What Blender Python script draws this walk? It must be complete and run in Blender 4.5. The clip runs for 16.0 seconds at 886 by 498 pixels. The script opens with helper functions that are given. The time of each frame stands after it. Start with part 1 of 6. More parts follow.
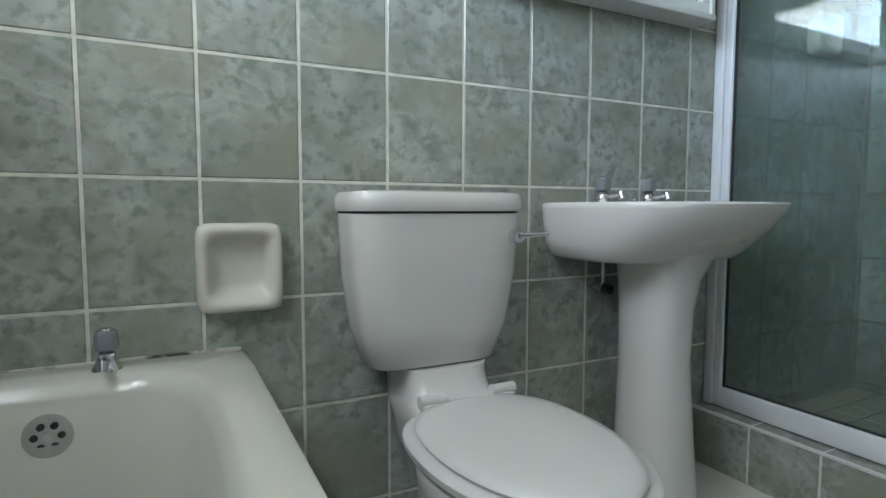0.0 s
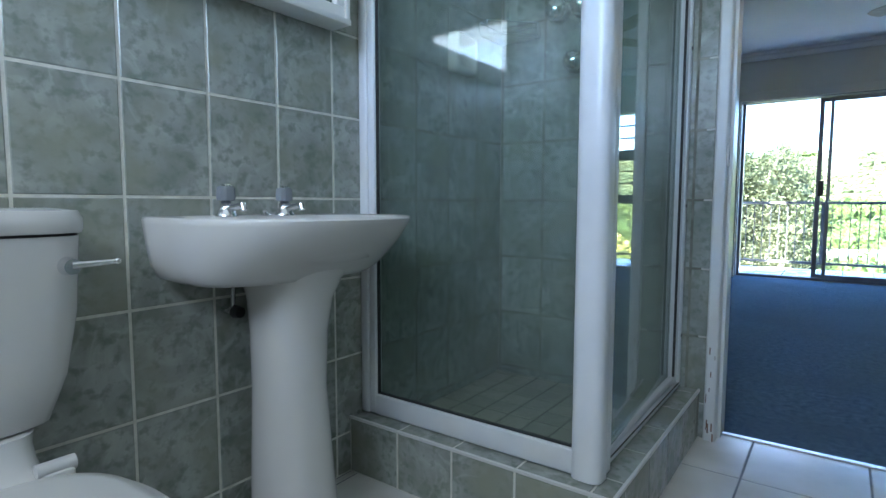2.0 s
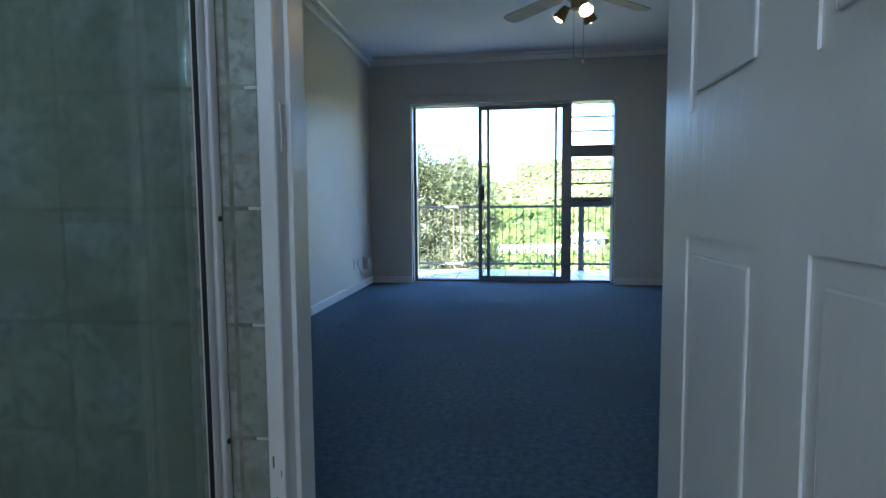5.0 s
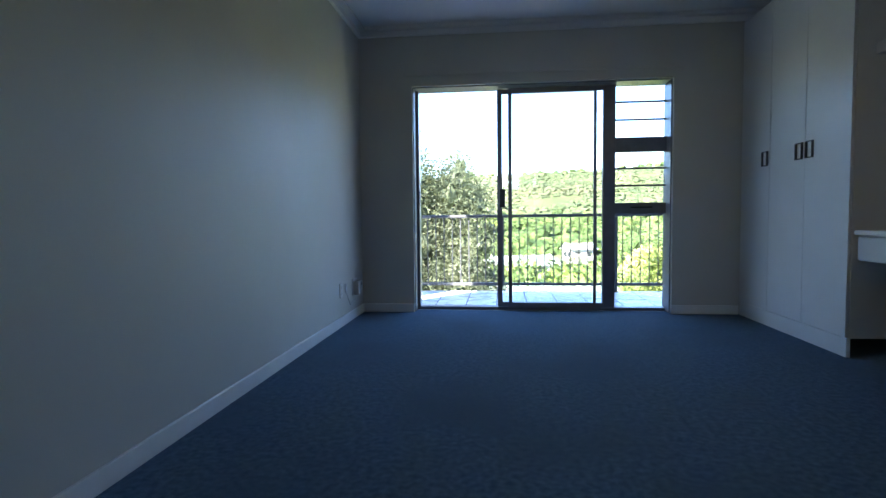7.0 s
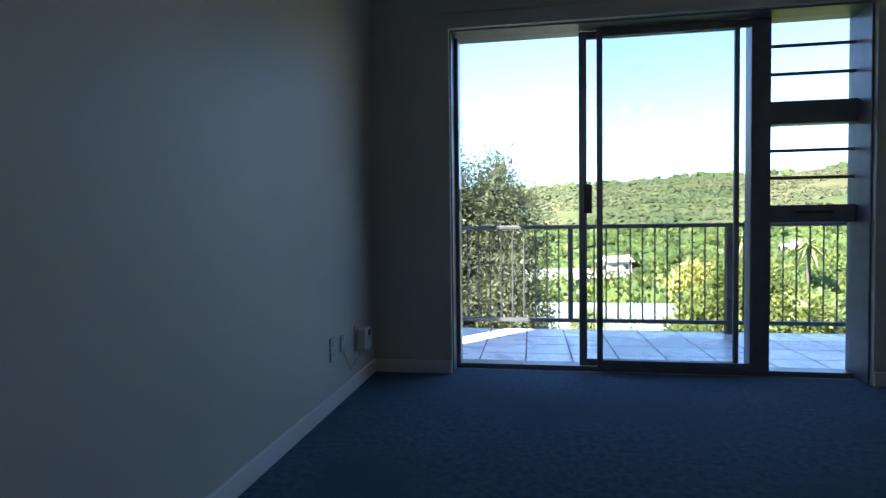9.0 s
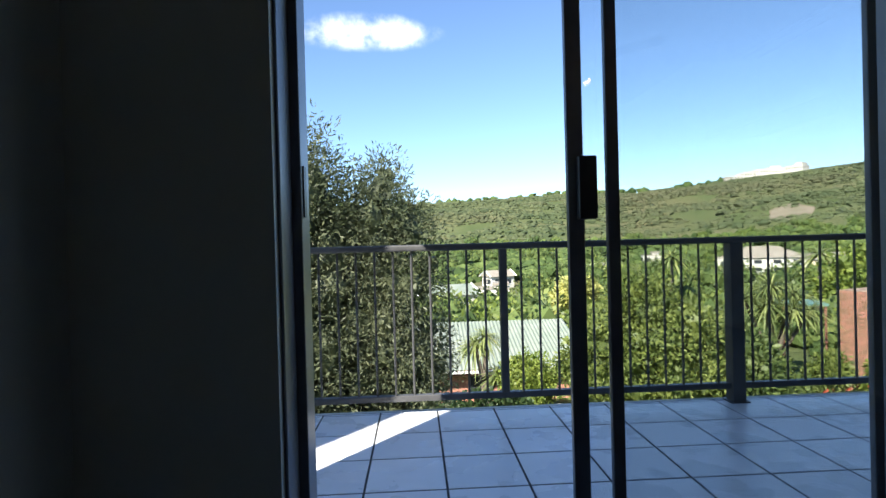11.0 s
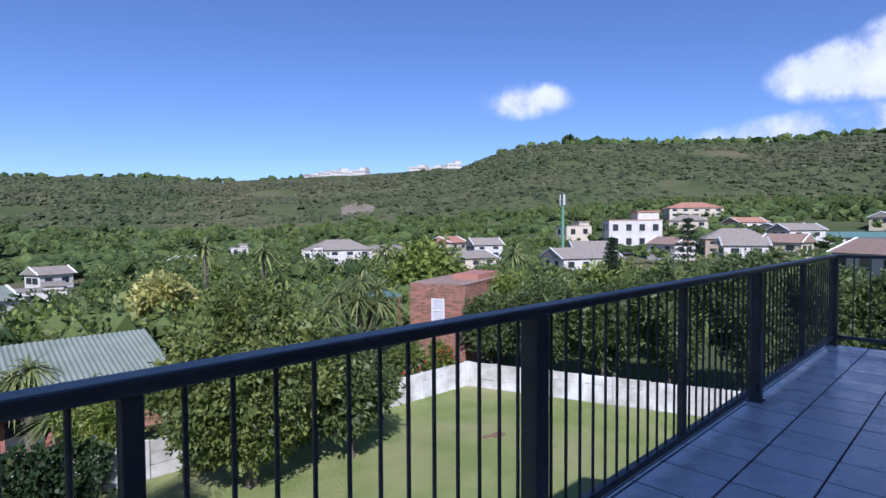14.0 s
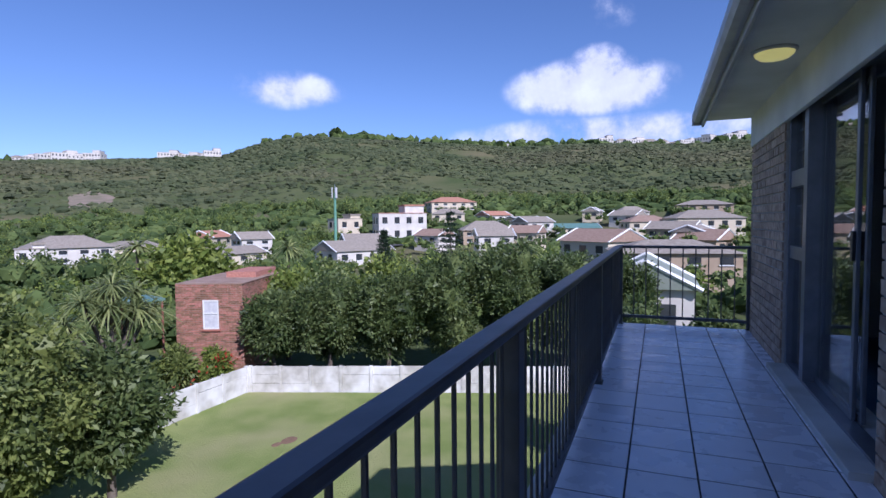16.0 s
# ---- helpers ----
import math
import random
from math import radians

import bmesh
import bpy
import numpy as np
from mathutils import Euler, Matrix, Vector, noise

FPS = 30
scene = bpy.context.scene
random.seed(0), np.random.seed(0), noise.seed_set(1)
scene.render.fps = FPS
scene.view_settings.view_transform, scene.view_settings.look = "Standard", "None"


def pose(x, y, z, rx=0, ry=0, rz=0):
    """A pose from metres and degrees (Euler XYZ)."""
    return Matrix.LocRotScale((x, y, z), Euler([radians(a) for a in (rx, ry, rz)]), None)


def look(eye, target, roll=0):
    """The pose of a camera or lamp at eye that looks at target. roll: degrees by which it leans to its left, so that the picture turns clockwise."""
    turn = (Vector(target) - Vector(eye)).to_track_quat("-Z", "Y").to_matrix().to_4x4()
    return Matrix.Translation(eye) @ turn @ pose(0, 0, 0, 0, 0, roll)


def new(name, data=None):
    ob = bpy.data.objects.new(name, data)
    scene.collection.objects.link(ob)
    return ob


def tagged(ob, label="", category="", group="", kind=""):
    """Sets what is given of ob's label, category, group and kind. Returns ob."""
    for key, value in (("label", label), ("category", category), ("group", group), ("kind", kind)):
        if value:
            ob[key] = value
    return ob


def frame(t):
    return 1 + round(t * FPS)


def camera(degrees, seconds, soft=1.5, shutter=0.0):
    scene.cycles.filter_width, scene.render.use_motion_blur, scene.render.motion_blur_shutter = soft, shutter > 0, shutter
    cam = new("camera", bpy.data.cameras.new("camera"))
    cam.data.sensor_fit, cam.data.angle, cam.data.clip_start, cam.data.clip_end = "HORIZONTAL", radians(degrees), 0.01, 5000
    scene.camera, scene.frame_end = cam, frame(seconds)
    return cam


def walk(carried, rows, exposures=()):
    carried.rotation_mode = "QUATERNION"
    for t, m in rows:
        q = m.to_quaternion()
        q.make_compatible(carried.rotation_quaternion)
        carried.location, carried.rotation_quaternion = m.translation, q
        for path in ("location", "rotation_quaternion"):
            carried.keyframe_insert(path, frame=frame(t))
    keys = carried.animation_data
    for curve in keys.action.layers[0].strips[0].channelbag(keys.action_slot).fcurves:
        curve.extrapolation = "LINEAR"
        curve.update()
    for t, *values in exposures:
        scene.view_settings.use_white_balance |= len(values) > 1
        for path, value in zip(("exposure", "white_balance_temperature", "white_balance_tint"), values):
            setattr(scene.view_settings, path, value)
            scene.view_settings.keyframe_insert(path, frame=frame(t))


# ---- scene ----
cam = camera(78.2, 16.0)
PATH = [
    (0, (-0.053, 0.143, 0.82), (-1.836, 1.038, 0.676), 0.05),
    (0.5, (-0.045, 0.228, 0.833), (-1.727, 1.299, 0.677), -0.0),
    (1, (-0.028, 0.297, 0.839), (-1.585, 1.542, 0.683), -0.0),
    (1.5, (-0.03, 0.344, 0.859), (-1.402, 1.79, 0.689), 0.0),
    (2, (-0.001, 0.451, 0.868), (-1.175, 2.061, 0.701), 0.1),
    (2.5, (0.029, 0.561, 0.865), (-0.967, 2.286, 0.695), 0.2),
    (3, (0.075, 0.73, 0.858), (-0.725, 2.555, 0.69), 0.1),
    (3.5, (0.142, 0.916, 0.856), (-0.461, 2.815, 0.69), 0.1),
    (4, (0.212, 1.102, 0.88), (-0.228, 3.046, 0.713), -0.1),
    (4.5, (0.195, 1.288, 0.88), (-0.101, 3.259, 0.718), -0.3),
    (7, (-0.225, 2.811, 0.858), (-0.434, 4.797, 0.747), -0.6),
    (7.5, (-0.321, 3.22, 0.848), (-0.601, 5.197, 0.747), -0.6),
    (8, (-0.357, 3.621, 0.855), (-0.659, 5.596, 0.764), -0.6),
    (8.5, (-0.452, 4.062, 0.859), (-0.775, 6.034, 0.778), -0.7),
    (11, (-0.676, 6.429, 0.894), (-0.577, 8.426, 0.88), -1.5),
    (11.5, (-0.691, 6.866, 0.953), (-0.168, 8.796, 0.906), -1.0),
    (12, (-0.663, 7.268, 1.012), (0.058, 9.133, 0.952), -0.7),
    (12.5, (-0.615, 7.598, 1.059), (0.307, 9.371, 0.98), -1.2),
    (13, (-0.558, 7.816, 1.099), (0.629, 9.423, 1.021), -0.2),
    (13.5, (-0.5, 8.064, 1.157), (0.813, 9.57, 1.083), -0.3),
    (14, (-0.496, 8.257, 1.176), (0.905, 9.683, 1.104), -0.3),
    (14.5, (-0.531, 8.478, 1.175), (1.032, 9.724, 1.102), -0.2),
    (15, (-0.524, 8.667, 1.215), (1.168, 9.731, 1.134), -0.7),
    (15.5, (-0.517, 8.854, 1.222), (1.255, 9.775, 1.127), -0.7),
    (16, (-0.532, 8.993, 1.208), (1.325, 9.728, 1.104), -0.5),
]
EXPOSURES = [
    (0, 4.62, 6200, 10), (1.5, 4.6, 5550, 10), (2.5, 4.32, 5520, 10), (3.5, 4.05, 5520, 10), (4.5, 4.05, 5700, 10),
    (7.0, 3.66, 5750, 14), (8.5, 2.98, 5800, 14), (11.0, 1.45, 6150, 10), (12.5, 1.05, 5700, 12), (14.0, 0.22, 5150, 27), (16.0, 0.2, 5150, 30),
]
walk(cam, [(t, look(e, g, r)) for t, e, g, r in PATH], EXPOSURES)

# ---- world, sun and lamps ----
SUN_WAY = Vector((5.75, 7.17, -7.8)).normalized()
SUN_UP = math.asin(-SUN_WAY.z)


def make_world():
    w = bpy.data.worlds.new("world")
    scene.world = w
    w.use_nodes = True
    nt = w.node_tree
    nt.nodes.clear()
    out = nt.nodes.new("ShaderNodeOutputWorld")
    bg = nt.nodes.new("ShaderNodeBackground")
    sky = nt.nodes.new("ShaderNodeTexSky")
    sky.sky_type = "NISHITA"
    sky.sun_disc = False
    sky.sun_elevation = SUN_UP
    sky.sun_rotation = math.atan2(-SUN_WAY.x, -SUN_WAY.y)
    sky.air_density, sky.dust_density, sky.ozone_density, sky.altitude = 1.0, 0.1, 3.5, 1200
    bg.inputs["Strength"].default_value = SKY
    tc = nt.nodes.new("ShaderNodeTexCoord")
    nz = nt.nodes.new("ShaderNodeTexNoise")
    nz.inputs["Scale"].default_value = 11.0
    nz.inputs["Detail"].default_value = 8.0
    nz.inputs["Roughness"].default_value = 0.6
    nt.links.new(tc.outputs["Generated"], nz.inputs["Vector"])
    last = None
    # drifting cumulus: bearing, height, half width, half height (degrees), weight
    for az, el, wx, wz, k in CLOUDS:
        d = Vector((math.sin(radians(az)) * math.cos(radians(el)), math.cos(radians(az)) * math.cos(radians(el)), math.sin(radians(el))))
        right = d.cross(Vector((0, 0, 1))).normalized()
        up = right.cross(d)
        vals = []
        for axis, half in ((right, wx), (up, wz)):
            dot = nt.nodes.new("ShaderNodeVectorMath")
            dot.operation = "DOT_PRODUCT"
            dot.inputs[1].default_value = axis / math.tan(radians(half))
            nt.links.new(tc.outputs["Generated"], dot.inputs[0])
            sq = nt.nodes.new("ShaderNodeMath")
            sq.operation = "MULTIPLY"
            nt.links.new(dot.outputs["Value"], sq.inputs[0])
            nt.links.new(dot.outputs["Value"], sq.inputs[1])
            vals.append(sq)
        front = nt.nodes.new("ShaderNodeVectorMath")
        front.operation = "DOT_PRODUCT"
        front.inputs[1].default_value = d
        nt.links.new(tc.outputs["Generated"], front.inputs[0])
        gate = nt.nodes.new("ShaderNodeMath")
        gate.operation = "GREATER_THAN"
        gate.inputs[1].default_value = 0.5
        nt.links.new(front.outputs["Value"], gate.inputs[0])
        add = nt.nodes.new("ShaderNodeMath")
        nt.links.new(vals[0].outputs[0], add.inputs[0])
        nt.links.new(vals[1].outputs[0], add.inputs[1])
        inv = nt.nodes.new("ShaderNodeMapRange")
        inv.inputs["From Min"].default_value, inv.inputs["From Max"].default_value = 1.0, 0.0
        inv.inputs["To Min"].default_value, inv.inputs["To Max"].default_value = 0.0, k
        nt.links.new(add.outputs[0], inv.inputs["Value"])
        mul = nt.nodes.new("ShaderNodeMath")
        mul.operation = "MULTIPLY"
        nt.links.new(inv.outputs[0], mul.inputs[0])
        nt.links.new(gate.outputs[0], mul.inputs[1])
        if last is None:
            last = mul
        else:
            mx = nt.nodes.new("ShaderNodeMath")
            mx.operation = "MAXIMUM"
            nt.links.new(last.outputs[0], mx.inputs[0])
            nt.links.new(mul.outputs[0], mx.inputs[1])
            last = mx
    shape = nt.nodes.new("ShaderNodeMath")
    shape.operation = "MULTIPLY"
    ragged = nt.nodes.new("ShaderNodeMapRange")
    ragged.clamp = False
    ragged.inputs["From Min"].default_value, ragged.inputs["From Max"].default_value = 0.30, 0.70
    ragged.inputs["To Min"].default_value, ragged.inputs["To Max"].default_value = 0.0, 1.9
    nt.links.new(nz.outputs["Fac"], ragged.inputs["Value"])
    nt.links.new(last.outputs[0], shape.inputs[0])
    nt.links.new(ragged.outputs[0], shape.inputs[1])
    edge = nt.nodes.new("ShaderNodeMapRange")
    edge.interpolation_type = "SMOOTHSTEP"
    edge.inputs["From Min"].default_value, edge.inputs["From Max"].default_value = 0.12, 0.85
    nt.links.new(shape.outputs[0], edge.inputs["Value"])
    tone = nt.nodes.new("ShaderNodeMapRange")
    tone.inputs["From Min"].default_value, tone.inputs["From Max"].default_value = 0.3, 0.7
    tone.inputs["To Min"].default_value, tone.inputs["To Max"].default_value = 0.75, 1.15
    nt.links.new(nz.outputs["Fac"], tone.inputs["Value"])
    cl = nt.nodes.new("ShaderNodeMix")
    cl.data_type = "RGBA"
    cl.blend_type = "MULTIPLY"
    cl.inputs[0].default_value = 1.0
    cl.inputs[6].default_value = (CLOUD, CLOUD * 1.02, CLOUD * 1.08, 1)
    nt.links.new(tone.outputs[0], cl.inputs[7])
    mix = nt.nodes.new("ShaderNodeMix")
    mix.data_type = "RGBA"
    nt.links.new(edge.outputs[0], mix.inputs[0])
    nt.links.new(sky.outputs["Color"], mix.inputs[6])
    nt.links.new(cl.outputs[2], mix.inputs[7])
    nt.links.new(mix.outputs[2], bg.inputs["Color"])
    nt.links.new(bg.outputs[0], out.inputs["Surface"])


SKY = 0.095
CLOUD = 7.5
CLOUDS = [(53, 13.0, 6.5, 2.3, 0.62), (83.5, 13.0, 9.5, 3.4, 0.95), (84.2, 15.2, 3.2, 2.2, 0.85), (86, 8.6, 20, 2.2, 0.62), (-5, 21.3, 9, 2.2, 0.6),
          (86, 20, 4, 2.6, 0.42), (-60, 30, 25, 8, 0.5), (150, 25, 30, 8, 0.5), (-140, 35, 25, 9, 0.45)]
make_world()

sun = new("sun", bpy.data.lights.new("sun", "SUN"))
sun.data.energy, sun.data.angle, sun.data.color = 4.9, radians(0.53), (1.0, 0.93, 0.77)
sun.matrix_world = look((-40, -40, 60), Vector((-40, -40, 60)) + SUN_WAY)


def window_light(name, x, y, z, w, h, energy, rx, rz, tint):
    """The sky's light in a window opening."""
    li = new(name, bpy.data.lights.new(name, "AREA"))
    li.data.shape, li.data.size, li.data.size_y, li.data.energy, li.data.color = "RECTANGLE", w, h, energy, tint
    li.matrix_world = pose(x, y, z, rx, 0, rz)
    return li


# sky in the bathroom window (it looks north into the room) and in the bedroom's sliding door
window_light("bath_window_light", -0.35, -0.5, 1.85, 1.2, 0.6, 1.15, 90 - 5, 0, (0.86, 0.93, 1.0))

# ---- materials ----
def mat(name, color, rough=0.5, metal=0.0, color2=None, scale=8.0, detail=5.0, lo=0.35, hi=0.65, bump=0.0, bump_scale=60.0,
        color3=None, scale3=1.5, spec=0.5, coat=0.0, island=0.0, per_object=0.0, trans=0.0, rough2=None, dist=0.01, stretch=None, vein=None, vein_dark=None, vein_scale=6.0):
    """A surface with grain and patches at two scales, and fine relief."""
    m = bpy.data.materials.new(name)
    m.use_nodes = True
    nt = m.node_tree
    b = nt.nodes["Principled BSDF"]
    b.inputs["Roughness"].default_value = rough
    b.inputs["Metallic"].default_value = metal
    b.inputs["Specular IOR Level"].default_value = spec
    b.inputs["Coat Weight"].default_value = coat
    b.inputs["Transmission Weight"].default_value = trans
    tc = nt.nodes.new("ShaderNodeTexCoord")
    vec = tc.outputs["Object"]
    if stretch:
        mp = nt.nodes.new("ShaderNodeMapping")
        mp.inputs["Scale"].default_value = stretch
        nt.links.new(vec, mp.inputs["Vector"])
        vec = mp.outputs["Vector"]
    if per_object:
        oi = nt.nodes.new("ShaderNodeObjectInfo")
        off = nt.nodes.new("ShaderNodeVectorMath")
        off.operation = "ADD"
        sc = nt.nodes.new("ShaderNodeVectorMath")
        sc.operation = "SCALE"
        sc.inputs[0].default_value = (37.0, 21.0, 11.0)
        nt.links.new(oi.outputs["Random"], sc.inputs["Scale"])
        nt.links.new(vec, off.inputs[0])
        nt.links.new(sc.outputs[0], off.inputs[1])
        vec = off.outputs[0]

    def noise_node(s, d):
        n = nt.nodes.new("ShaderNodeTexNoise")
        n.inputs["Scale"].default_value, n.inputs["Detail"].default_value = s, d
        nt.links.new(vec, n.inputs["Vector"])
        return n

    def blend(fac, a, c):
        mx = nt.nodes.new("ShaderNodeMix")
        mx.data_type = "RGBA"
        nt.links.new(fac, mx.inputs[0])
        for sock, v in ((mx.inputs[6], a), (mx.inputs[7], c)):
            if isinstance(v, tuple):
                sock.default_value = (*v, 1)
            else:
                nt.links.new(v, sock)
        return mx.outputs[2]

    def ranged(sock, a, c, to0=0.0, to1=1.0):
        r = nt.nodes.new("ShaderNodeMapRange")
        r.inputs["From Min"].default_value, r.inputs["From Max"].default_value = a, c
        r.inputs["To Min"].default_value, r.inputs["To Max"].default_value = to0, to1
        nt.links.new(sock, r.inputs["Value"])
        return r.outputs[0]

    col = None
    if color2:
        n1 = noise_node(scale, detail)
        col = blend(ranged(n1.outputs["Fac"], lo, hi), color, color2)
        if rough2 is not None:
            nt.links.new(ranged(n1.outputs["Fac"], lo, hi, rough, rough2), b.inputs["Roughness"])
        if vein:
            nv = noise_node(vein_scale, 6.0)
            nv.inputs["Distortion"].default_value = 1.2
            sb = nt.nodes.new("ShaderNodeMath")
            sb.operation = "SUBTRACT"
            sb.inputs[1].default_value = 0.5
            nt.links.new(nv.outputs["Fac"], sb.inputs[0])
            ab = nt.nodes.new("ShaderNodeMath")
            ab.operation = "ABSOLUTE"
            nt.links.new(sb.outputs[0], ab.inputs[0])
            col = blend(ranged(ab.outputs[0], 0.0, 0.055, 0.45, 0.0), col, vein)
            ng = noise_node(scale * 3.5, 6.0)
            col = blend(ranged(ng.outputs["Fac"], 0.50, 0.66, 0.0, 0.7), col, vein_dark)
        if color3:
            n3 = noise_node(scale3, 3.0)
            col = blend(ranged(n3.outputs["Fac"], 0.48, 0.68), col, color3)
    if island or per_object:
        if col is None:
            rgb = nt.nodes.new("ShaderNodeRGB")
            rgb.outputs[0].default_value = (*color, 1)
            col = rgb.outputs[0]
        amount = island or per_object
        if island:
            g = nt.nodes.new("ShaderNodeNewGeometry")
            rnd = g.outputs["Random Per Island"]
        else:
            rnd = oi.outputs["Random"]
        h = nt.nodes.new("ShaderNodeHueSaturation")
        nt.links.new(ranged(rnd, 0, 1, 1 - amount, 1 + amount), h.inputs["Value"])
        if island:
            nt.links.new(ranged(rnd, 0, 1, 0.52, 0.485), h.inputs["Hue"])
        nt.links.new(col, h.inputs["Color"])
        col = h.outputs[0]
    if col is None:
        b.inputs["Base Color"].default_value = (*color, 1)
    else:
        nt.links.new(col, b.inputs["Base Color"])
    if bump:
        nb = noise_node(bump_scale, 4.0)
        bp = nt.nodes.new("ShaderNodeBump")
        bp.inputs["Strength"].default_value, bp.inputs["Distance"].default_value = bump, dist
        nt.links.new(nb.outputs["Fac"], bp.inputs["Height"])
        nt.links.new(bp.outputs[0], b.inputs["Normal"])
    return m


def glass_mat(name, tint, see=0.9, rough=0.0, film=0.0):
    """Thin clear pane: mostly lets light straight through, with a real gloss."""
    m = bpy.data.materials.new(name)
    m.use_nodes = True
    nt = m.node_tree
    nt.nodes.clear()
    out = nt.nodes.new("ShaderNodeOutputMaterial")
    tr = nt.nodes.new("ShaderNodeBsdfTransparent")
    tr.inputs["Color"].default_value = (*[c * see for c in tint], 1)
    gl = nt.nodes.new("ShaderNodeBsdfGlossy")
    gl.inputs["Roughness"].default_value = rough
    lw = nt.nodes.new("ShaderNodeLayerWeight")
    lw.inputs["Blend"].default_value = 0.5
    pw = nt.nodes.new("ShaderNodeMath")
    pw.operation = "POWER"
    pw.inputs[1].default_value = 4.0
    nt.links.new(lw.outputs["Facing"], pw.inputs[0])
    fr = nt.nodes.new("ShaderNodeMapRange")
    fr.inputs["To Min"].default_value, fr.inputs["To Max"].default_value = 0.045, 0.9
    nt.links.new(pw.outputs[0], fr.inputs["Value"])
    mx = nt.nodes.new("ShaderNodeMixShader")
    nt.links.new(fr.outputs[0], mx.inputs[0])
    nt.links.new(tr.outputs[0], mx.inputs[1])
    nt.links.new(gl.outputs[0], mx.inputs[2])
    last = mx
    if film:  # dried soap film; the door's extra amount stands for a bright reflection
        df = nt.nodes.new("ShaderNodeBsdfDiffuse")
        df.inputs["Color"].default_value = (0.62, 0.68, 0.68, 1)
        tc = nt.nodes.new("ShaderNodeTexCoord")
        nz = nt.nodes.new("ShaderNodeTexNoise")
        nz.inputs["Scale"].default_value = 3.0
        nz.inputs["Detail"].default_value = 6.0
        nt.links.new(tc.outputs["Object"], nz.inputs["Vector"])
        mr = nt.nodes.new("ShaderNodeMapRange")
        mr.inputs["From Min"].default_value, mr.inputs["From Max"].default_value = 0.3, 0.75
        mr.inputs["To Min"].default_value, mr.inputs["To Max"].default_value = film * 0.6, film * 1.5
        nt.links.new(nz.outputs["Fac"], mr.inputs["Value"])
        last = nt.nodes.new("ShaderNodeMixShader")
        nt.links.new(mr.outputs[0], last.inputs[0])
        nt.links.new(mx.outputs[0], last.inputs[1])
        nt.links.new(df.outputs[0], last.inputs[2])
    nt.links.new(last.outputs[0], out.inputs["Surface"])
    return m


def glow_mat(name, color, strength):
    m = bpy.data.materials.new(name)
    m.use_nodes = True
    b = m.node_tree.nodes["Principled BSDF"]
    b.inputs["Base Color"].default_value = (*color, 1)
    b.inputs["Emission Color"].default_value = (*color, 1)
    b.inputs["Emission Strength"].default_value = strength
    return m


M_TILE = mat("green_marble_tile", (0.245, 0.265, 0.228), 0.22, color2=(0.375, 0.39, 0.36), scale=12, detail=10, lo=0.36, hi=0.66,
             color3=(0.275, 0.285, 0.225), scale3=4.0, bump=0.06, bump_scale=25, per_object=0.04, vein=(0.46, 0.48, 0.44), vein_dark=(0.17, 0.20, 0.165), vein_scale=5.0)
M_GROUT = mat("pale_grout", (0.70, 0.69, 0.62), 0.85, color2=(0.56, 0.55, 0.48), scale=30, bump=0.2)
M_FLOORTILE = mat("cream_floor_tile", (0.62, 0.60, 0.55), 0.16, color2=(0.72, 0.70, 0.66), scale=6, bump=0.04, bump_scale=12, per_object=0.05)
M_DARKGROUT = mat("dark_grout", (0.16, 0.17, 0.18), 0.9, color2=(0.24, 0.24, 0.24), scale=40)
M_CERAMIC = mat("white_ceramic", (0.64, 0.625, 0.60), 0.18, color2=(0.67, 0.655, 0.63), scale=2, coat=0.15)
M_CREAM = mat("cream_ceramic", (0.66, 0.63, 0.55), 0.25, color2=(0.61, 0.58, 0.50), scale=3)
M_TUB = mat("cream_enamel", (0.60, 0.58, 0.53), 0.2, color2=(0.56, 0.545, 0.49), scale=3, coat=0.2)
M_PLASTIC = mat("white_plastic", (0.65, 0.64, 0.62), 0.3, color2=(0.61, 0.60, 0.58), scale=4)
# grout with the shower's dim light and filmed glass put into its colour
M_SHOWERGROUT = mat("stained_shower_grout", (0.26, 0.26, 0.21), 0.9, color2=(0.15, 0.15, 0.12), scale=14, bump=0.2)
M_SEAM = mat("dark_seam", (0.03, 0.03, 0.03), 0.8)
M_CHROME = mat("chrome", (0.82, 0.83, 0.85), 0.08, metal=1.0, color2=(0.7, 0.71, 0.73), scale=20, rough2=0.2)
M_STEEL = mat("brushed_steel", (0.6, 0.6, 0.6), 0.3, metal=1.0, color2=(0.5, 0.5, 0.5), scale=60)
M_ACRYLIC = mat("smoky_acrylic", (0.34, 0.36, 0.39), 0.12, trans=0.35)
M_WHITEALU = mat("white_painted_aluminium", (0.74, 0.75, 0.76), 0.3, color2=(0.68, 0.69, 0.70), scale=6)
M_GREYALU = mat("weathered_aluminium", (0.55, 0.56, 0.57), 0.35, metal=0.4, color2=(0.45, 0.46, 0.47), scale=15)
M_GLASS = glass_mat("clear_glass", (0.975, 0.985, 0.98), 0.98)
M_SHOWERGLASS = glass_mat("shower_glass", (0.84, 0.93, 0.90), 0.93, film=0.05)
# film raised on the door to paint in the bright bedroom's reflection
M_DOORGLASS = glass_mat("shower_door_glass", (0.84, 0.93, 0.90), 0.92, film=0.085)
M_MIRROR = mat("mirror_silver", (0.88, 0.9, 0.9), 0.01, metal=1.0)
M_RUBBER = mat("black_rubber", (0.02, 0.02, 0.02), 0.6)
M_PAINTWALL = mat("off_white_wall_paint", (0.57, 0.553, 0.495), 0.55, color2=(0.53, 0.513, 0.455), scale=1.2, bump=0.12, bump_scale=180, dist=0.002)
M_CEIL = mat("white_ceiling_paint", (0.78, 0.78, 0.77), 0.85, color2=(0.74, 0.74, 0.73), scale=1.0, bump=0.1, bump_scale=120, dist=0.002)
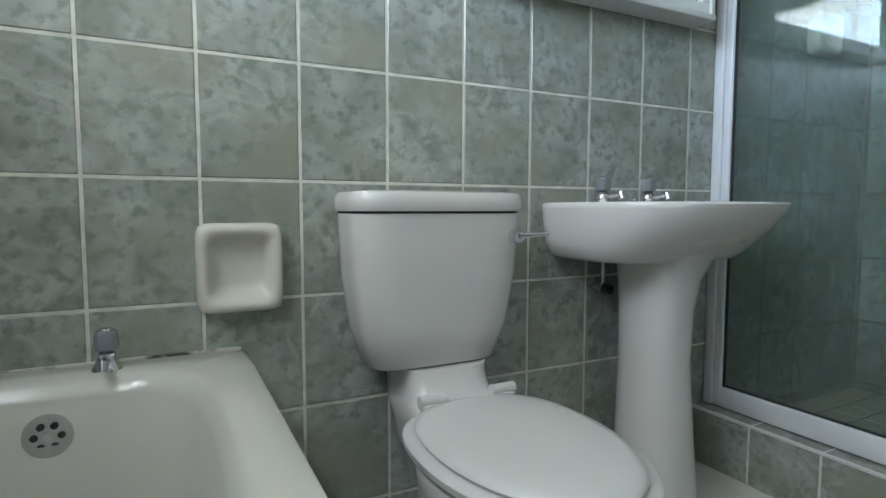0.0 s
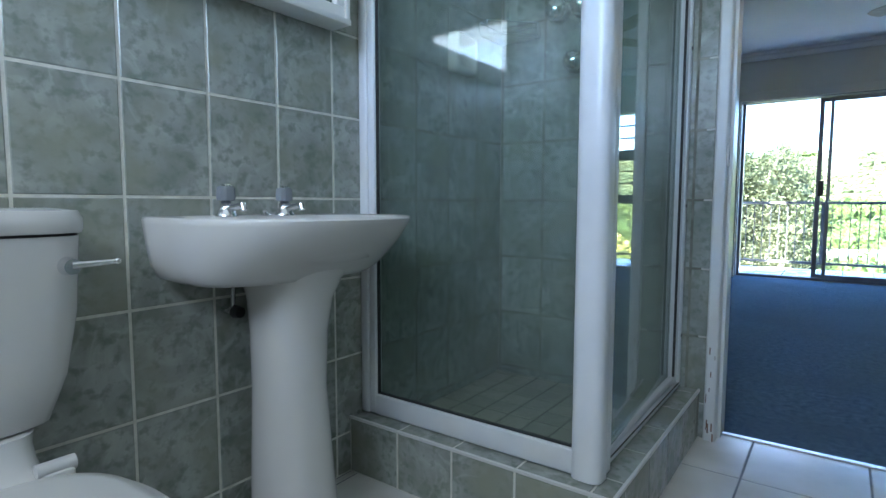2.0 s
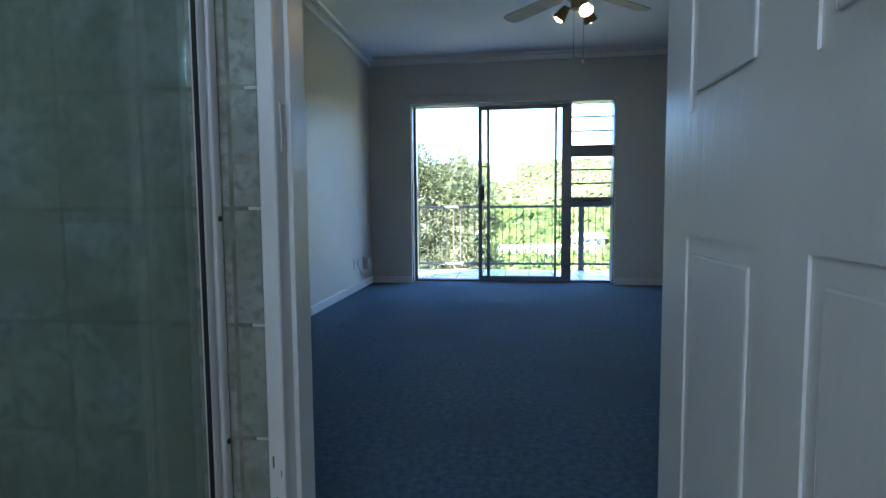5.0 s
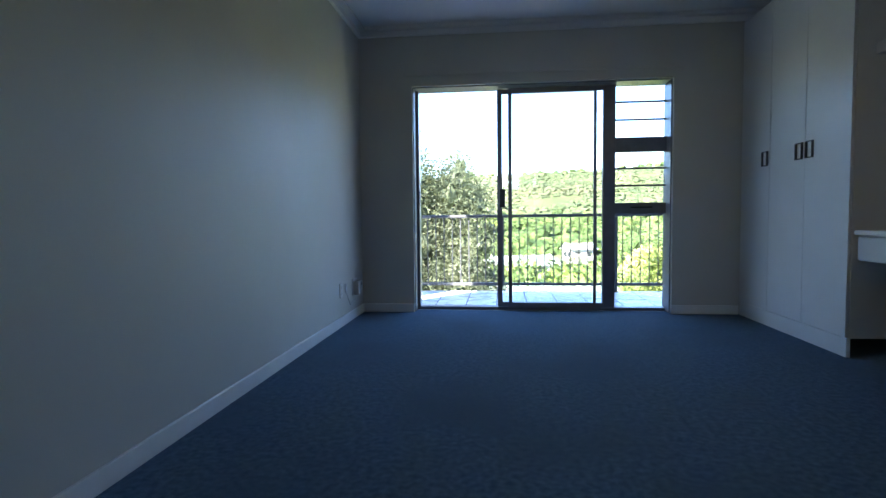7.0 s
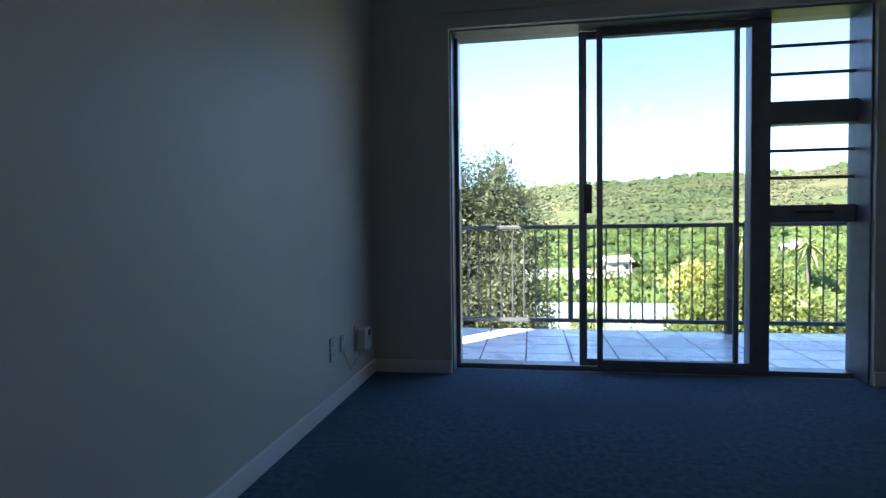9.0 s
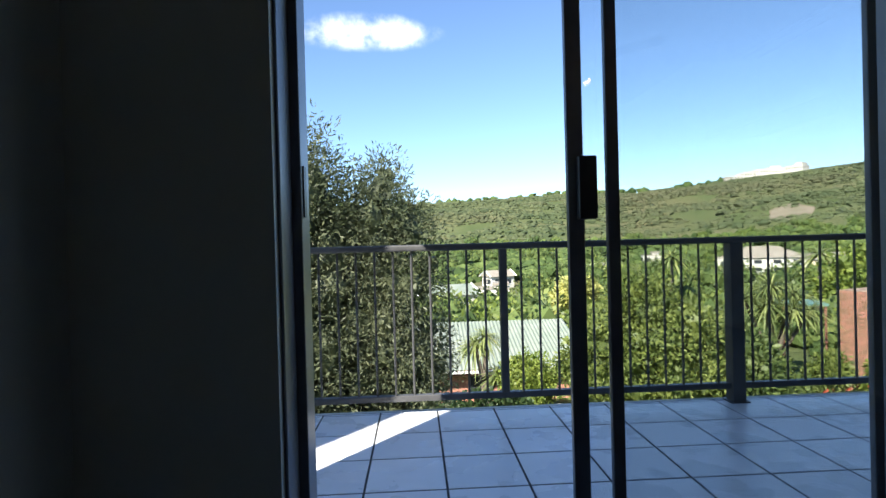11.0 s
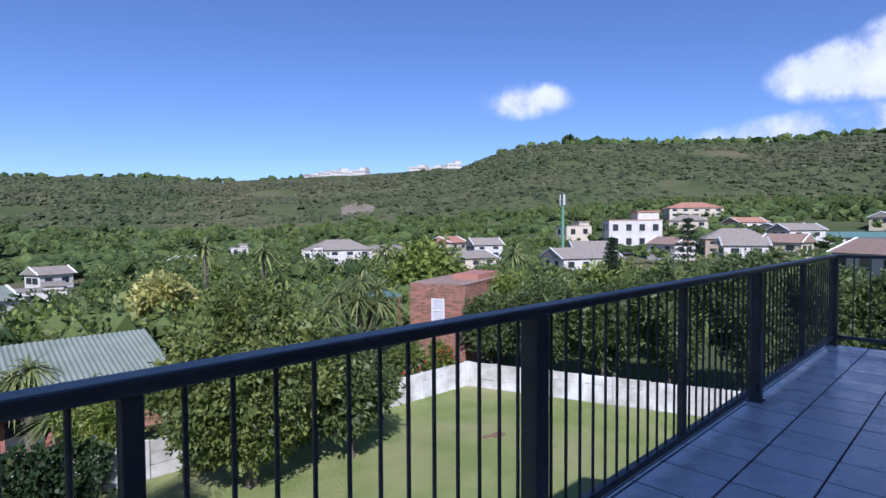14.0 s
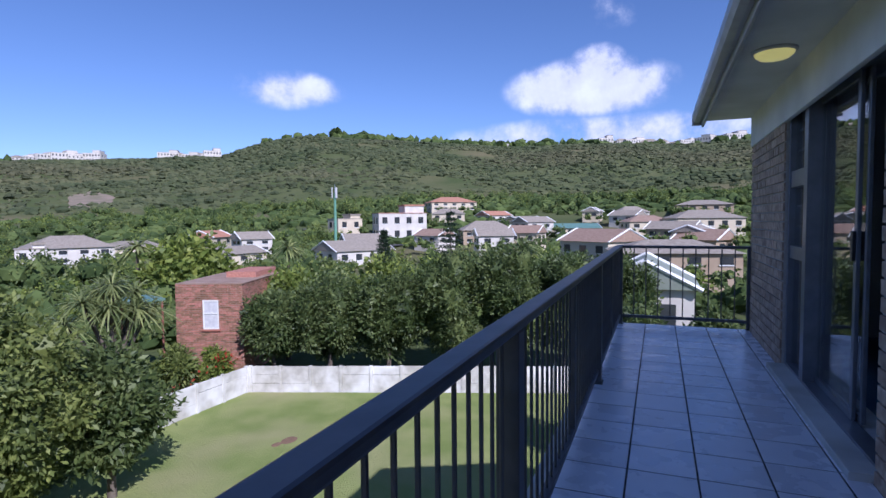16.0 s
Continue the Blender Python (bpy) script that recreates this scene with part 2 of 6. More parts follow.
M_TRIM = mat("white_gloss_paint", (0.76, 0.76, 0.74), 0.3, color2=(0.70, 0.70, 0.67), scale=5, bump=0.05, bump_scale=30)
M_CHIP = mat("chipped_brown_primer", (0.22, 0.12, 0.07), 0.8, color2=(0.12, 0.07, 0.05), scale=40)
M_DOOR = mat("white_woodgrain_door", (0.76, 0.76, 0.73), 0.28, color2=(0.72, 0.72, 0.69), scale=3, bump=0.35, bump_scale=40, dist=0.004, stretch=(1, 1, 0.12))
M_CARPET = mat("blue_carpet", (0.042, 0.090, 0.148), 0.95, color2=(0.095, 0.166, 0.238), scale=38, detail=8, lo=0.34, hi=0.68,
               color3=(0.060, 0.110, 0.165), scale3=1.3, bump=0.9, bump_scale=320, spec=0.1, dist=0.006)
M_CARPET.node_tree.nodes["Principled BSDF"].inputs["Sheen Weight"].default_value = 0.1
M_CARPET.node_tree.nodes["Principled BSDF"].inputs["Sheen Roughness"].default_value = 0.4
M_CUPBOARD = mat("white_melamine", (0.72, 0.72, 0.70), 0.35, color2=(0.68, 0.68, 0.66), scale=2)
M_BRONZE = mat("dark_grey_aluminium", (0.155, 0.16, 0.18), 0.35, metal=0.3, color2=(0.195, 0.20, 0.22), scale=12)
M_BLACK = mat("black_plastic", (0.015, 0.015, 0.017), 0.4, color2=(0.025, 0.025, 0.027), scale=20)
M_DARKSTEEL = mat("dark_steel", (0.10, 0.10, 0.11), 0.35, metal=0.8, color2=(0.14, 0.14, 0.15), scale=30)
M_RAIL = mat("charcoal_railing_paint", (0.060, 0.060, 0.064), 0.42, color2=(0.090, 0.089, 0.094), scale=9, bump=0.15, bump_scale=60, dist=0.002)
M_DECKTILE = mat("glazed_grey_deck_tile", (0.76, 0.76, 0.80), 0.22, color2=(0.82, 0.82, 0.86), scale=5, bump=0.05, bump_scale=14, per_object=0.05, rough2=0.36)
M_DECKGROUT = mat("dark_deck_grout", (0.035, 0.035, 0.04), 0.9, color2=(0.06, 0.06, 0.065), scale=30)
M_CONCRETE = mat("white_painted_concrete", (0.56, 0.54, 0.49), 0.8, color2=(0.40, 0.38, 0.33), scale=3, detail=8, color3=(0.74, 0.73, 0.70), scale3=0.8, bump=0.3, bump_scale=25)
M_BRICK = mat("face_brick", (0.50, 0.38, 0.27), 0.85, color2=(0.30, 0.20, 0.14), scale=14, bump=0.5, bump_scale=60, per_object=0.22)
M_REDBRICK = mat("red_brick", (0.36, 0.15, 0.10), 0.85, color2=(0.26, 0.10, 0.07), scale=14, bump=0.4, bump_scale=50, per_object=0.2)
M_REDBRICKS = mat("red_brick_far", (0.37, 0.185, 0.12), 0.85, color2=(0.25, 0.12, 0.08), scale=10, island=0.38)
M_MORTAR = mat("mortar", (0.46, 0.43, 0.38), 0.9, color2=(0.38, 0.35, 0.30), scale=25, bump=0.3)
M_FASCIA = mat("grey_fascia_paint", (0.55, 0.55, 0.55), 0.5, color2=(0.46, 0.46, 0.46), scale=5, bump=0.1)
M_SOFFIT = mat("white_soffit_board", (0.78, 0.78, 0.73), 0.7, color2=(0.64, 0.64, 0.58), scale=2)
M_LAWN = mat("lawn_grass", (0.190, 0.240, 0.068), 0.95, color2=(0.28, 0.31, 0.11), scale=0.7, detail=8, lo=0.35, hi=0.68,
             color3=(0.33, 0.32, 0.15), scale3=0.25, bump=0.9, bump_scale=25, spec=0.1, dist=0.05)
M_GROUND = mat("scrub_ground", (0.070, 0.092, 0.034), 0.95, color2=(0.105, 0.118, 0.050), scale=0.05, detail=10, color3=(0.16, 0.14, 0.075), scale3=0.012,
               bump=0.6, bump_scale=0.8, spec=0.1, dist=0.5)
# scrub greens, greyed a little so the colour carries the distance haze
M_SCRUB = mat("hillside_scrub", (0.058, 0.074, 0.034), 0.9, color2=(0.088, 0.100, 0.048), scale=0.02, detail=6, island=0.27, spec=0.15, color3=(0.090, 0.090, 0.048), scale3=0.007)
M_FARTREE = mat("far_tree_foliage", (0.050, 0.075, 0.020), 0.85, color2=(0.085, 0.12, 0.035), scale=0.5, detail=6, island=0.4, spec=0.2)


def leaf_mat(name, color, color2, rough=0.5, island=0.45):
    m = mat(name, color, rough, color2=color2, scale=0.9, detail=3, island=island, spec=0.35)
    nt = m.node_tree
    b = nt.nodes["Principled BSDF"]
    out = nt.nodes["Material Output"]
    t = nt.nodes.new("ShaderNodeBsdfTranslucent")
    src = b.inputs["Base Color"].links[0].from_socket
    nt.links.new(src, t.inputs["Color"])
    mx = nt.nodes.new("ShaderNodeMixShader")
    mx.inputs[0].default_value = 0.38
    nt.links.new(b.outputs[0], mx.inputs[1])
    nt.links.new(t.outputs[0], mx.inputs[2])
    nt.links.new(mx.outputs[0], out.inputs["Surface"])
    return m


M_OLIVE = leaf_mat("olive_leaf", (0.085, 0.105, 0.050), (0.155, 0.172, 0.10))
M_BUSH = leaf_mat("dark_green_leaf", (0.125, 0.160, 0.036), (0.205, 0.245, 0.070))
M_LIME = leaf_mat("bright_green_leaf", (0.145, 0.200, 0.034), (0.23, 0.275, 0.06))
M_YELLOW = leaf_mat("yellow_leaf", (0.38, 0.37, 0.09), (0.48, 0.47, 0.16))
M_HEDGE = leaf_mat("hedge_leaf", (0.075, 0.112, 0.032), (0.135, 0.175, 0.058))
M_IVY = leaf_mat("ivy_leaf", (0.035, 0.065, 0.022), (0.065, 0.105, 0.04))
M_YUCCA = leaf_mat("yucca_blade", (0.19, 0.23, 0.075), (0.30, 0.33, 0.13))
M_PINE = leaf_mat("pine_needle", (0.022, 0.045, 0.022), (0.045, 0.07, 0.035))
M_FLOWER = leaf_mat("red_flower", (0.45, 0.05, 0.03), (0.5, 0.1, 0.05))
M_BARK = mat("grey_bark", (0.16, 0.13, 0.10), 0.9, color2=(0.09, 0.07, 0.055), scale=9, bump=0.8, bump_scale=20, stretch=(1, 1, 0.25))
M_GREENROOF = mat("green_metal_roof", (0.20, 0.235, 0.18), 0.55, color2=(0.25, 0.275, 0.22), scale=1.5, detail=8, color3=(0.27, 0.29, 0.245), scale3=0.5)
M_HWHITE = mat("white_house_plaster", (0.66, 0.62, 0.55), 0.8, color2=(0.54, 0.50, 0.44), scale=0.6)
M_HCREAM = mat("cream_house_plaster", (0.62, 0.54, 0.40), 0.8, color2=(0.55, 0.47, 0.34), scale=0.6)
M_HPEACH = mat("brown_house_plaster", (0.42, 0.32, 0.22), 0.8, color2=(0.36, 0.27, 0.18), scale=0.6)
M_RGREY = mat("grey_tile_roof", (0.235, 0.200, 0.158), 0.75, color2=(0.33, 0.29, 0.235), scale=2.5, detail=6, stretch=(1, 1, 3))
M_RBROWN = mat("brown_tile_roof", (0.26, 0.17, 0.12), 0.75, color2=(0.34, 0.24, 0.18), scale=2.5, detail=6, stretch=(1, 1, 3))
M_RRED = mat("terracotta_roof", (0.38, 0.17, 0.10), 0.75, color2=(0.45, 0.24, 0.16), scale=2.5, detail=6, stretch=(1, 1, 3))
M_RTEAL = mat("teal_sheet_roof", (0.10, 0.20, 0.17), 0.5, color2=(0.15, 0.26, 0.22), scale=2)
M_WINDARK = mat("dark_window_glass", (0.03, 0.035, 0.04), 0.08, color2=(0.05, 0.055, 0.06), scale=1)
M_ROAD = mat("asphalt", (0.055, 0.055, 0.055), 0.9, color2=(0.08, 0.08, 0.08), scale=3)
M_MAST = mat("green_painted_steel", (0.12, 0.28, 0.19), 0.5, color2=(0.16, 0.32, 0.23), scale=3)
M_LAMPGLOW = glow_mat("lamp_glass_lit", (1.0, 0.72, 0.38), 6.0)
M_DECKLAMP = glow_mat("deck_lamp_glass", (0.85, 0.75, 0.2), 0.35)
M_BRASS = mat("antique_brass", (0.42, 0.30, 0.14), 0.3, metal=1.0, color2=(0.3, 0.2, 0.1), scale=10)
M_FANBLADE = mat("cane_fan_blade", (0.42, 0.40, 0.30), 0.5, color2=(0.33, 0.31, 0.22), scale=6, stretch=(1, 6, 1))


# ---- small mesh helpers ----
def box(bm, x0, x1, y0, y1, z0, z1, bevel=0.0, seg=2):
    r = bmesh.ops.create_cube(bm, size=1.0, matrix=Matrix.Translation(((x0 + x1) / 2, (y0 + y1) / 2, (z0 + z1) / 2)) @ Matrix.Diagonal((x1 - x0, y1 - y0, z1 - z0, 1)))
    if bevel:
        es = list({e for v in r["verts"] for e in v.link_edges})
        bmesh.ops.bevel(bm, geom=es, offset=bevel, segments=seg, affect="EDGES", profile=0.5)
    return bm


def rod(bm, a, b, r0, r1=None, seg=12, caps=True):
    a, b = Vector(a), Vector(b)
    d = b - a
    m = Matrix.Translation((a + b) / 2) @ d.to_track_quat("Z", "Y").to_matrix().to_4x4()
    bmesh.ops.create_cone(bm, cap_ends=caps, segments=seg, radius1=r0, radius2=r0 if r1 is None else r1, depth=d.length, matrix=m)
    return bm


def ball(bm, c, r, sx=1, sy=1, sz=1, u=16, v=10):
    bmesh.ops.create_uvsphere(bm, u_segments=u, v_segments=v, radius=r, matrix=Matrix.Translation(c) @ Matrix.Diagonal((sx, sy, sz, 1)))
    return bm


def loft(bm, rings, cap0=True, cap1=True):
    """Skin over closed rings of equal length."""
    rows = [[bm.verts.new(p) for p in ring] for ring in rings]
    n = len(rows[0])
    for a, b in zip(rows, rows[1:]):
        for i in range(n):
            bm.faces.new((a[i], a[(i + 1) % n], b[(i + 1) % n], b[i]))
    if cap0:
        bm.faces.new(rows[0][::-1])
    if cap1:
        bm.faces.new(rows[-1])
    bmesh.ops.recalc_face_normals(bm, faces=bm.faces)
    return bm


def oval(cx, cy, z, rx, ry, n=40, p=2.0):
    """A ring: ellipse (p=2) to rounded rectangle (p=4 and more)."""
    out = []
    for i in range(n):
        a = 2 * math.pi * i / n
        c, s = math.cos(a), math.sin(a)
        k = (abs(c) ** p + abs(s) ** p) ** (-1 / p)
        out.append((cx + rx * c * k, cy + ry * s * k, z))
    return out


def mesh_of(name, bm, material, smooth=False, angle=40):
    me = bpy.data.meshes.new(name)
    bm.to_mesh(me)
    bm.free()
    me.materials.append(material)
    if smooth:
        for p in me.polygons:
            p.use_smooth = True
        me.set_sharp_from_angle(angle=radians(angle))
    return me


def thing(name, label, category, at=(0, 0, 0), rz=0, group="", kind=""):
    ob = new(name)
    ob.matrix_world = pose(*at, 0, 0, rz)
    return tagged(ob, label, category, group, kind)


def part(name, bm, material, parent, label="", smooth=False, angle=40):
    ob = new(name, mesh_of(name, bm, material, smooth, angle))
    ob.parent = parent
    if label:
        tagged(ob, label)
    return ob


def solid(name, bm, material, label, category, group="", kind="", smooth=False):
    ob = new(name, mesh_of(name, bm, material, smooth))
    return tagged(ob, label, category, group, kind)


def structure(name, bm, material, label="", smooth=False):
    return tagged(new(name, mesh_of(name, bm, material, smooth)), label, name.split("_")[0], "", "structure")


def B():
    return bmesh.new()

# ---- the large structure: bathroom, bedroom, balcony ----
WX, EX = -1.25, 0.60          # bathroom tile faces, west and east
SY, NY = -0.42, 2.60          # bathroom tile faces, south and north
BW, BE = -1.50, 2.45          # bedroom walls
BS, BN = 2.72, 7.76           # bedroom south and north faces
OUT = 8.05                    # outer face of the balcony wall
CEIL = 2.58

bm = B()
box(bm, WX - 0.25, WX - 0.0018, SY - 0.25, NY + 0.12, -0.1, CEIL)
structure("wall_bath_west", bm, M_GROUT, "tiled bathroom wall behind the toilet")
bm = B()
box(bm, EX + 0.0018, EX + 0.12, SY - 0.25, NY, -0.1, CEIL)
structure("wall_bath_east", bm, M_GROUT, "tiled bathroom wall beside the open door")
bm = B()  # south wall round a high window
box(bm, WX - 0.008, EX + 0.008, SY - 0.25, SY - 0.0018, -0.1, 1.55)
box(bm, WX - 0.008, EX + 0.008, SY - 0.25, SY - 0.0018, 2.15, CEIL)
box(bm, WX - 0.008, -0.95, SY - 0.25, SY - 0.0018, 1.55, 2.15)
box(bm, 0.25, EX + 0.008, SY - 0.25, SY - 0.0018, 1.55, 2.15)
structure("wall_bath_south", bm, M_GROUT, "bathroom wall with a high window")
bm = B()  # wall between bathroom and bedroom, with the doorway
DX0, DX1, DH = -0.335, 0.482, 2.03
box(bm, BW - 0.16, DX0 - 0.03, NY + 0.0018, BS, -0.1, CEIL)
box(bm, DX1 + 0.03, BE + 0.25, NY + 0.0018, BS, -0.1, CEIL)
box(bm, DX0 - 0.03, DX1 + 0.03, NY + 0.0018, BS, DH + 0.03, CEIL)
structure("wall_south", bm, M_PAINTWALL, "painted wall between bedroom and bathroom")
bm = B()
box(bm, BW - 0.16, BW, BS, BN, -0.1, CEIL)
structure("wall_west", bm, M_PAINTWALL, "plain off-white painted bedroom wall")
bm = B()
box(bm, BE, BE + 0.2, BS, BN, -0.1, CEIL)
structure("wall_east", bm, M_PAINTWALL, "off-white bedroom wall behind the cupboards")

# balcony wall: brick outside, plastered inside, with two sliding-door openings
LX0, LX1, LZ = -1.035, 1.315, 2.09
SHIFT = 3.305
LX2 = 2.50
bm = B()
segs = ((BW - 0.16, LX0), (LX1, LX2), (LX1 + SHIFT, 6.30))
for a, b in ((BW - 0.16, LX0 + 0.02), (LX1 - 0.045, LX2 + 0.02), (LX1 + SHIFT - 0.045, 6.30)):
    box(bm, a, b, BN, 7.912, -0.1, LZ - 0.035)
box(bm, BW - 0.16, 6.30, BN, 7.912, LZ - 0.035, CEIL)
structure("wall_north", bm, M_PAINTWALL, "bedroom wall round the sliding door")
bm = B()
for a, b in segs:
    box(bm, a + 0.004, b - 0.004, 7.914, OUT - 0.012, -0.25, LZ - 0.02)
structure("wall_brick_core", bm, M_MORTAR, "mortar of the face-brick balcony wall")
bm = B()
box(bm, BW - 0.16, 6.30, 8.022, OUT + 0.01, LZ - 0.016, 2.40)
box(bm, BW - 0.16, 6.30, 7.914, 8.022, LZ + 0.002, 2.40)
structure("wall_beam", bm, M_SOFFIT, "pale plastered lintel beam over the sliding doors")
bm = B()  # the next room behind the second sliding door
box(bm, BE + 0.2, 6.30, 4.4, 4.6, -0.1, CEIL)
box(bm, 6.10, 6.30, 4.6, BN, -0.1, CEIL)
structure("wall_next_room", bm, M_PAINTWALL, "dim walls of the neighbouring room")
bm = B()
box(bm, BE + 0.2, 6.10, 4.6, BN, -0.1, 0.0)
structure("floor_next_room", bm, M_CARPET, "dark carpet of the neighbouring room")

bm = B()
box(bm, WX - 0.008, EX + 0.008, SY - 0.0018, NY + 0.008, CEIL, CEIL + 0.1)
structure("ceiling_bath", bm, M_CEIL, "white bathroom ceiling")
bm = B()
box(bm, BW - 0.16, 6.3, NY + 0.008, BN, CEIL + 0.001, CEIL + 0.1)
structure("ceiling_bedroom", bm, M_CEIL, "white bedroom ceiling")
bm = B()  # cove cornice
for a, b, c, d in ((BW, BE, BN - 0.075, BN), (BW, BE, BS, BS + 0.075), (BW, BW + 0.075, BS + 0.075, BN - 0.075), (BE - 0.075, BE, BS + 0.075, BN - 0.075)):
    box(bm, a, b, c, d, CEIL - 0.03, CEIL - 0.001)
for a, b, c, d in ((BW, BE, BN - 0.03, BN), (BW, BE, BS, BS + 0.03), (BW, BW + 0.03, BS + 0.03, BN - 0.03), (BE - 0.03, BE, BS + 0.03, BN - 0.03)):
    box(bm, a, b, c, d, CEIL - 0.085, CEIL - 0.03, 0.008)
structure("trim_cornice", bm, M_CEIL, "white ceiling cornice")

bm = B()
box(bm, WX - 0.1, EX + 0.1, SY - 0.1, 2.69, -0.12, -0.0018)
structure("floor_bath", bm, M_DARKGROUT, "grouted bathroom floor")
bm = B()
box(bm, BW, BE, 2.70, BN + 0.12, -0.12, 0.0)
structure("floor_bedroom", bm, M_CARPET, "blue cut-pile bedroom carpet")
bm = B()
box(bm, DX0 - 0.03, DX1 + 0.03, 2.685, 2.705, -0.01, 0.006, 0.003)
structure("trim_threshold", bm, M_STEEL, "metal carpet strip in the doorway")
bm = B()
for a, b, c, d in ((BW, BW + 0.014, BS, BN), (BW + 0.014, LX0 + 0.02, BN - 0.014, BN), (LX1 - 0.045, 1.83, BN - 0.014, BN),
                   (BW + 0.014, DX0 - 0.09, BS, BS + 0.014), (DX1 + 0.09, BE, BS, BS + 0.014)):
    box(bm, a, b, c, d, 0.0, 0.078, 0.004)
structure("baseboard", bm, M_TRIM, "white painted skirting board")
bm = B()  # plaster reveal round the sliding door
box(bm, LX0 - 0.04, LX1 + 0.04, BN - 0.012, BN, LZ + 0.05, LZ + 0.075, 0.003)
structure("trim_lintel", bm, M_PAINTWALL, "thin plaster ledge above the sliding door")

# bathroom door frame
bm = B()
for x0, x1 in ((DX0 - 0.038, DX0), (DX1, DX1 + 0.038)):
    box(bm, x0, x1, NY - 0.012, BS + 0.012, -0.006, DH + 0.04, 0.006)
    s = 0.0 if x0 < 0 else -0.012
    box(bm, (x1 + s) if x0 < 0 else x0 + s, (x1 + 0.012) if x0 < 0 else x0, NY + 0.045, BS + 0.01, -0.006, DH, 0.002)
box(bm, DX0 - 0.038, DX1 + 0.038, NY - 0.013, BS + 0.013, DH, DH + 0.045, 0.005)
structure("trim_door_frame", bm, M_TRIM, "white painted steel door frame, chipped near the floor")
bm = B()
random.seed(4)
for i in range(10):
    z = random.random() ** 1.6 * 0.42
    y = NY - 0.0122
    x = DX0 - 0.036 + random.choice((0.0, 0.008, 0.02)) + random.random() * 0.008
    w = 0.002 + random.random() * 0.003
    box(bm, x, x + w, y - 0.0006, y, z, z + 0.006 + random.random() * 0.03)
structure("trim_paint_chips", bm, M_CHIP, "rusty chips in the door frame's paint")
bm = B()
box(bm, DX0 - 0.002, DX0 + 0.0035, NY + 0.012, NY + 0.040, 1.0, 1.10, 0.001)
structure("trim_strike_plate", bm, M_STEEL, "steel strike plate on the door frame")


# ---- tiled surfaces ----
def tile_mesh(name, w, h, t, material, bevel=0.0022):
    bm = B()
    box(bm, -w / 2, w / 2, -h / 2, h / 2, 0, t)
    es = [e for e in bm.edges if all(v.co.z > t / 2 for v in e.verts)]
    bmesh.ops.bevel(bm, geom=es, offset=bevel, segments=1, affect="EDGES")
    return mesh_of(name, bm, material)


def lay(me, parent, m, name="tile"):
    ob = new(name, me)
    ob.matrix_world = m
    ob.parent = parent
    ob.matrix_parent_inverse = Matrix.Identity(4)
    return ob


def wall_turn(normal):
    """Turns a tile's +z to the given wall normal, its y up."""
    n = Vector(normal)
    up = Vector((0, 0, 1))
    r = up.cross(n)
    return Matrix((r, up, n)).transposed().to_4x4()


def tile_wall(parent, normal, origin, u0, u1, z0, z1, au, az, skip=None, pu=0.2, pz=0.25, material=None, gap=0.006):
    """Whole and cut tiles on a wall, joints at au + k*pu and az + k*pz. The wall's line runs along u from origin."""
    turn = wall_turn(normal)
    r = Vector((0, 0, 1)).cross(Vector(normal))
    horizontal = Vector((abs(r.x), abs(r.y), 0))
    cache = {}
    ku = math.floor((u0 - au) / pu)
    while au + ku * pu < u1 - 1e-6:
        a, b = max(u0, au + ku * pu), min(u1, au + (ku + 1) * pu)
        kz = math.floor((z0 - az) / pz)
        while az + kz * pz < z1 - 1e-6:
            c, d = max(z0, az + kz * pz), min(z1, az + (kz + 1) * pz)
            if b - a > 0.012 and d - c > 0.012 and not (skip and skip((a + b) / 2, (c + d) / 2)):
                key = (round(b - a, 3), round(d - c, 3))
                if key not in cache:
                    cache[key] = tile_mesh("tile", key[0] - gap, key[1] - gap, 0.009, material or M_TILE)
                p = Vector(origin) + horizontal * ((a + b) / 2) + Vector((0, 0, (c + d) / 2))
                lay(cache[key], parent, Matrix.Translation(p - Vector(normal) * 0.009) @ turn)
            kz += 1
        ku += 1


ZT = 0.131   # lowest full joint of the wall tiles
tile_wall(bpy.data.objects["wall_bath_west"], (1, 0, 0), (WX, 0, 0), SY, NY, 0.0, 1.882, 0.0, ZT)
tile_wall(bpy.data.objects["wall_south"], (0, -1, 0), (0, NY, 0), WX, DX0 - 0.038, 0.0, 1.882, DX0 - 0.105, ZT)
tile_wall(bpy.data.objects["wall_bath_east"], (-1, 0, 0), (EX, 0, 0), 0.3, NY, 0.0, 1.882, 0.1, ZT)
tile_wall(bpy.data.objects["wall_bath_south"], (0, 1, 0), (0, SY, 0), WX, EX, 0.55, 1.55, 0.0, ZT)


def tile_floor(parent, x0, x1, y0, y1, ax, ay, px, py, z, material, skip=None, gap=0.005, slope=0.0):
    cache = {}
    kx = math.floor((x0 - ax) / px)
    while ax + kx * px < x1 - 1e-6:
        a, b = max(x0, ax + kx * px), min(x1, ax + (kx + 1) * px)
        ky = math.floor((y0 - ay) / py)
        while ay + ky * py < y1 - 1e-6:
            c, d = max(y0, ay + ky * py), min(y1, ay + (ky + 1) * py)
            if b - a > 0.012 and d - c > 0.012 and not (skip and skip((a + b) / 2, (c + d) / 2)):
                key = (round(b - a, 3), round(d - c, 3))
                if key not in cache:
                    cache[key] = tile_mesh("tile", key[0] - gap, key[1] - gap, 0.008, material)
                lay(cache[key], parent, Matrix.Translation(((a + b) / 2, (c + d) / 2, z - 0.008)))
            ky += 1
        kx += 1


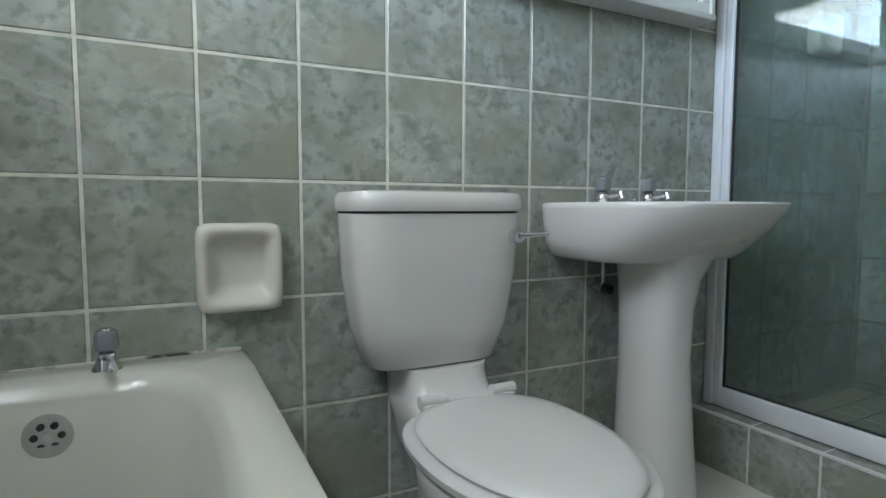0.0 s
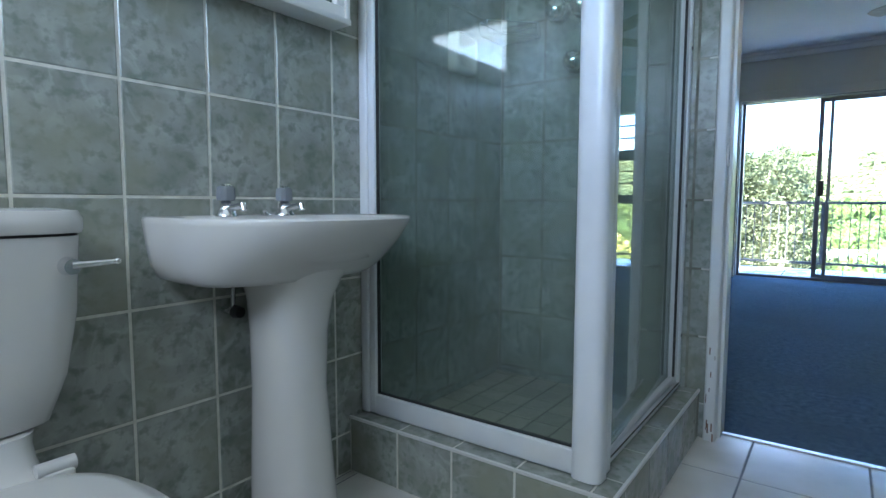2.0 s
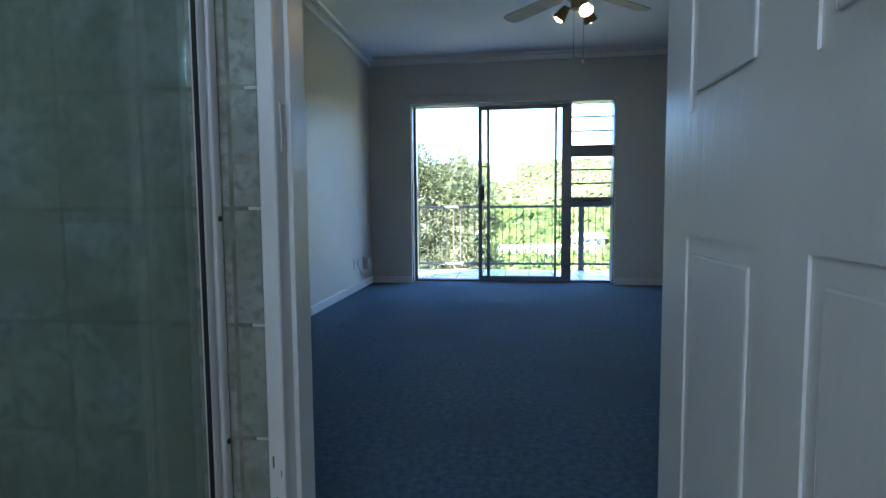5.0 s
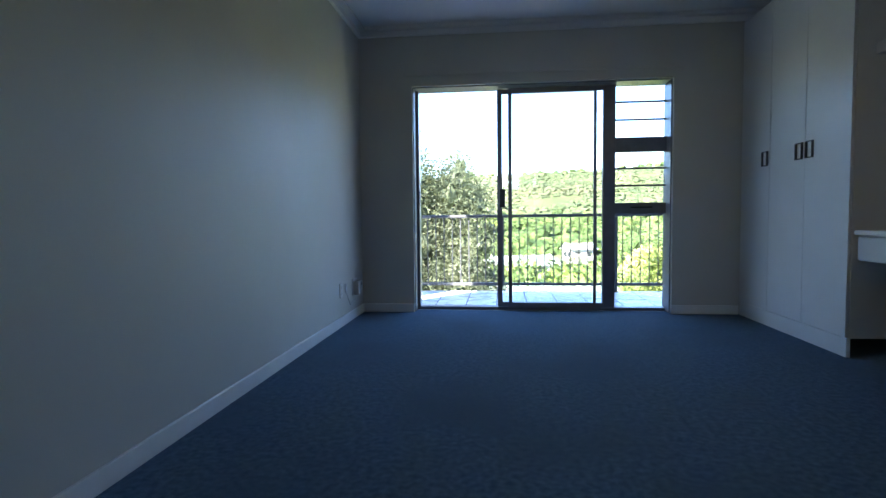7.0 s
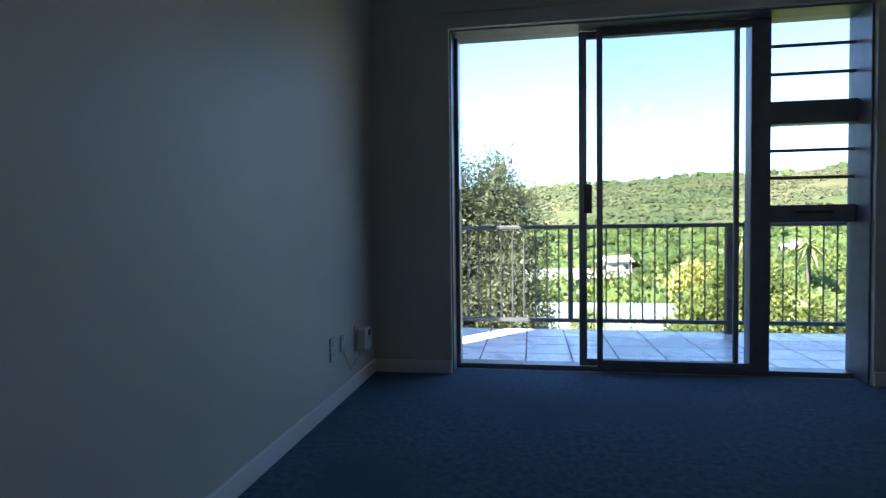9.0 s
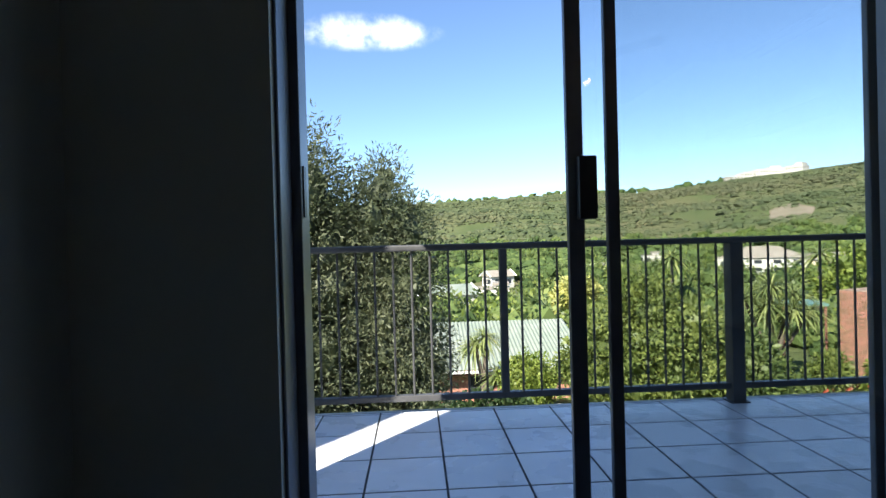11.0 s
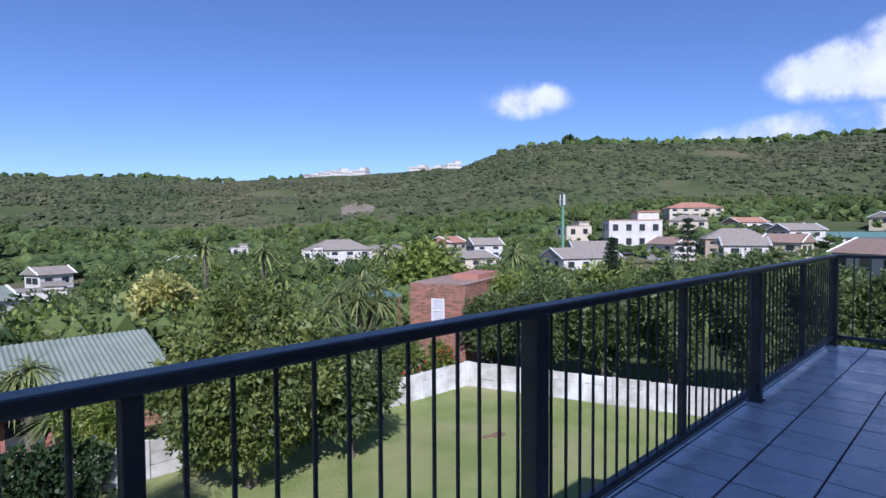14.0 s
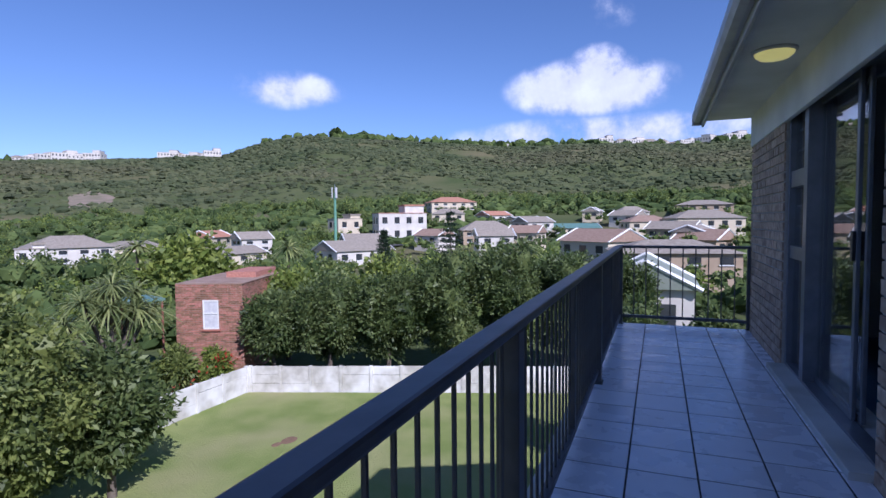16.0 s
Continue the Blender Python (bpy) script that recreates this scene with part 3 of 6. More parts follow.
tile_floor(bpy.data.objects["floor_bath"], WX, EX, 0.30, 2.685, -0.218, 2.685, 0.335, 0.335, 0.0, M_FLOORTILE,
           skip=lambda x, y: x < -0.50 and y > 1.80)

# ---- bathroom things ----
# raised shower: kerb, floor mosaic, glass enclosure
KX, KY, KZ = -0.392, 1.655, 0.183
bm = B()
box(bm, WX, KX - 0.0018, KY + 0.0018, KY + 0.10, -0.0018, KZ - 0.0018)
box(bm, KX - 0.10, KX - 0.0018, KY + 0.10, NY, -0.0018, KZ - 0.0018)
kerb = structure("trim_shower_kerb", bm, M_GROUT, "tiled shower kerb with white edge strips")
tile_wall(kerb, (0, -1, 0), (0, KY, 0), WX, KX, 0.0, KZ - 0.002, -1.05, -0.07)
tile_wall(kerb, (1, 0, 0), (KX, 0, 0), KY, NY, 0.0, KZ - 0.002, 1.75, -0.07)
tile_floor(kerb, WX, KX, KY, KY + 0.10, -1.05, KY, 0.2, 0.25, KZ, M_TILE)
tile_floor(kerb, KX - 0.10, KX, KY + 0.10, NY, KX - 0.10, 1.95, 0.25, 0.2, KZ, M_TILE)
bm = B()
box(bm, WX, KX + 0.002, KY - 0.003, KY + 0.006, KZ - 0.006, KZ + 0.003, 0.002)
box(bm, KX - 0.006, KX + 0.003, KY + 0.006, NY, KZ - 0.006, KZ + 0.003, 0.002)
part("edge_strip", bm, M_PLASTIC, kerb, "white plastic tile edging")
bm = B()
box(bm, WX, KX - 0.1, KY + 0.10, NY, -0.0018, 0.0992)
tray = structure("floor_shower", bm, mat("brown_grout", (0.24, 0.22, 0.18), 0.9, color2=(0.18, 0.16, 0.13), scale=20), "shower floor of small beige mosaic tiles")
M_MOSAIC = mat("beige_mosaic", (0.46, 0.40, 0.31), 0.35, color2=(0.36, 0.31, 0.24), scale=8, per_object=0.12)
tile_floor(tray, WX, KX - 0.1, KY + 0.10, NY, WX, KY + 0.10, 0.101, 0.101, 0.101, M_MOSAIC, gap=0.006)

# darkened sheets in the shower joints, painting in the low light there
bm = B()
box(bm, WX - 0.0012, WX - 0.0008, KY + 0.10, NY, 0.10, 1.88)
box(bm, WX, KX - 0.012, NY + 0.0008, NY + 0.0012, 0.10, 1.88)
structure("trim_shower_grout", bm, M_SHOWERGROUT, "mottled shower wall grout, darkened to stand for dim light")
shower = thing("shower_enclosure", "corner shower enclosure with clear glass in white aluminium frame", "shower", (0, 0, 0))
GX, GY, GT = -0.480, 1.730, 1.98


def profile(name, x0, x1, y0, y1, z0, z1, mt=None, label="", bevel=0.005):
    bm = B()
    box(bm, x0, x1, y0, y1, z0, z1, bevel, 3)
    return part(name, bm, mt or M_WHITEALU, shower, label, True, 50)


profile("wall_channel", WX + 0.001, WX + 0.034, GY - 0.022, GY + 0.022, KZ + 0.003, GT)
profile("wall_channel", WX + 0.034, WX + 0.060, GY - 0.016, GY + 0.016, KZ + 0.003, GT)
bm = B()
ring = oval(0, 0, 0, 0.040, 0.038, 28, 3.2)
loft(bm, [[(GX + x, GY + y, z) for x, y, _ in ring] for z in (KZ + 0.003, GT)])
part("corner_post", bm, M_WHITEALU, shower, "rounded white corner post", True, 40)
profile("bottom_rail", WX + 0.060, GX - 0.036, GY - 0.018, GY + 0.018, KZ + 0.003, KZ + 0.068)
profile("top_rail", WX + 0.060, GX - 0.036, GY - 0.018, GY + 0.018, GT - 0.05, GT)
bm = B()
box(bm, WX + 0.056, GX - 0.034, GY - 0.003, GY + 0.003, KZ + 0.06, GT - 0.045)
fp = part("glass_pane", bm, M_SHOWERGLASS, shower, "fixed clear glass panel")
fp.visible_shadow = False
bm = B()
for a, b, c, d in ((WX + 0.060, WX + 0.064, KZ + 0.068, GT - 0.05), (GX - 0.042, GX - 0.037, KZ + 0.068, GT - 0.05)):
    box(bm, a, b, GY - 0.006, GY + 0.006, c, d)
box(bm, WX + 0.064, GX - 0.042, GY - 0.006, GY + 0.006, KZ + 0.068, KZ + 0.072)
part("seal", bm, M_RUBBER, shower, "thin black rubber glass seal")
# the door side, facing the room
y0, y1 = GY + 0.036, NY - 0.002
profile("door_stile", GX - 0.010, GX + 0.034, y0, y0 + 0.028, KZ + 0.003, GT)
profile("door_stile", GX - 0.004, GX + 0.022, y0 + 0.030, y0 + 0.052, KZ + 0.020, GT - 0.02)
profile("wall_channel", GX - 0.020, GX + 0.020, y1 - 0.030, y1, KZ + 0.003, GT)
profile("door_stile", GX - 0.004, GX + 0.014, y1 - 0.060, y1 - 0.032, KZ + 0.020, GT - 0.02)
profile("bottom_rail", GX - 0.022, GX + 0.022, y0 + 0.028, y1 - 0.030, KZ + 0.003, KZ + 0.020)
profile("bottom_rail", GX - 0.010, GX + 0.012, y0 + 0.052, y1 - 0.060, KZ + 0.026, KZ + 0.050)
profile("top_rail", GX - 0.022, GX + 0.022, y0 + 0.028, y1 - 0.030, GT - 0.035, GT)
bm = B()
box(bm, GX - 0.003, GX + 0.003, y0 + 0.05, y1 - 0.058, KZ + 0.046, GT - 0.03)
dp = part("glass_door", bm, M_DOORGLASS, shower, "hinged clear glass shower door")
dp.visible_shadow = False
mid = Vector((GX, (y0 + y1) / 2, 0))   # the leaf stands a little ajar
dp.matrix_basis = Matrix.Translation(mid) @ Matrix.Rotation(radians(2.3), 4, "Z") @ Matrix.Translation(-mid)
bm = B()
box(bm, GX + 0.0215, GX + 0.0235, y0 + 0.03, y1 - 0.03, KZ + 0.0205, KZ + 0.0245)
box(bm, GX + 0.004, GX + 0.0125, y1 - 0.064, y1 - 0.0605, KZ + 0.05, GT - 0.04)
part("seal", bm, M_RUBBER, shower, "black rubber door seal")
for z in (0.38, 0.86, 1.42, 1.75):
    bm = B()
    rod(bm, (GX + 0.0205, y1 - 0.015, z), (GX + 0.0235, y1 - 0.015, z), 0.006, seg=10)
    part("screw", bm, M_BLACK, shower)

# shower fittings
def shower_valve(x, z, r, label):
    v = thing("shower_valve", label, "tap", (x, NY, z))
    bm = B()
    rod(bm, (0, -0.010, 0), (0, 0, 0), r * 1.05, seg=24)
    part("flange", bm, M_CHROME, v, "", True)
    bm = B()
    rod(bm, (0, -0.03, 0), (0, -0.01, 0), r * 0.6, r * 0.75, seg=20)
    ball(bm, (0, -0.045, 0), r * 0.95, 1, 0.85, 1, 20, 14)
    part("knob", bm, M_CHROME, v, "round chrome knob", True, 60)


shower_valve(-0.896, 1.437, 0.044, "round chrome mixer knob on the shower wall tiles")
shower_valve(-0.975, 1.65, 0.046, "round chrome hot tap on the shower wall tiles")
shower_valve(-0.868, 1.65, 0.046, "round chrome cold tap on the shower wall tiles")
rack = thing("wire_shower_rack", "small chrome wire corner rack in the shower", "shower rack", (WX, NY, 1.56))
bm = B()
pts = [(0.005, -0.005), (0.19, -0.005), (0.20, -0.05), (0.05, -0.20), (0.005, -0.19)]
for z in (0.0, 0.05):
    for a, b in zip(pts, pts[1:] + pts[:1]):
        rod(bm, (*a, z), (*b, z), 0.0025, seg=6)
for a in pts:
    rod(bm, (*a, 0), (*a, 0.05), 0.002, seg=6)
part("rim", bm, M_CHROME, rack, "", True)
bm = B()
for i in range(6):
    f = (i + 0.5) / 6
    rod(bm, (0.005 + 0.19 * f, -0.005, 0), (0.005, -0.005 - 0.19 * f, 0), 0.002, seg=6)
part("wire", bm, M_CHROME, rack, "", True)


def soap_dish(y, z, label, w=0.166, h=0.181):
    """Square ceramic dish with a deep rounded recess; hangs on the west wall."""
    d = thing("soap_dish", label, "soap dish", (WX, y, z))

    def sq(x, hw, hh, dz=0.0, p=9):
        return [(x, a, b + dz) for a, b, _ in oval(0, 0, 0, hw, hh, 48, p)]
    bm = B()
    hw, hh = w / 2, h / 2
    loft(bm, [sq(0.0, hw, hh), sq(0.030, hw, hh), sq(0.040, hw - 0.005, hh - 0.005), sq(0.043, hw - 0.012, hh - 0.012),
              sq(0.042, hw - 0.018, hh - 0.018), sq(0.036, hw - 0.024, hh - 0.026, 0, 7), sq(0.012, hw - 0.032, hh - 0.040, 0.006, 6),
              sq(0.006, hw - 0.045, hh - 0.055, 0.008, 4)])
    part("dish", bm, M_CREAM, d, "", True, 60)
    return d


soap_dish(0.270, 0.702, "cream ceramic recessed soap dish on tiles above bathtub")
soap_dish(2.27, 1.45, "cream ceramic recessed soap dish inside the shower", 0.15, 0.15)

# bathtub across the room's south end
tub = thing("bathtub", "cream enamelled bathtub with chrome taps, built in against tiles", "bathtub", (0, 0, 0))
TX0, TX1, TY0, TY1, TZ = WX + 0.001, 0.45, SY + 0.001, 0.279, 0.53
cx, cy, hx, hy = (TX0 + TX1) / 2, (TY0 + TY1) / 2, (TX1 - TX0) / 2, (TY1 - TY0) / 2
bm = B()
N = 72
rings = [oval(cx, cy, TZ - 0.035, hx, hy, N, 40), oval(cx, cy, TZ - 0.004, hx, hy, N, 40), oval(cx, cy, TZ, hx - 0.006, hy - 0.006, N, 30),
         oval(cx, cy, TZ + 0.001, hx - 0.085, hy - 0.062, N, 7), oval(cx, cy, TZ - 0.006, hx - 0.10, hy - 0.075, N, 6),
         oval(cx, cy, TZ - 0.03, hx - 0.115, hy - 0.088, N, 5.5), oval(cx, cy, TZ - 0.22, hx - 0.15, hy - 0.115, N, 5),
         oval(cx, cy, TZ - 0.35, hx - 0.20, hy - 0.15, N, 4.5), oval(cx, cy, TZ - 0.38, hx - 0.27, hy - 0.20, N, 4)]
loft(bm, rings, False, True)
part("basin", bm, M_TUB, tub, "", True, 50)
bm = B()
box(bm, TX0 + 0.005, TX1 - 0.01, TY1 - 0.035, TY1 - 0.018, 0.0, TZ - 0.03, 0.003)
part("side_panel", bm, M_TUB, tub)
bm = B()
ox = TX0 + 0.118
ctr = Vector((ox, -0.046, 0.448))
rod(bm, ctr, ctr + Vector((0.010, 0, 0.001)), 0.036, seg=32)
part("overflow_plate", bm, M_CHROME, tub, "round chrome overflow rose", True)
for i in range(6):
    a = i * math.pi / 3
    c = ctr + Vector((0.0105, 0.019 * math.cos(a), 0.019 * math.sin(a)))
    bm = B()
    rod(bm, c, c + Vector((0.0012, 0, 0)), 0.0058, seg=12)
    part("overflow_hole", bm, M_BLACK, tub)
bm = B()   # mouldy sealant where the rim meets the tiles
box(bm, WX + 0.0008, WX + 0.009, TY0 + 0.002, TY1 - 0.01, TZ - 0.003, TZ + 0.005, 0.002)
part("sealant", bm, mat("mouldy_sealant", (0.55, 0.53, 0.46), 0.7, color2=(0.06, 0.055, 0.045), scale=22, detail=5, lo=0.5, hi=0.62), tub, "mouldy sealant along the tiles")
bm = B()
rod(bm, ctr + Vector((0.010, 0, 0)), ctr + Vector((0.014, 0, 0)), 0.007, seg=14)
part("screw", bm, M_CHROME, tub, "", True)


def pillar_tap(name, at, label, spout=0.0, parent=None, s=1.0, face=0):
    t = thing(name, label, "tap", at, face, group="pillar taps")
    bm = B()
    ring = [(0.032, 0.0), (0.031, 0.006), (0.024, 0.016), (0.018, 0.028), (0.019, 0.038), (0.012, 0.044)]
    loft(bm, [oval(0, 0, z * s, r * s, r * s, 20) for r, z in ring])
    part("body", bm, M_CHROME, t, "", True, 50)
    bm = B()
    ring = [(0.012, 0.044), (0.023, 0.047), (0.026, 0.056), (0.024, 0.084), (0.020, 0.090)]
    loft(bm, [oval(0, 0, z * s, r * s, r * s, 12, 2.6) for r, z in ring])
    part("handle", bm, M_ACRYLIC, t, "clear acrylic tap handle", True, 30)
    bm = B()
    rod(bm, (0, 0, 0.090 * s), (0, 0, 0.095 * s), 0.015 * s, seg=14)
    part("cap", bm, M_CHROME, t, "chrome tap cap", True)
    bm = B()
    rod(bm, (0.01 * s, 0, 0.022 * s), (0.085 * s, 0, 0.034 * s), 0.011 * s, 0.008 * s, seg=14)
    rod(bm, (0.082 * s, 0, 0.038 * s), (0.090 * s, 0, 0.018 * s), 0.0095 * s, seg=12)
    part("spout", bm, M_CHROME, t, "", True)
    return t


pillar_tap("bath_tap", (WX + 0.055, 0.034, TZ), "chrome bath tap with clear handle on the tub rim", s=0.8)
pillar_tap("bath_tap", (WX + 0.055, -0.155, TZ), "chrome bath tap with clear handle on the tub rim", s=0.8)

# toilet: cistern, bowl, closed seat
toilet = thing("toilet", "white ceramic close-coupled toilet with its lid closed", "toilet", (WX, 0.655, 0))


def rr(x0, x1, hw, z, p=5, n=48, y=0.0):
    return oval((x0 + x1) / 2, y, z, (x1 - x0) / 2, hw, n, p)


bm = B()
loft(bm, [rr(0.03, 0.165, 0.135, 0.485, 4), rr(0.02, 0.178, 0.146, 0.492, 4), rr(0.014, 0.196, 0.171, 0.57, 4.5), rr(0.012, 0.208, 0.188, 0.68, 4.5), rr(0.012, 0.212, 0.194, 0.812, 5)])
part("cistern", bm, M_CERAMIC, toilet, "tapered ceramic cistern", True, 50)
bm = B()
loft(bm, [rr(0.012, 0.209, 0.192, 0.812, 5), rr(0.012, 0.209, 0.192, 0.817, 5)])
part("lid_gap", bm, M_SEAM, toilet)
bm = B()
loft(bm, [rr(0.008, 0.217, 0.1975, 0.817, 5), rr(0.006, 0.220, 0.200, 0.824, 5), rr(0.006, 0.220, 0.200, 0.842, 5), rr(0.012, 0.214, 0.194, 0.855, 5), rr(0.04, 0.185, 0.16, 0.859, 4)])
part("cistern_lid", bm, M_CERAMIC, toilet, "", True, 50)
bm = B()
rod(bm, (0.203, 0.160, 0.762), (0.226, 0.160, 0.762), 0.016, 0.013, seg=18)
rod(bm, (0.222, 0.160, 0.764), (0.236, 0.223, 0.767), 0.007, 0.005, seg=10)
ball(bm, (0.236, 0.224, 0.767), 0.0065)
part("flush_lever", bm, M_CHROME, toilet, "chrome flush lever", True)
bm = B()  # pedestal and bowl
def bowl(x0, x1, hw, z, p=2.3):
    return oval((x0 + x1) / 2, 0.016, z, (x1 - x0) / 2, hw, 48, p)
loft(bm, [bowl(0.16, 0.50, 0.115, 0.0, 3), bowl(0.17, 0.49, 0.105, 0.03, 3), bowl(0.17, 0.50, 0.10, 0.14, 2.6), bowl(0.18, 0.58, 0.130, 0.25), bowl(0.22, 0.66, 0.160, 0.34), bowl(0.225, 0.685, 0.170, 0.385), bowl(0.235, 0.68, 0.164, 0.398)])
part("bowl", bm, M_CERAMIC, toilet, "", True, 60)
bm = B()  # shelf that carries the cistern
SC = 0.016   # the pan stands a little off the cistern's middle
loft(bm, [rr(0.02, 0.33, 0.080, 0.30, 4, y=SC), rr(0.02, 0.32, 0.092, 0.36, 4, y=SC), rr(0.02, 0.30, 0.104, 0.40, 4, y=SC), rr(0.02, 0.24, 0.100, 0.42, 4, y=SC), rr(0.02, 0.215, 0.095, 0.445, 4, y=SC), rr(0.02, 0.200, 0.095, 0.468, 4, y=SC), rr(0.02, 0.196, 0.099, 0.486, 4, y=SC)])
part("cistern_shelf", bm, M_CERAMIC, toilet, "", True, 60)


def seat_ring(z, grow, x0=0.235):
    """Egg-shaped outline, flat at the hinge."""
    out = []
    for i in range(56):
        a = 2 * math.pi * i / 56
        c, s = math.cos(a), math.sin(a)
        rx = 0.255 if c > 0 else 0.20
        p = 2.0 if c > 0 else 2.7
        k = (abs(c) ** p + abs(s) ** p) ** (-1 / p)
        out.append((x0 + 0.20 + (rx + grow) * c * k, 0.016 + (0.168 + grow) * s * k, z))
    return out


bm = B()
loft(bm, [seat_ring(0.400, 0.004), seat_ring(0.404, 0.012), seat_ring(0.416, 0.014), seat_ring(0.421, 0.008)])
part("seat", bm, M_PLASTIC, toilet, "white plastic toilet seat", True, 50)
bm = B()
loft(bm, [seat_ring(0.421, -0.016), seat_ring(0.4235, -0.015)])
part("seat_gap", bm, M_SEAM, toilet)
bm = B()
loft(bm, [seat_ring(0.4235, -0.010), seat_ring(0.429, -0.006), seat_ring(0.436, -0.010), seat_ring(0.440, -0.028), seat_ring(0.4425, -0.09)])
part("lid", bm, M_PLASTIC, toilet, "white plastic toilet lid, closed", True, 50)
for y in (-0.050, 0.118):
    bm = B()
    box(bm, 0.208, 0.246, y - 0.024, y + 0.024, 0.402, 0.432, 0.006)
    rod(bm, (0.228, y - 0.028, 0.436), (0.228, y + 0.028, 0.436), 0.0125, seg=16)
    part("hinge", bm, M_PLASTIC, toilet, "white plastic seat hinge", True)

# pedestal wash basin
basin = thing("pedestal_basin", "white ceramic pedestal wash basin with two taps", "wash basin", (WX, 1.295, 0))


def sink_ring(z, x1, hw, back=0.0, n=56):
    """A basin outline: straight at the wall, a wide curve in front."""
    out = []
    for i in range(n):
        a = 2 * math.pi * i / n
        c, s = math.cos(a), math.sin(a)
        p = 2.3 if c > 0 else 8
        k = (abs(c) ** p + abs(s) ** p) ** (-1 / p)
        cxx = back + 0.17
        rx = (x1 - cxx) if c > 0 else 0.17
        out.append((cxx + rx * c * k, hw * s * k, z))
    return out


bm = B()
loft(bm, [sink_ring(0.690, 0.27, 0.14, 0.012), sink_ring(0.694, 0.285, 0.235, 0.006), sink_ring(0.705, 0.30, 0.258, 0.002), sink_ring(0.735, 0.345, 0.272, 0.001),
          sink_ring(0.78, 0.405, 0.280, 0.001), sink_ring(0.822, 0.446, 0.285, 0.001), sink_ring(0.833, 0.450, 0.286, 0.001), sink_ring(0.838, 0.444, 0.282, 0.004),
          [(0.10 + (x) * 0.74, y * 0.86, z) for x, y, z in sink_ring(0.834, 0.43, 0.28)], [(0.12 + x * 0.66, y * 0.80, z) for x, y, z in sink_ring(0.80, 0.43, 0.27)],
          [(0.14 + x * 0.52, y * 0.66, z) for x, y, z in sink_ring(0.74, 0.43, 0.25)], [(0.18 + x * 0.2, y * 0.3, z) for x, y, z in sink_ring(0.715, 0.43, 0.2)]])
part("bowl", bm, M_CERAMIC, basin, "", True, 60)
bm = B()


def col(z, hw, x1, x0=0.075):
    return oval((x0 + x1) / 2, 0, z, (x1 - x0) / 2, hw, 40, 2.6)


loft(bm, [col(0.0, 0.103, 0.285), col(0.02, 0.100, 0.282), col(0.20, 0.092, 0.265), col(0.42, 0.080, 0.250), col(0.56, 0.083, 0.256), col(0.64, 0.092, 0.27), col(0.69, 0.108, 0.295), col(0.72, 0.125, 0.32)])
part("pedestal", bm, M_CERAMIC, basin, "", True, 60)
for y in (-0.085, 0.085):
    pillar_tap("basin_tap", (WX + 0.055, 1.29 + y, 0.836), "chrome basin tap with clear acrylic handle", s=0.8)
bm = B()
rod(bm, (0.08, 0, 0.836), (0.08, 0, 0.843), 0.010, seg=14)
rod(bm, (0.08, 0, 0.843), (0.08, 0, 0.850), 0.004, 0.006, seg=8)
part("chain_stay", bm, M_CHROME, basin, "", True)
valve = thing("stop_valve", "dark angle stop valve on tiles behind basin", "valve", (WX, 1.225, 0.60))
bm = B()
rod(bm, (0, 0, 0), (0.05, 0, 0), 0.010, seg=12)
rod(bm, (0.04, 0, 0), (0.04, 0, 0.09), 0.006, seg=10)
part("pipe", bm, M_CHROME, valve, "", True)
bm = B()
rod(bm, (0.05, 0, 0), (0.07, 0, 0), 0.017, 0.014, seg=10)
part("knob", bm, M_BLACK, valve, "black knob", True)

# mirror cabinet over the basin
cab = thing("mirror_cabinet", "white wooden mirror cabinet above the basin", "mirror cabinet", (WX, 0, 0))
bm = B()
box(bm, 0.001, 0.085, 0.86, 1.60, 1.375, 1.392, 0.003)
part("bottom_board", bm, M_TRIM, cab, "", True)
for a, b in ((0.86, 0.875), (1.585, 1.60)):
    bm = B()
    box(bm, 0.001, 0.080, a, b, 1.392, 1.95, 0.002)
    part("side", bm, M_TRIM, cab)
bm = B()
for a, b, c, d in ((0.875, 1.585, 1.393, 1.425), (0.875, 1.585, 1.915, 1.95), (0.875, 0.905, 1.425, 1.915), (1.555, 1.585, 1.425, 1.915)):
    box(bm, 0.055, 0.074, a, b, c, d, 0.003)
part("door_frame", bm, M_TRIM, cab)
bm = B()
box(bm, 0.058, 0.063, 0.903, 1.557, 1.423, 1.917)
part("mirror", bm, M_MIRROR, cab, "mirror glass")

# high bathroom window
win = thing("window_bath", "small high bathroom window with white frame", "window", (0, 0, 0), kind="structure")
bm = B()
for a, b, c, d in ((-0.95, 0.25, 1.55, 1.59), (-0.95, 0.25, 2.11, 2.15), (-0.95, -0.91, 1.59, 2.11), (0.21, 0.25, 1.59, 2.11), (-0.37, -0.33, 1.59, 2.11)):
    box(bm, a, b, SY - 0.16, SY - 0.12, c, d, 0.003)
part("window_frame", bm, M_TRIM, win)
for a, b in ((-0.91, -0.37), (-0.33, 0.21)):
    bm = B()
    box(bm, a, b, SY - 0.142, SY - 0.138, 1.59, 2.11)
    p = part("pane", bm, M_GLASS, win)
    p.visible_shadow = False

# bathroom door, open at a right angle into the room
door = thing("door_1", "white six-panel door with chrome lever handle, standing open", "door", (0.453, NY - 0.015, 0), 1.2, kind="structure")
DW = 0.813
bm = B()
T = 0.040
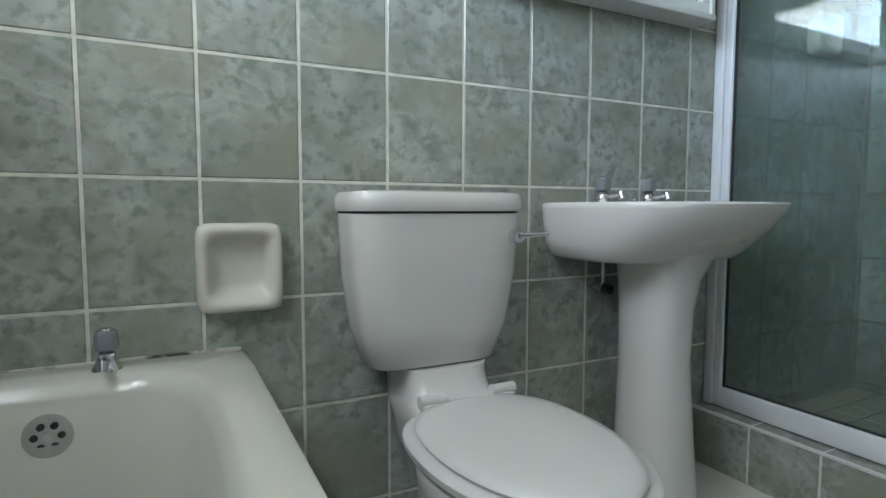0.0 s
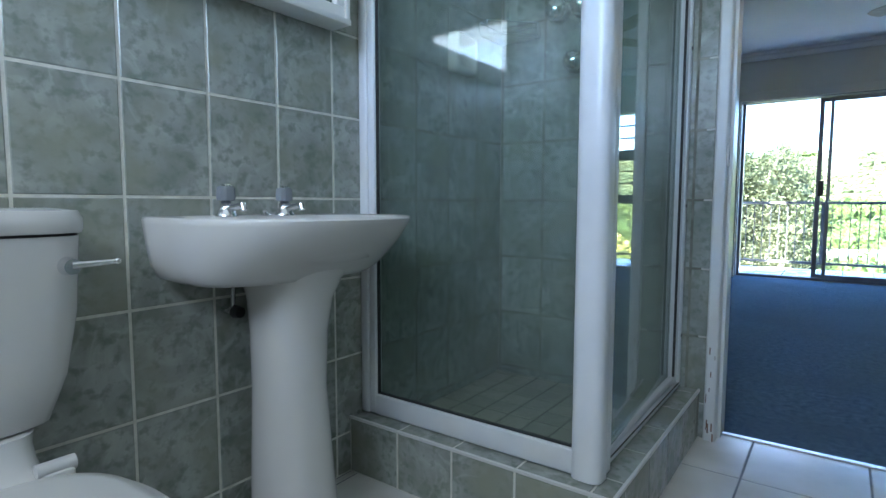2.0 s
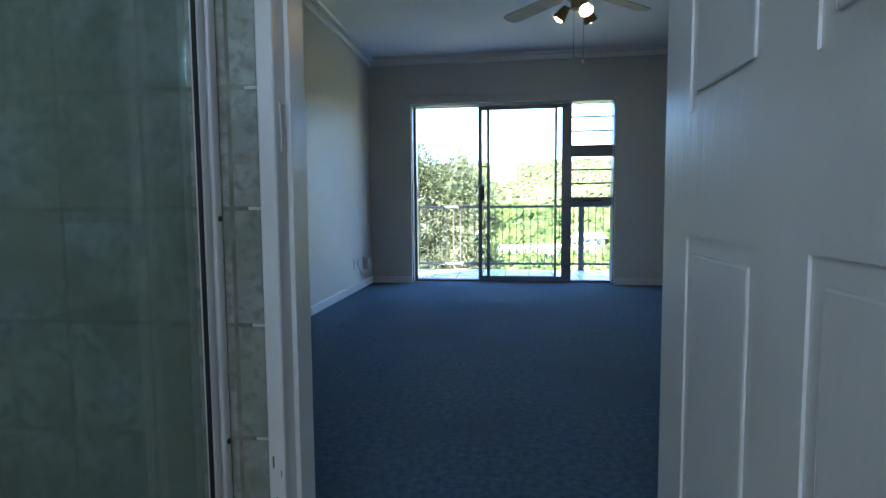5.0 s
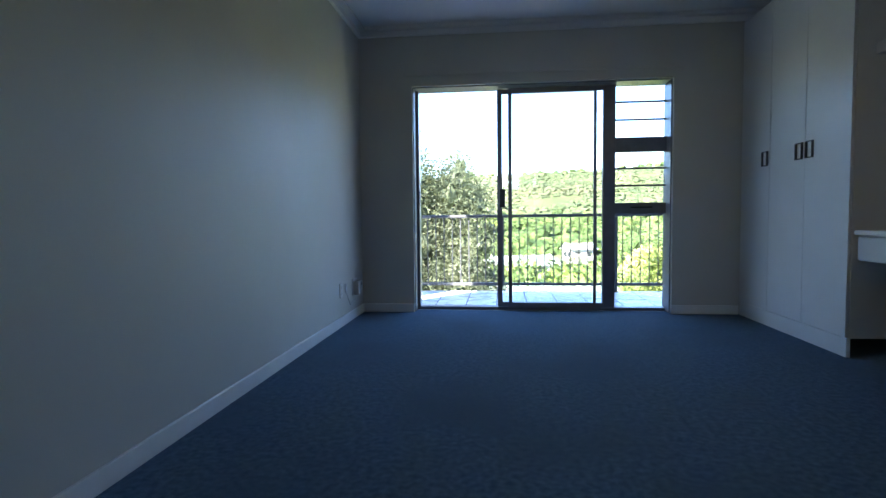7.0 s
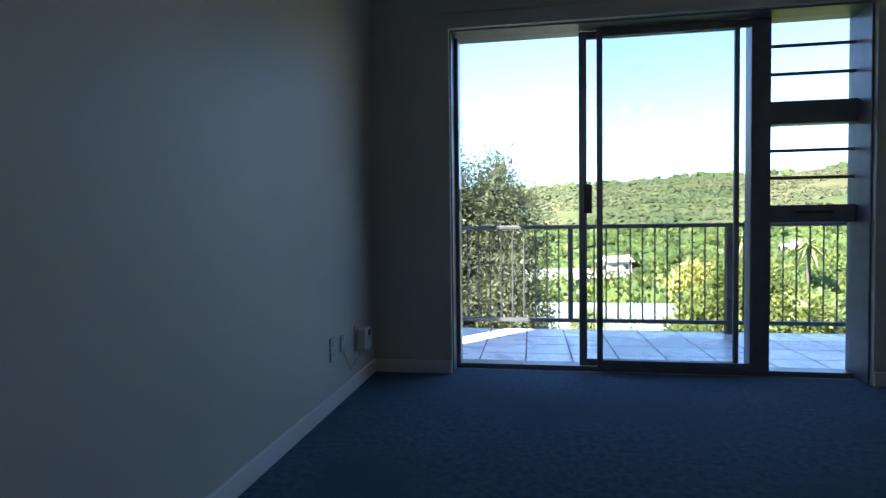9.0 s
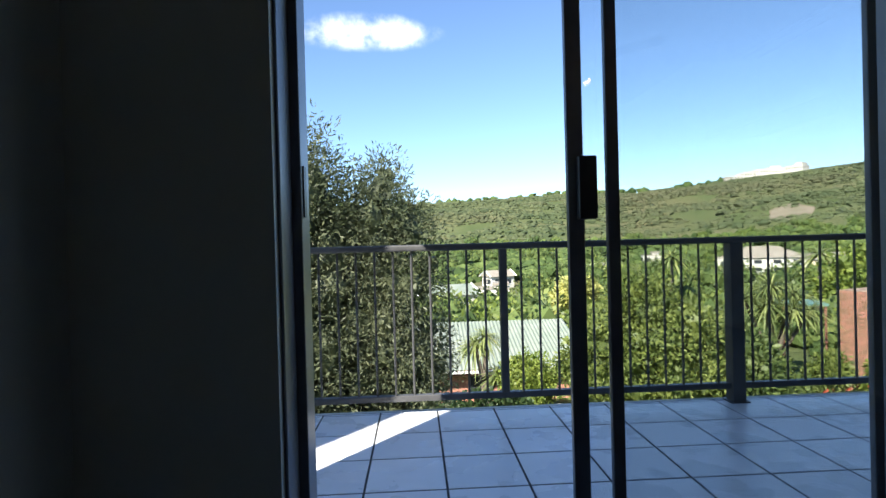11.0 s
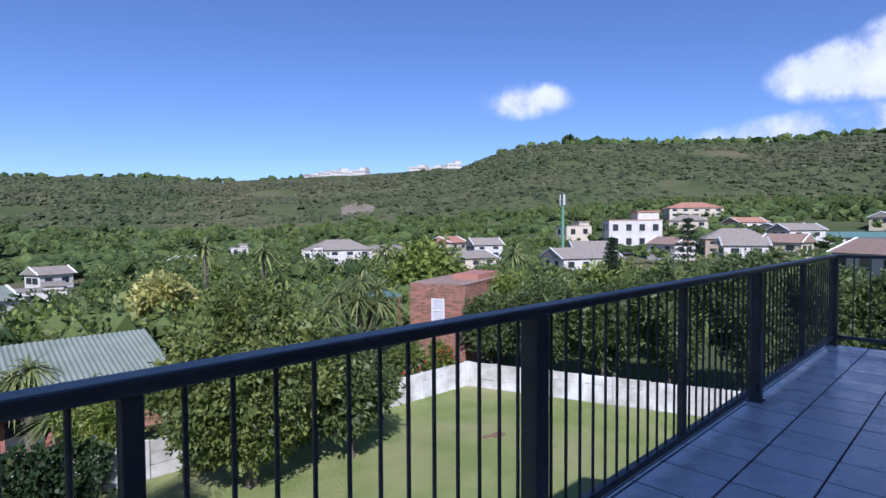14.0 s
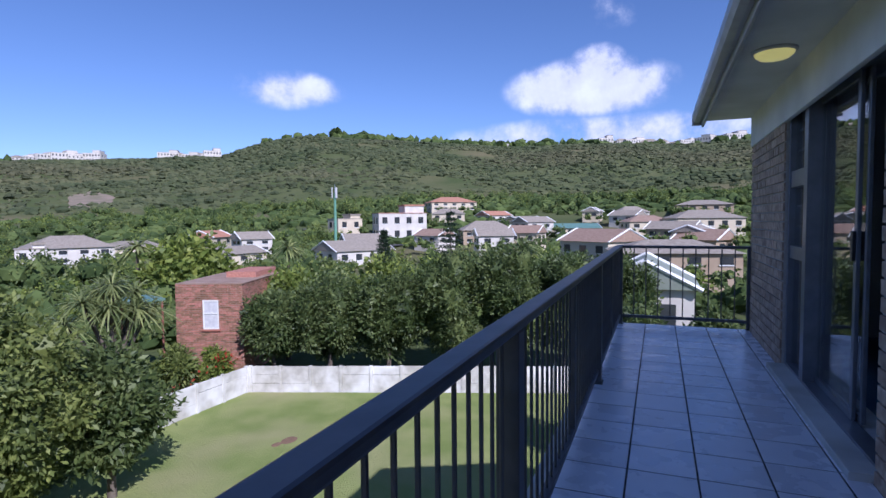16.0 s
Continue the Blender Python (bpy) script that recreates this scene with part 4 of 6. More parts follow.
# leaf with moulded panels on both faces; local x towards the room's west face
def door_leaf(bm):
    box(bm, -T / 2 + 0.004, T / 2 - 0.004, -DW, 0, 0.008, DH - 0.008)
    cells = []
    ys = ((-DW, -DW + 0.095), (-DW + 0.325, -DW + 0.43), (-0.125, 0.0))
    for a, b in ys:
        for s in (-1, 1):
            box(bm, s * (T / 2) - (0.004 if s > 0 else 0), s * (T / 2) + (0.004 if s < 0 else 0), a, b, 0.008, DH - 0.008)
    zs = ((0.008, 0.23), (0.83, 1.03), (1.62, 1.71), (1.92, DH - 0.008))
    for c, d in zs:
        for a, b in ((-DW + 0.095, -DW + 0.325), (-DW + 0.43, -0.125)):
            for s in (-1, 1):
                box(bm, s * (T / 2) - (0.004 if s > 0 else 0), s * (T / 2) + (0.004 if s < 0 else 0), a, b, c, d)
    for c, d in ((0.23, 0.83), (1.03, 1.62), (1.71, 1.92)):
        for a, b in ((-DW + 0.095, -DW + 0.325), (-DW + 0.43, -0.125)):
            cells.append((a, b, c, d))
    return cells


cells = door_leaf(bm)
part("leaf", bm, M_DOOR, door)
for a, b, c, d in cells:
    bm = B()
    for s in (-1, 1):
        x = s * (T / 2 - 0.004)
        box(bm, min(x, x + s * 0.005), max(x, x + s * 0.005), a + 0.028, b - 0.028, c + 0.028, d - 0.028, 0.004, 2)
    part("panel", bm, M_DOOR, door)
for s in (-1, 1):
    bm = B()
    x = s * T / 2
    box(bm, min(x, x + s * 0.006), max(x, x + s * 0.006), -DW + 0.060, -DW + 0.104, 0.972, 1.142, 0.004)
    plate = part("handle_plate", bm, M_CHROME, door, "chrome back plate", True)
    bm = B()
    hy = -DW + 0.082
    rod(bm, (x, hy, 1.084), (x + s * 0.016, hy, 1.084), 0.014, 0.011, seg=18)
    pts = [(0.012, 0.0, 0.0, 0.0105), (0.040, 0.0, 0.0, 0.0105), (0.050, 0.004, 0.0, 0.0108), (0.053, 0.012, 0.0, 0.0108), (0.053, 0.030, -0.001, 0.0105), (0.052, 0.042, -0.004, 0.010), (0.049, 0.051, -0.010, 0.009), (0.046, 0.056, -0.017, 0.007)]
    for (a, b, c, r), (d, e, f, q) in zip(pts, pts[1:]):
        rod(bm, (x + s * a, hy + b, 1.084 + c), (x + s * d, hy + e, 1.084 + f), r, q, seg=14)
        ball(bm, (x + s * d, hy + e, 1.084 + f), q)
    part("lever_handle", bm, M_CHROME, door, "curved chrome lever handle", True)
    bm = B()
    rod(bm, (x + s * 0.006, -DW + 0.082, 1.030), (x + s * 0.0066, -DW + 0.082, 1.030), 0.005, seg=12)
    rod(bm, (x + s * 0.006, -DW + 0.082, 1.130), (x + s * 0.0066, -DW + 0.082, 1.130), 0.003, seg=10)
    box(bm, min(x + s * 0.006, x + s * 0.0066), max(x + s * 0.006, x + s * 0.0066), -DW + 0.0795, -DW + 0.0845, 1.010, 1.030)
    part("keyhole", bm, M_BLACK, door)
bm = B()
box(bm, -0.0155, 0.0155, -DW - 0.0022, -DW - 0.0002, 0.972, 1.160, 0.0008)
part("lock_plate", bm, M_GREYALU, door, "steel mortise lock faceplate")
bm = B()
box(bm, -0.007, 0.007, -DW - 0.008, -DW - 0.002, 1.069, 1.092, 0.002)
box(bm, -0.006, 0.006, -DW - 0.003, -DW - 0.002, 1.021, 1.048)
part("latch", bm, M_BRASS, door, "brass latch bolt")
bm = B()
for z in (0.22, 1.0, 1.8):
    rod(bm, (T / 2 + 0.003, 0.004, z - 0.045), (T / 2 + 0.003, 0.004, z + 0.045), 0.007, seg=10)
part("hinge", bm, M_STEEL, door, "", True)

# ---- bedroom things ----
def sliding_door(name, label, dx, so=0.0, jx=LX0):
    """Three-light aluminium unit: open bay, glazed sliding panel over its fixed twin, side window with bars."""
    d = thing(name, label, "sliding door", (dx, 0, 0), kind="structure")

    def bar(nm, x0, x1, y0, y1, z0, z1, parent=d, mt=M_BRONZE, lb="", bevel=0.003):
        bm = B()
        box(bm, x0, x1, y0, y1, z0, z1, bevel)
        return part(nm, bm, mt, parent, lb)

    Y0, Y1 = 7.915, 8.020
    bar("frame_jamb", jx + 0.001, jx + 0.055, Y0, Y1, 0.0, LZ)
    bar("frame_jamb", LX1 - 0.050, LX1 - 0.001, Y0, Y1, 0.0, LZ)
    bar("frame_head", jx + 0.055, LX1 - 0.050, Y0, Y1, LZ - 0.045, LZ)
    bar("frame_sill", jx + 0.055, LX1 - 0.050, Y0, Y1, -0.001, 0.028)
    # dark strips added over the plaster reveals of the opening
    bar("frame_lining", LX1 - 0.057, LX1 - 0.0465, 7.79, 7.9145, 0.0, LZ - 0.036)
    bar("frame_lining", jx + 0.0215, jx + 0.030, 7.79, 7.9145, 0.0, LZ - 0.036)
    bar("frame_lining", jx + 0.030, LX1 - 0.057, 7.79, 7.9145, LZ - 0.046, LZ - 0.0365)
    bar("mullion", 0.7145, 0.815, Y0, Y1, 0.028, LZ - 0.045)

    def leaf(nm, x0, x1, y, lb, w0, w1):
        p = bar(nm, x0, x0 + w0, y - 0.011, y + 0.011, 0.030, LZ - 0.050, lb=lb)
        bar("stile", x1 - w1, x1, y - 0.011, y + 0.011, 0.030, LZ - 0.050, p)
        bar("rail", x0 + w0, x1 - w1, y - 0.010, y + 0.010, LZ - 0.095, LZ - 0.050, p)
        bar("rail", x0 + w0, x1 - w1, y - 0.010, y + 0.010, 0.030, 0.072, p)
        bm = B()
        box(bm, x0 + w0 - 0.002, x1 - w1 + 0.002, y - 0.003, y + 0.003, 0.070, LZ - 0.094)
        g = part("pane", bm, M_GLASS, p)
        g.visible_shadow = False
        return p

    slide = leaf("sliding_leaf", -0.251 + so, 0.652 + so, 7.934, "sliding glazed leaf, pushed open", 0.046, 0.028)
    leaf("fixed_leaf", -0.150, 0.714, 7.9035, "fixed glazed leaf", 0.034, 0.012)
    bm = B()
    box(bm, -0.229 + so, -0.178 + so, 7.888, 7.9225, 0.955, 1.128, 0.004)
    box(bm, -0.243 + so, -0.201 + so, 7.9452, 7.963, 0.955, 1.128, 0.003)
    part("lock_handle", bm, M_BLACK, slide, "black lock handle block")
    # side window
    for a, b in ((1.445, 1.575), (0.885, 0.985)):
        bar("transom", 0.815, LX1 - 0.050, Y0 + 0.01, Y1 - 0.01, a, b)
    for z0, z1 in ((1.575, LZ - 0.045), (0.985, 1.445)):
        for k in (1, 2):
            z = z0 + (z1 - z0) * (0.34 * k)
            bar("burglar_bar", 0.815, LX1 - 0.050, 7.955, 7.965, z - 0.009, z + 0.009, bevel=0)
    for a, b in ((0.028, 0.885), (0.985, 1.445), (1.575, LZ - 0.045)):
        bm = B()
        box(bm, 0.815, LX1 - 0.050, 7.975, 7.981, a, b)
        g = part("pane", bm, M_GLASS, d)
        g.visible_shadow = False
    bar("window_catch", 0.95, 1.14, Y0 - 0.012, Y0 + 0.012, 0.935, 0.950, mt=M_BLACK)
    bar("strike_plate", jx + 0.055, jx + 0.059, 7.935, 7.965, 0.98, 1.12, mt=M_BLACK, bevel=0)
    return d


sliding_door("door_sliding_1", "dark aluminium sliding glass door to the balcony, half open", 0)
sliding_door("door_sliding_2", "dark aluminium sliding glass door of the next room", SHIFT, 0.16, LX2 - SHIFT)
bm = B()
box(bm, LX0, LX1, BN + 0.12, OUT + 0.02, -0.10, -0.002, 0.004)
box(bm, LX2, LX1 + SHIFT, BN, OUT + 0.10, -0.10, 0.012, 0.006)
structure("trim_door_sills", bm, M_CONCRETE, "painted concrete door sills")

# built-in wardrobe on the east side
CX = 1.83


def wardrobe(y0, y1, doors, label):
    w = thing("wardrobe", label, "wardrobe", (CX, 0, 0), group="built-in wardrobes")
    bm = B()
    box(bm, 0.02, BE - CX - 0.002, y0, y1, 0.115, CEIL - 0.09)
    part("carcass", bm, M_CUPBOARD, w)
    bm = B()
    box(bm, 0.006, 0.03, y0, y1, 0.0, 0.114)
    part("plinth", bm, M_CUPBOARD, w)
    n = len(doors)
    wd = (y1 - y0) / n
    for i, side in enumerate(doors):
        a, b = y0 + i * wd + 0.0015, y0 + (i + 1) * wd - 0.0015
        bm = B()
        box(bm, 0.0, 0.018, a, b, 0.12, CEIL - 0.10, 0.0015)
        dr = part("door", bm, M_CUPBOARD, w)
        hy = a + 0.062 if side < 0 else b - 0.062
        bm = B()
        for u, v, p, q in ((-0.042, 0.042, 0.050, 0.057), (-0.042, 0.042, -0.057, -0.050), (-0.042, -0.034, -0.050, 0.050), (0.034, 0.042, -0.050, 0.050)):
            box(bm, -0.016, 0.0, hy + u, hy + v, 1.295 + p, 1.295 + q, 0.002)
        part("handle", bm, M_DARKSTEEL, dr, "dark rectangular ring handle")


wardrobe(6.28, 7.745, (1, -1, -1), "white melamine built-in wardrobe, doors shut")
wardrobe(2.80, 4.60, (1, -1, 1, -1), "white melamine built-in wardrobe, doors shut")
desk = thing("dressing_table", "built-in white dressing table with drawer between wardrobes", "dressing table", (CX, 0, 0))
bm = B()
box(bm, 0.03, BE - CX - 0.002, 4.602, 6.278, 0.735, 0.765, 0.004)
part("tabletop", bm, M_CUPBOARD, desk, "pale worktop")
bm = B()
box(bm, 0.06, BE - CX - 0.03, 4.602, 6.278, 0.585, 0.734)
part("apron", bm, M_CUPBOARD, desk)
for a, b in ((4.62, 5.43), (5.45, 6.26)):
    bm = B()
    box(bm, 0.042, 0.058, a, b, 0.592, 0.726, 0.002)
    dr = part("drawer", bm, M_CUPBOARD, desk)
    bm = B()
    box(bm, 0.026, 0.042, (a + b) / 2 - 0.05, (a + b) / 2 + 0.05, 0.655, 0.668, 0.003)
    part("handle", bm, M_BRASS, dr)
shelf = thing("wall_shelf", "white shelf box above the dressing table", "shelf", (CX, 0, 0))
bm = B()
box(bm, 0.12, BE - CX - 0.002, 4.602, 6.278, 1.785, 1.85, 0.003)
part("board", bm, M_CUPBOARD, shelf)

# sockets on the west wall
def socket(y, z, label, w=0.075, h=0.115):
    s = thing("wall_socket", label, "wall socket", (BW, y, z))
    bm = B()
    box(bm, 0.0, 0.009, -w / 2, w / 2, -h / 2, h / 2, 0.003)
    part("plate", bm, M_PLASTIC, s)
    bm = B()
    box(bm, 0.009, 0.014, -0.012, 0.012, 0.012, 0.036, 0.002)
    part("switch", bm, M_PLASTIC, s)
    bm = B()
    for a, b in ((0, -0.005), (-0.012, -0.025), (0.012, -0.025)):
        rod(bm, (0.0088, a, b), (0.0096, a, b), 0.004, seg=10)
    part("hole", bm, M_BLACK, s)


socket(7.05, 0.29, "white plastic wall socket above the skirting")
socket(7.185, 0.29, "small white telephone point on the bedroom wall", 0.05, 0.08)
adapter = thing("plug_adapter", "white plug-in adapter with thin cable on wall", "plug adapter", (BW, 7.455, 0.272))
bm = B()
box(bm, 0.0, 0.009, -0.075, 0.075, -0.07, 0.075, 0.003)
part("plate", bm, M_PLASTIC, adapter)
bm = B()
box(bm, 0.009, 0.062, -0.065, 0.050, -0.065, 0.055, 0.008)
part("adapter_body", bm, M_CREAM, adapter, "cream adapter block")
bm = B()
box(bm, 0.062, 0.067, -0.012, 0.022, 0.012, 0.042, 0.002)
part("dark_label", bm, M_BLACK, adapter)
bm = B()
pts = [(0.03, -0.02, -0.035), (0.03, -0.10, -0.10), (0.02, -0.2, -0.13), (0.012, -0.24, -0.06), (0.01, -0.285, 0.0)]
for a, b in zip(pts, pts[1:]):
    rod(bm, a, b, 0.003, seg=6)
part("cable", bm, M_PLASTIC, adapter, "thin white cable", True)

# ceiling fan with lamps
FX, FY = 0.57, 5.24
fan = thing("ceiling_fan", "antique brass ceiling fan with cane blades and lit spot lamps", "ceiling fan", (FX, FY, 0))
bm = B()
loft(bm, [oval(0, 0, z, r, r, 24) for z, r in ((CEIL, 0.065), (CEIL - 0.03, 0.06), (CEIL - 0.05, 0.02))])
part("canopy", bm, M_BRASS, fan, "", True)
bm = B()
rod(bm, (0, 0, 2.30), (0, 0, CEIL - 0.04), 0.012, seg=12)
part("rod", bm, M_BRASS, fan, "", True)
bm = B()
loft(bm, [oval(0, 0, z, r, r, 28) for z, r in ((2.33, 0.03), (2.32, 0.085), (2.27, 0.10), (2.23, 0.085), (2.21, 0.05), (2.16, 0.045), (2.15, 0.02))])
part("motor", bm, M_BRASS, fan, "", True)
for i in range(4):
    a = radians(41 + 90 * i)
    r = Matrix.Rotation(a, 4, "Z")
    bm = B()
    box(bm, 0.08, 0.22, -0.016, 0.016, 2.268, 2.274, 0.002)
    bmesh.ops.transform(bm, matrix=r, verts=bm.verts)
    arm = part("blade_arm", bm, M_BRASS, fan)
    bm = B()
    ring = [(0.18, -0.045), (0.22, -0.058), (0.64, -0.066), (0.69, -0.05), (0.705, 0.0), (0.69, 0.05), (0.64, 0.066), (0.22, 0.058), (0.18, 0.045)]
    tilt = Matrix.Rotation(radians(10), 4, "X")
    loft(bm, [[tuple(r @ (Matrix.Translation((0, 0, 2.28)) @ (tilt @ Vector((x, y, z))))) for x, y in ring] for z in (-0.003, 0.003)])
    part("blade", bm, M_FANBLADE, fan, "pale cane fan blade")
for i in range(3):
    a = radians(-75 + 120 * i)
    dvec = Vector((math.cos(a), math.sin(a), 0))
    p0 = Vector((0, 0, 2.17)) + dvec * 0.035
    p1 = p0 + dvec * 0.05 + Vector((0, 0, -0.005))
    way = (dvec * 0.75 + Vector((0, 0, -1))).normalized()
    bm = B()
    rod(bm, p0, p1, 0.008, seg=10)
    q = way.to_track_quat("Z", "Y").to_matrix().to_4x4()
    loft(bm, [[tuple(Matrix.Translation(p1) @ q @ Vector(v)) for v in oval(0, 0, z, rr_, rr_, 20)] for z, rr_ in ((-0.02, 0.018), (0.0, 0.028), (0.05, 0.040), (0.075, 0.046))], True, False)
    sp = part("spot_shade", bm, M_BRASS, fan, "brass spot lamp shade", True)
    bm = B()
    ball(bm, p1 + way * 0.055, 0.031)
    part("bulb", bm, M_LAMPGLOW, sp, "lit warm bulb", True)
for dx, zb in ((0.03, 1.82), (-0.03, 1.86)):
    bm = B()
    rod(bm, (dx, -0.02, zb), (dx, -0.02, 2.15), 0.0018, seg=6)
    ch = part("pull_chain", bm, M_BRASS, fan, "thin brass pull chain", True)
    bm = B()
    ball(bm, (dx, -0.02, zb), 0.010, 1, 1, 1.4)
    part("pull_knob", bm, M_PLASTIC, ch, "white pull knob", True)

# ---- balcony ----
DZ = -0.03
RY = 9.42
LEFT, RIGHT = -2.6, 6.28
bm = B()
box(bm, LEFT, RIGHT + 0.02, OUT - 0.10, RY + 0.055, -0.32, DZ - 0.0016)
deck = structure("floor_balcony", bm, M_DECKGROUT, "glazed grey tiles on the balcony floor")
bm = B()
box(bm, LEFT - 0.03, RIGHT + 0.05, RY + 0.056, RY + 0.13, -0.36, DZ - 0.012, 0.006)
structure("trim_slab_edge", bm, M_CONCRETE, "white painted balcony slab edge")
tile_floor(deck, LEFT, RIGHT, OUT, RY + 0.05, -0.580, 9.125, 0.316, 0.320, DZ, M_DECKTILE, gap=0.008)

rail = thing("balcony_railing", "dark grey painted steel balcony railing with thin bars", "railing", (0, 0, 0))
RT = 0.900


def rbox(nm, x0, x1, y0, y1, z0, z1, bevel=0.004, label=""):
    bm = B()
    box(bm, x0, x1, y0, y1, z0, z1, bevel)
    return part(nm, bm, M_RAIL, rail, label)


rbox("handrail", LEFT, RIGHT + 0.03, RY - 0.036, RY + 0.040, RT - 0.036, RT, 0.010, "flat dark handrail")
rbox("bottom_rail", LEFT, RIGHT, RY - 0.020, RY + 0.020, DZ + 0.075, DZ + 0.108)
thick = (-1.51, 1.11, 3.70, 6.24)
thin = (-0.20, 2.43, 4.98)
for x in thick:
    rbox("post", x - 0.037, x + 0.037, RY - 0.037, RY + 0.037, DZ, RT - 0.036)
    rbox("base_plate", x - 0.055, x + 0.055, RY - 0.048, RY + 0.048, DZ, DZ + 0.008, 0.001)
for x in thin:
    rbox("post", x - 0.021, x + 0.021, RY - 0.019, RY + 0.019, DZ + 0.108, RT - 0.036)
posts = sorted(thick + thin)
bar_me = None


def bars_between(a, b, along, fixed, n):
    global bar_me
    for i in range(1, n + 1):
        p = a + (b - a) * i / (n + 1)
        if bar_me is None:
            bm = B()
            rod(bm, (0, 0, DZ + 0.108), (0, 0, RT - 0.036), 0.0065, seg=8)
            bar_me = mesh_of("baluster", bm, M_RAIL, True)
        ob = new("baluster", bar_me)
        ob.parent = rail
        ob.location = (p, fixed, 0) if along == "x" else (fixed, p, 0)


for a, b in zip(posts, posts[1:]):
    bars_between(a, b, "x", RY, 12)
bars_between(LEFT, posts[0], "x", RY, 9)
# return at the far end
rbox("handrail", RIGHT - 0.06, RIGHT, OUT + 0.001, RY - 0.032, RT - 0.034, RT - 0.002, 0.008)
rbox("bottom_rail", RIGHT - 0.05, RIGHT - 0.012, OUT + 0.001, RY - 0.037, DZ + 0.075, DZ + 0.108)
bars_between(OUT + 0.02, RY - 0.03, "y", RIGHT - 0.031, 9)
rbox("post", RIGHT - 0.055, RIGHT - 0.010, OUT + 0.002, OUT + 0.035, DZ, RT - 0.034)

# face brick, pieces of the outer wall
brick_cache = {}
core = bpy.data.objects["wall_brick_core"]


def brick(a, b, z, parent, turn=None):
    key = round(b - a, 3)
    if key not in brick_cache:
        bm = B()
        box(bm, -key / 2 + 0.004, key / 2 - 0.004, -0.012, 0.001, -0.034, 0.034)
        brick_cache[key] = mesh_of("brick", bm, M_BRICK)
    ob = new("brick", brick_cache[key])
    ob.parent = parent
    ob.location = ((a + b) / 2, OUT, z)
    ob.rotation_euler = (random.uniform(-0.02, 0.02), 0, random.uniform(-0.02, 0.02))
    return ob


random.seed(11)
for a, b in segs[1:]:
    k = 0
    z = DZ - 0.01
    while z < LZ - 0.06:
        x = a + 0.004 - (0.118 if k % 2 else 0)
        while x < b - 0.004:
            p, q = max(x, a + 0.004), min(x + 0.236, b - 0.004)
            if q - p > 0.03:
                brick(p, q, z + 0.04, core)
            x += 0.236
        z += 0.081
        k += 1

# plastered beam over the openings
bm = B()
box(bm, 1.42, 6.29, OUT - 0.02, OUT + 0.018, 1.975, 2.3045, 0.004)
structure("trim_beam", bm, M_SOFFIT, "pale plastered beam under the soffit")

# roof over the balcony
bm = B()
EAVE = 8.54
box(bm, -1.68, 6.36, OUT + 0.011, EAVE - 0.012, 2.305, 2.32)
structure("ceiling_soffit", bm, M_SOFFIT, "pale boarded soffit under the eave")
bm = B()
box(bm, -1.68, 6.38, EAVE - 0.012, EAVE + 0.012, 2.245, 2.42, 0.003)
structure("trim_fascia", bm, M_FASCIA, "grey fascia board")
bm = B()
ring = [(0.0, 0.0), (0.0, -0.085), (0.03, -0.10), (0.075, -0.095), (0.095, -0.06), (0.095, 0.005), (0.088, 0.005), (0.086, -0.055), (0.07, -0.086), (0.032, -0.09), (0.008, -0.08), (0.008, 0.0)]
loft(bm, [[(x, EAVE + 0.014 + a, 2.385 + b) for a, b in ring] for x in (-1.70, 6.36)])
gut = structure("trim_gutter", bm, M_FASCIA, "grey metal roof gutter")
bm = B()
box(bm, 6.36, 6.375, EAVE + 0.012, EAVE + 0.112, 2.262, 2.395, 0.002)
part("gutter_end", bm, M_FASCIA, gut)
bm = B()
rise = 0.42
ridge_y = 3.4
z0 = 2.44
zr = z0 + (EAVE + 0.06 - ridge_y) * rise
for ya, za, yb, zb in ((EAVE + 0.06, z0, ridge_y, zr), (-1.7, z0, ridge_y, zr)):
    vs = [bm.verts.new(p) for p in ((-1.70, ya, za), (6.40, ya, za), (6.40, yb, zb), (-1.70, yb, zb))]
    ws = [bm.verts.new((v.co.x, v.co.y, v.co.z + 0.05)) for v in vs]
    bm.faces.new(vs)
    bm.faces.new(ws)
    for i in range(4):
        bm.faces.new((vs[i], vs[(i + 1) % 4], ws[(i + 1) % 4], ws[i]))
bmesh.ops.recalc_face_normals(bm, faces=bm.faces)
structure("roof", bm, M_RGREY, "grey tiled pitched roof of the house")
bm = B()
for x in (-1.66, 6.12):
    vs = [bm.verts.new(p) for p in ((x, -0.67, 2.0), (x, OUT, 2.0), (x, OUT, z0 + 0.2), (x, ridge_y, zr - 0.01), (x, -0.67, z0 + 0.35))]
    ws = [bm.verts.new((v.co.x + 0.12, v.co.y, v.co.z)) for v in vs]
    bm.faces.new(vs)
    bm.faces.new(ws)
    for i in range(5):
        bm.faces.new((vs[i], vs[(i + 1) % 5], ws[(i + 1) % 5], ws[i]))
box(bm, -1.66, 6.3, -0.9, -0.68, CEIL, CEIL + 0.4)
bmesh.ops.recalc_face_normals(bm, faces=bm.faces)
structure("wall_gable", bm, M_HCREAM, "plastered gable walls of the house")
bm = B()
box(bm, -1.66, 6.3, -0.67, OUT - 0.12, -5.6, -0.33)
structure("wall_lower_storey", bm, M_HCREAM, "plastered lower storey of the house")

# unseen wall, added only to cut the sun to a stripe on deck and rail
bm = B()
box(bm, -7.5, -2.82, 6.9, 7.2, -5.6, 6.0)
structure("wall_west_wing", bm, M_HCREAM, "unseen plastered wall added to bound the deck's sun stripe")

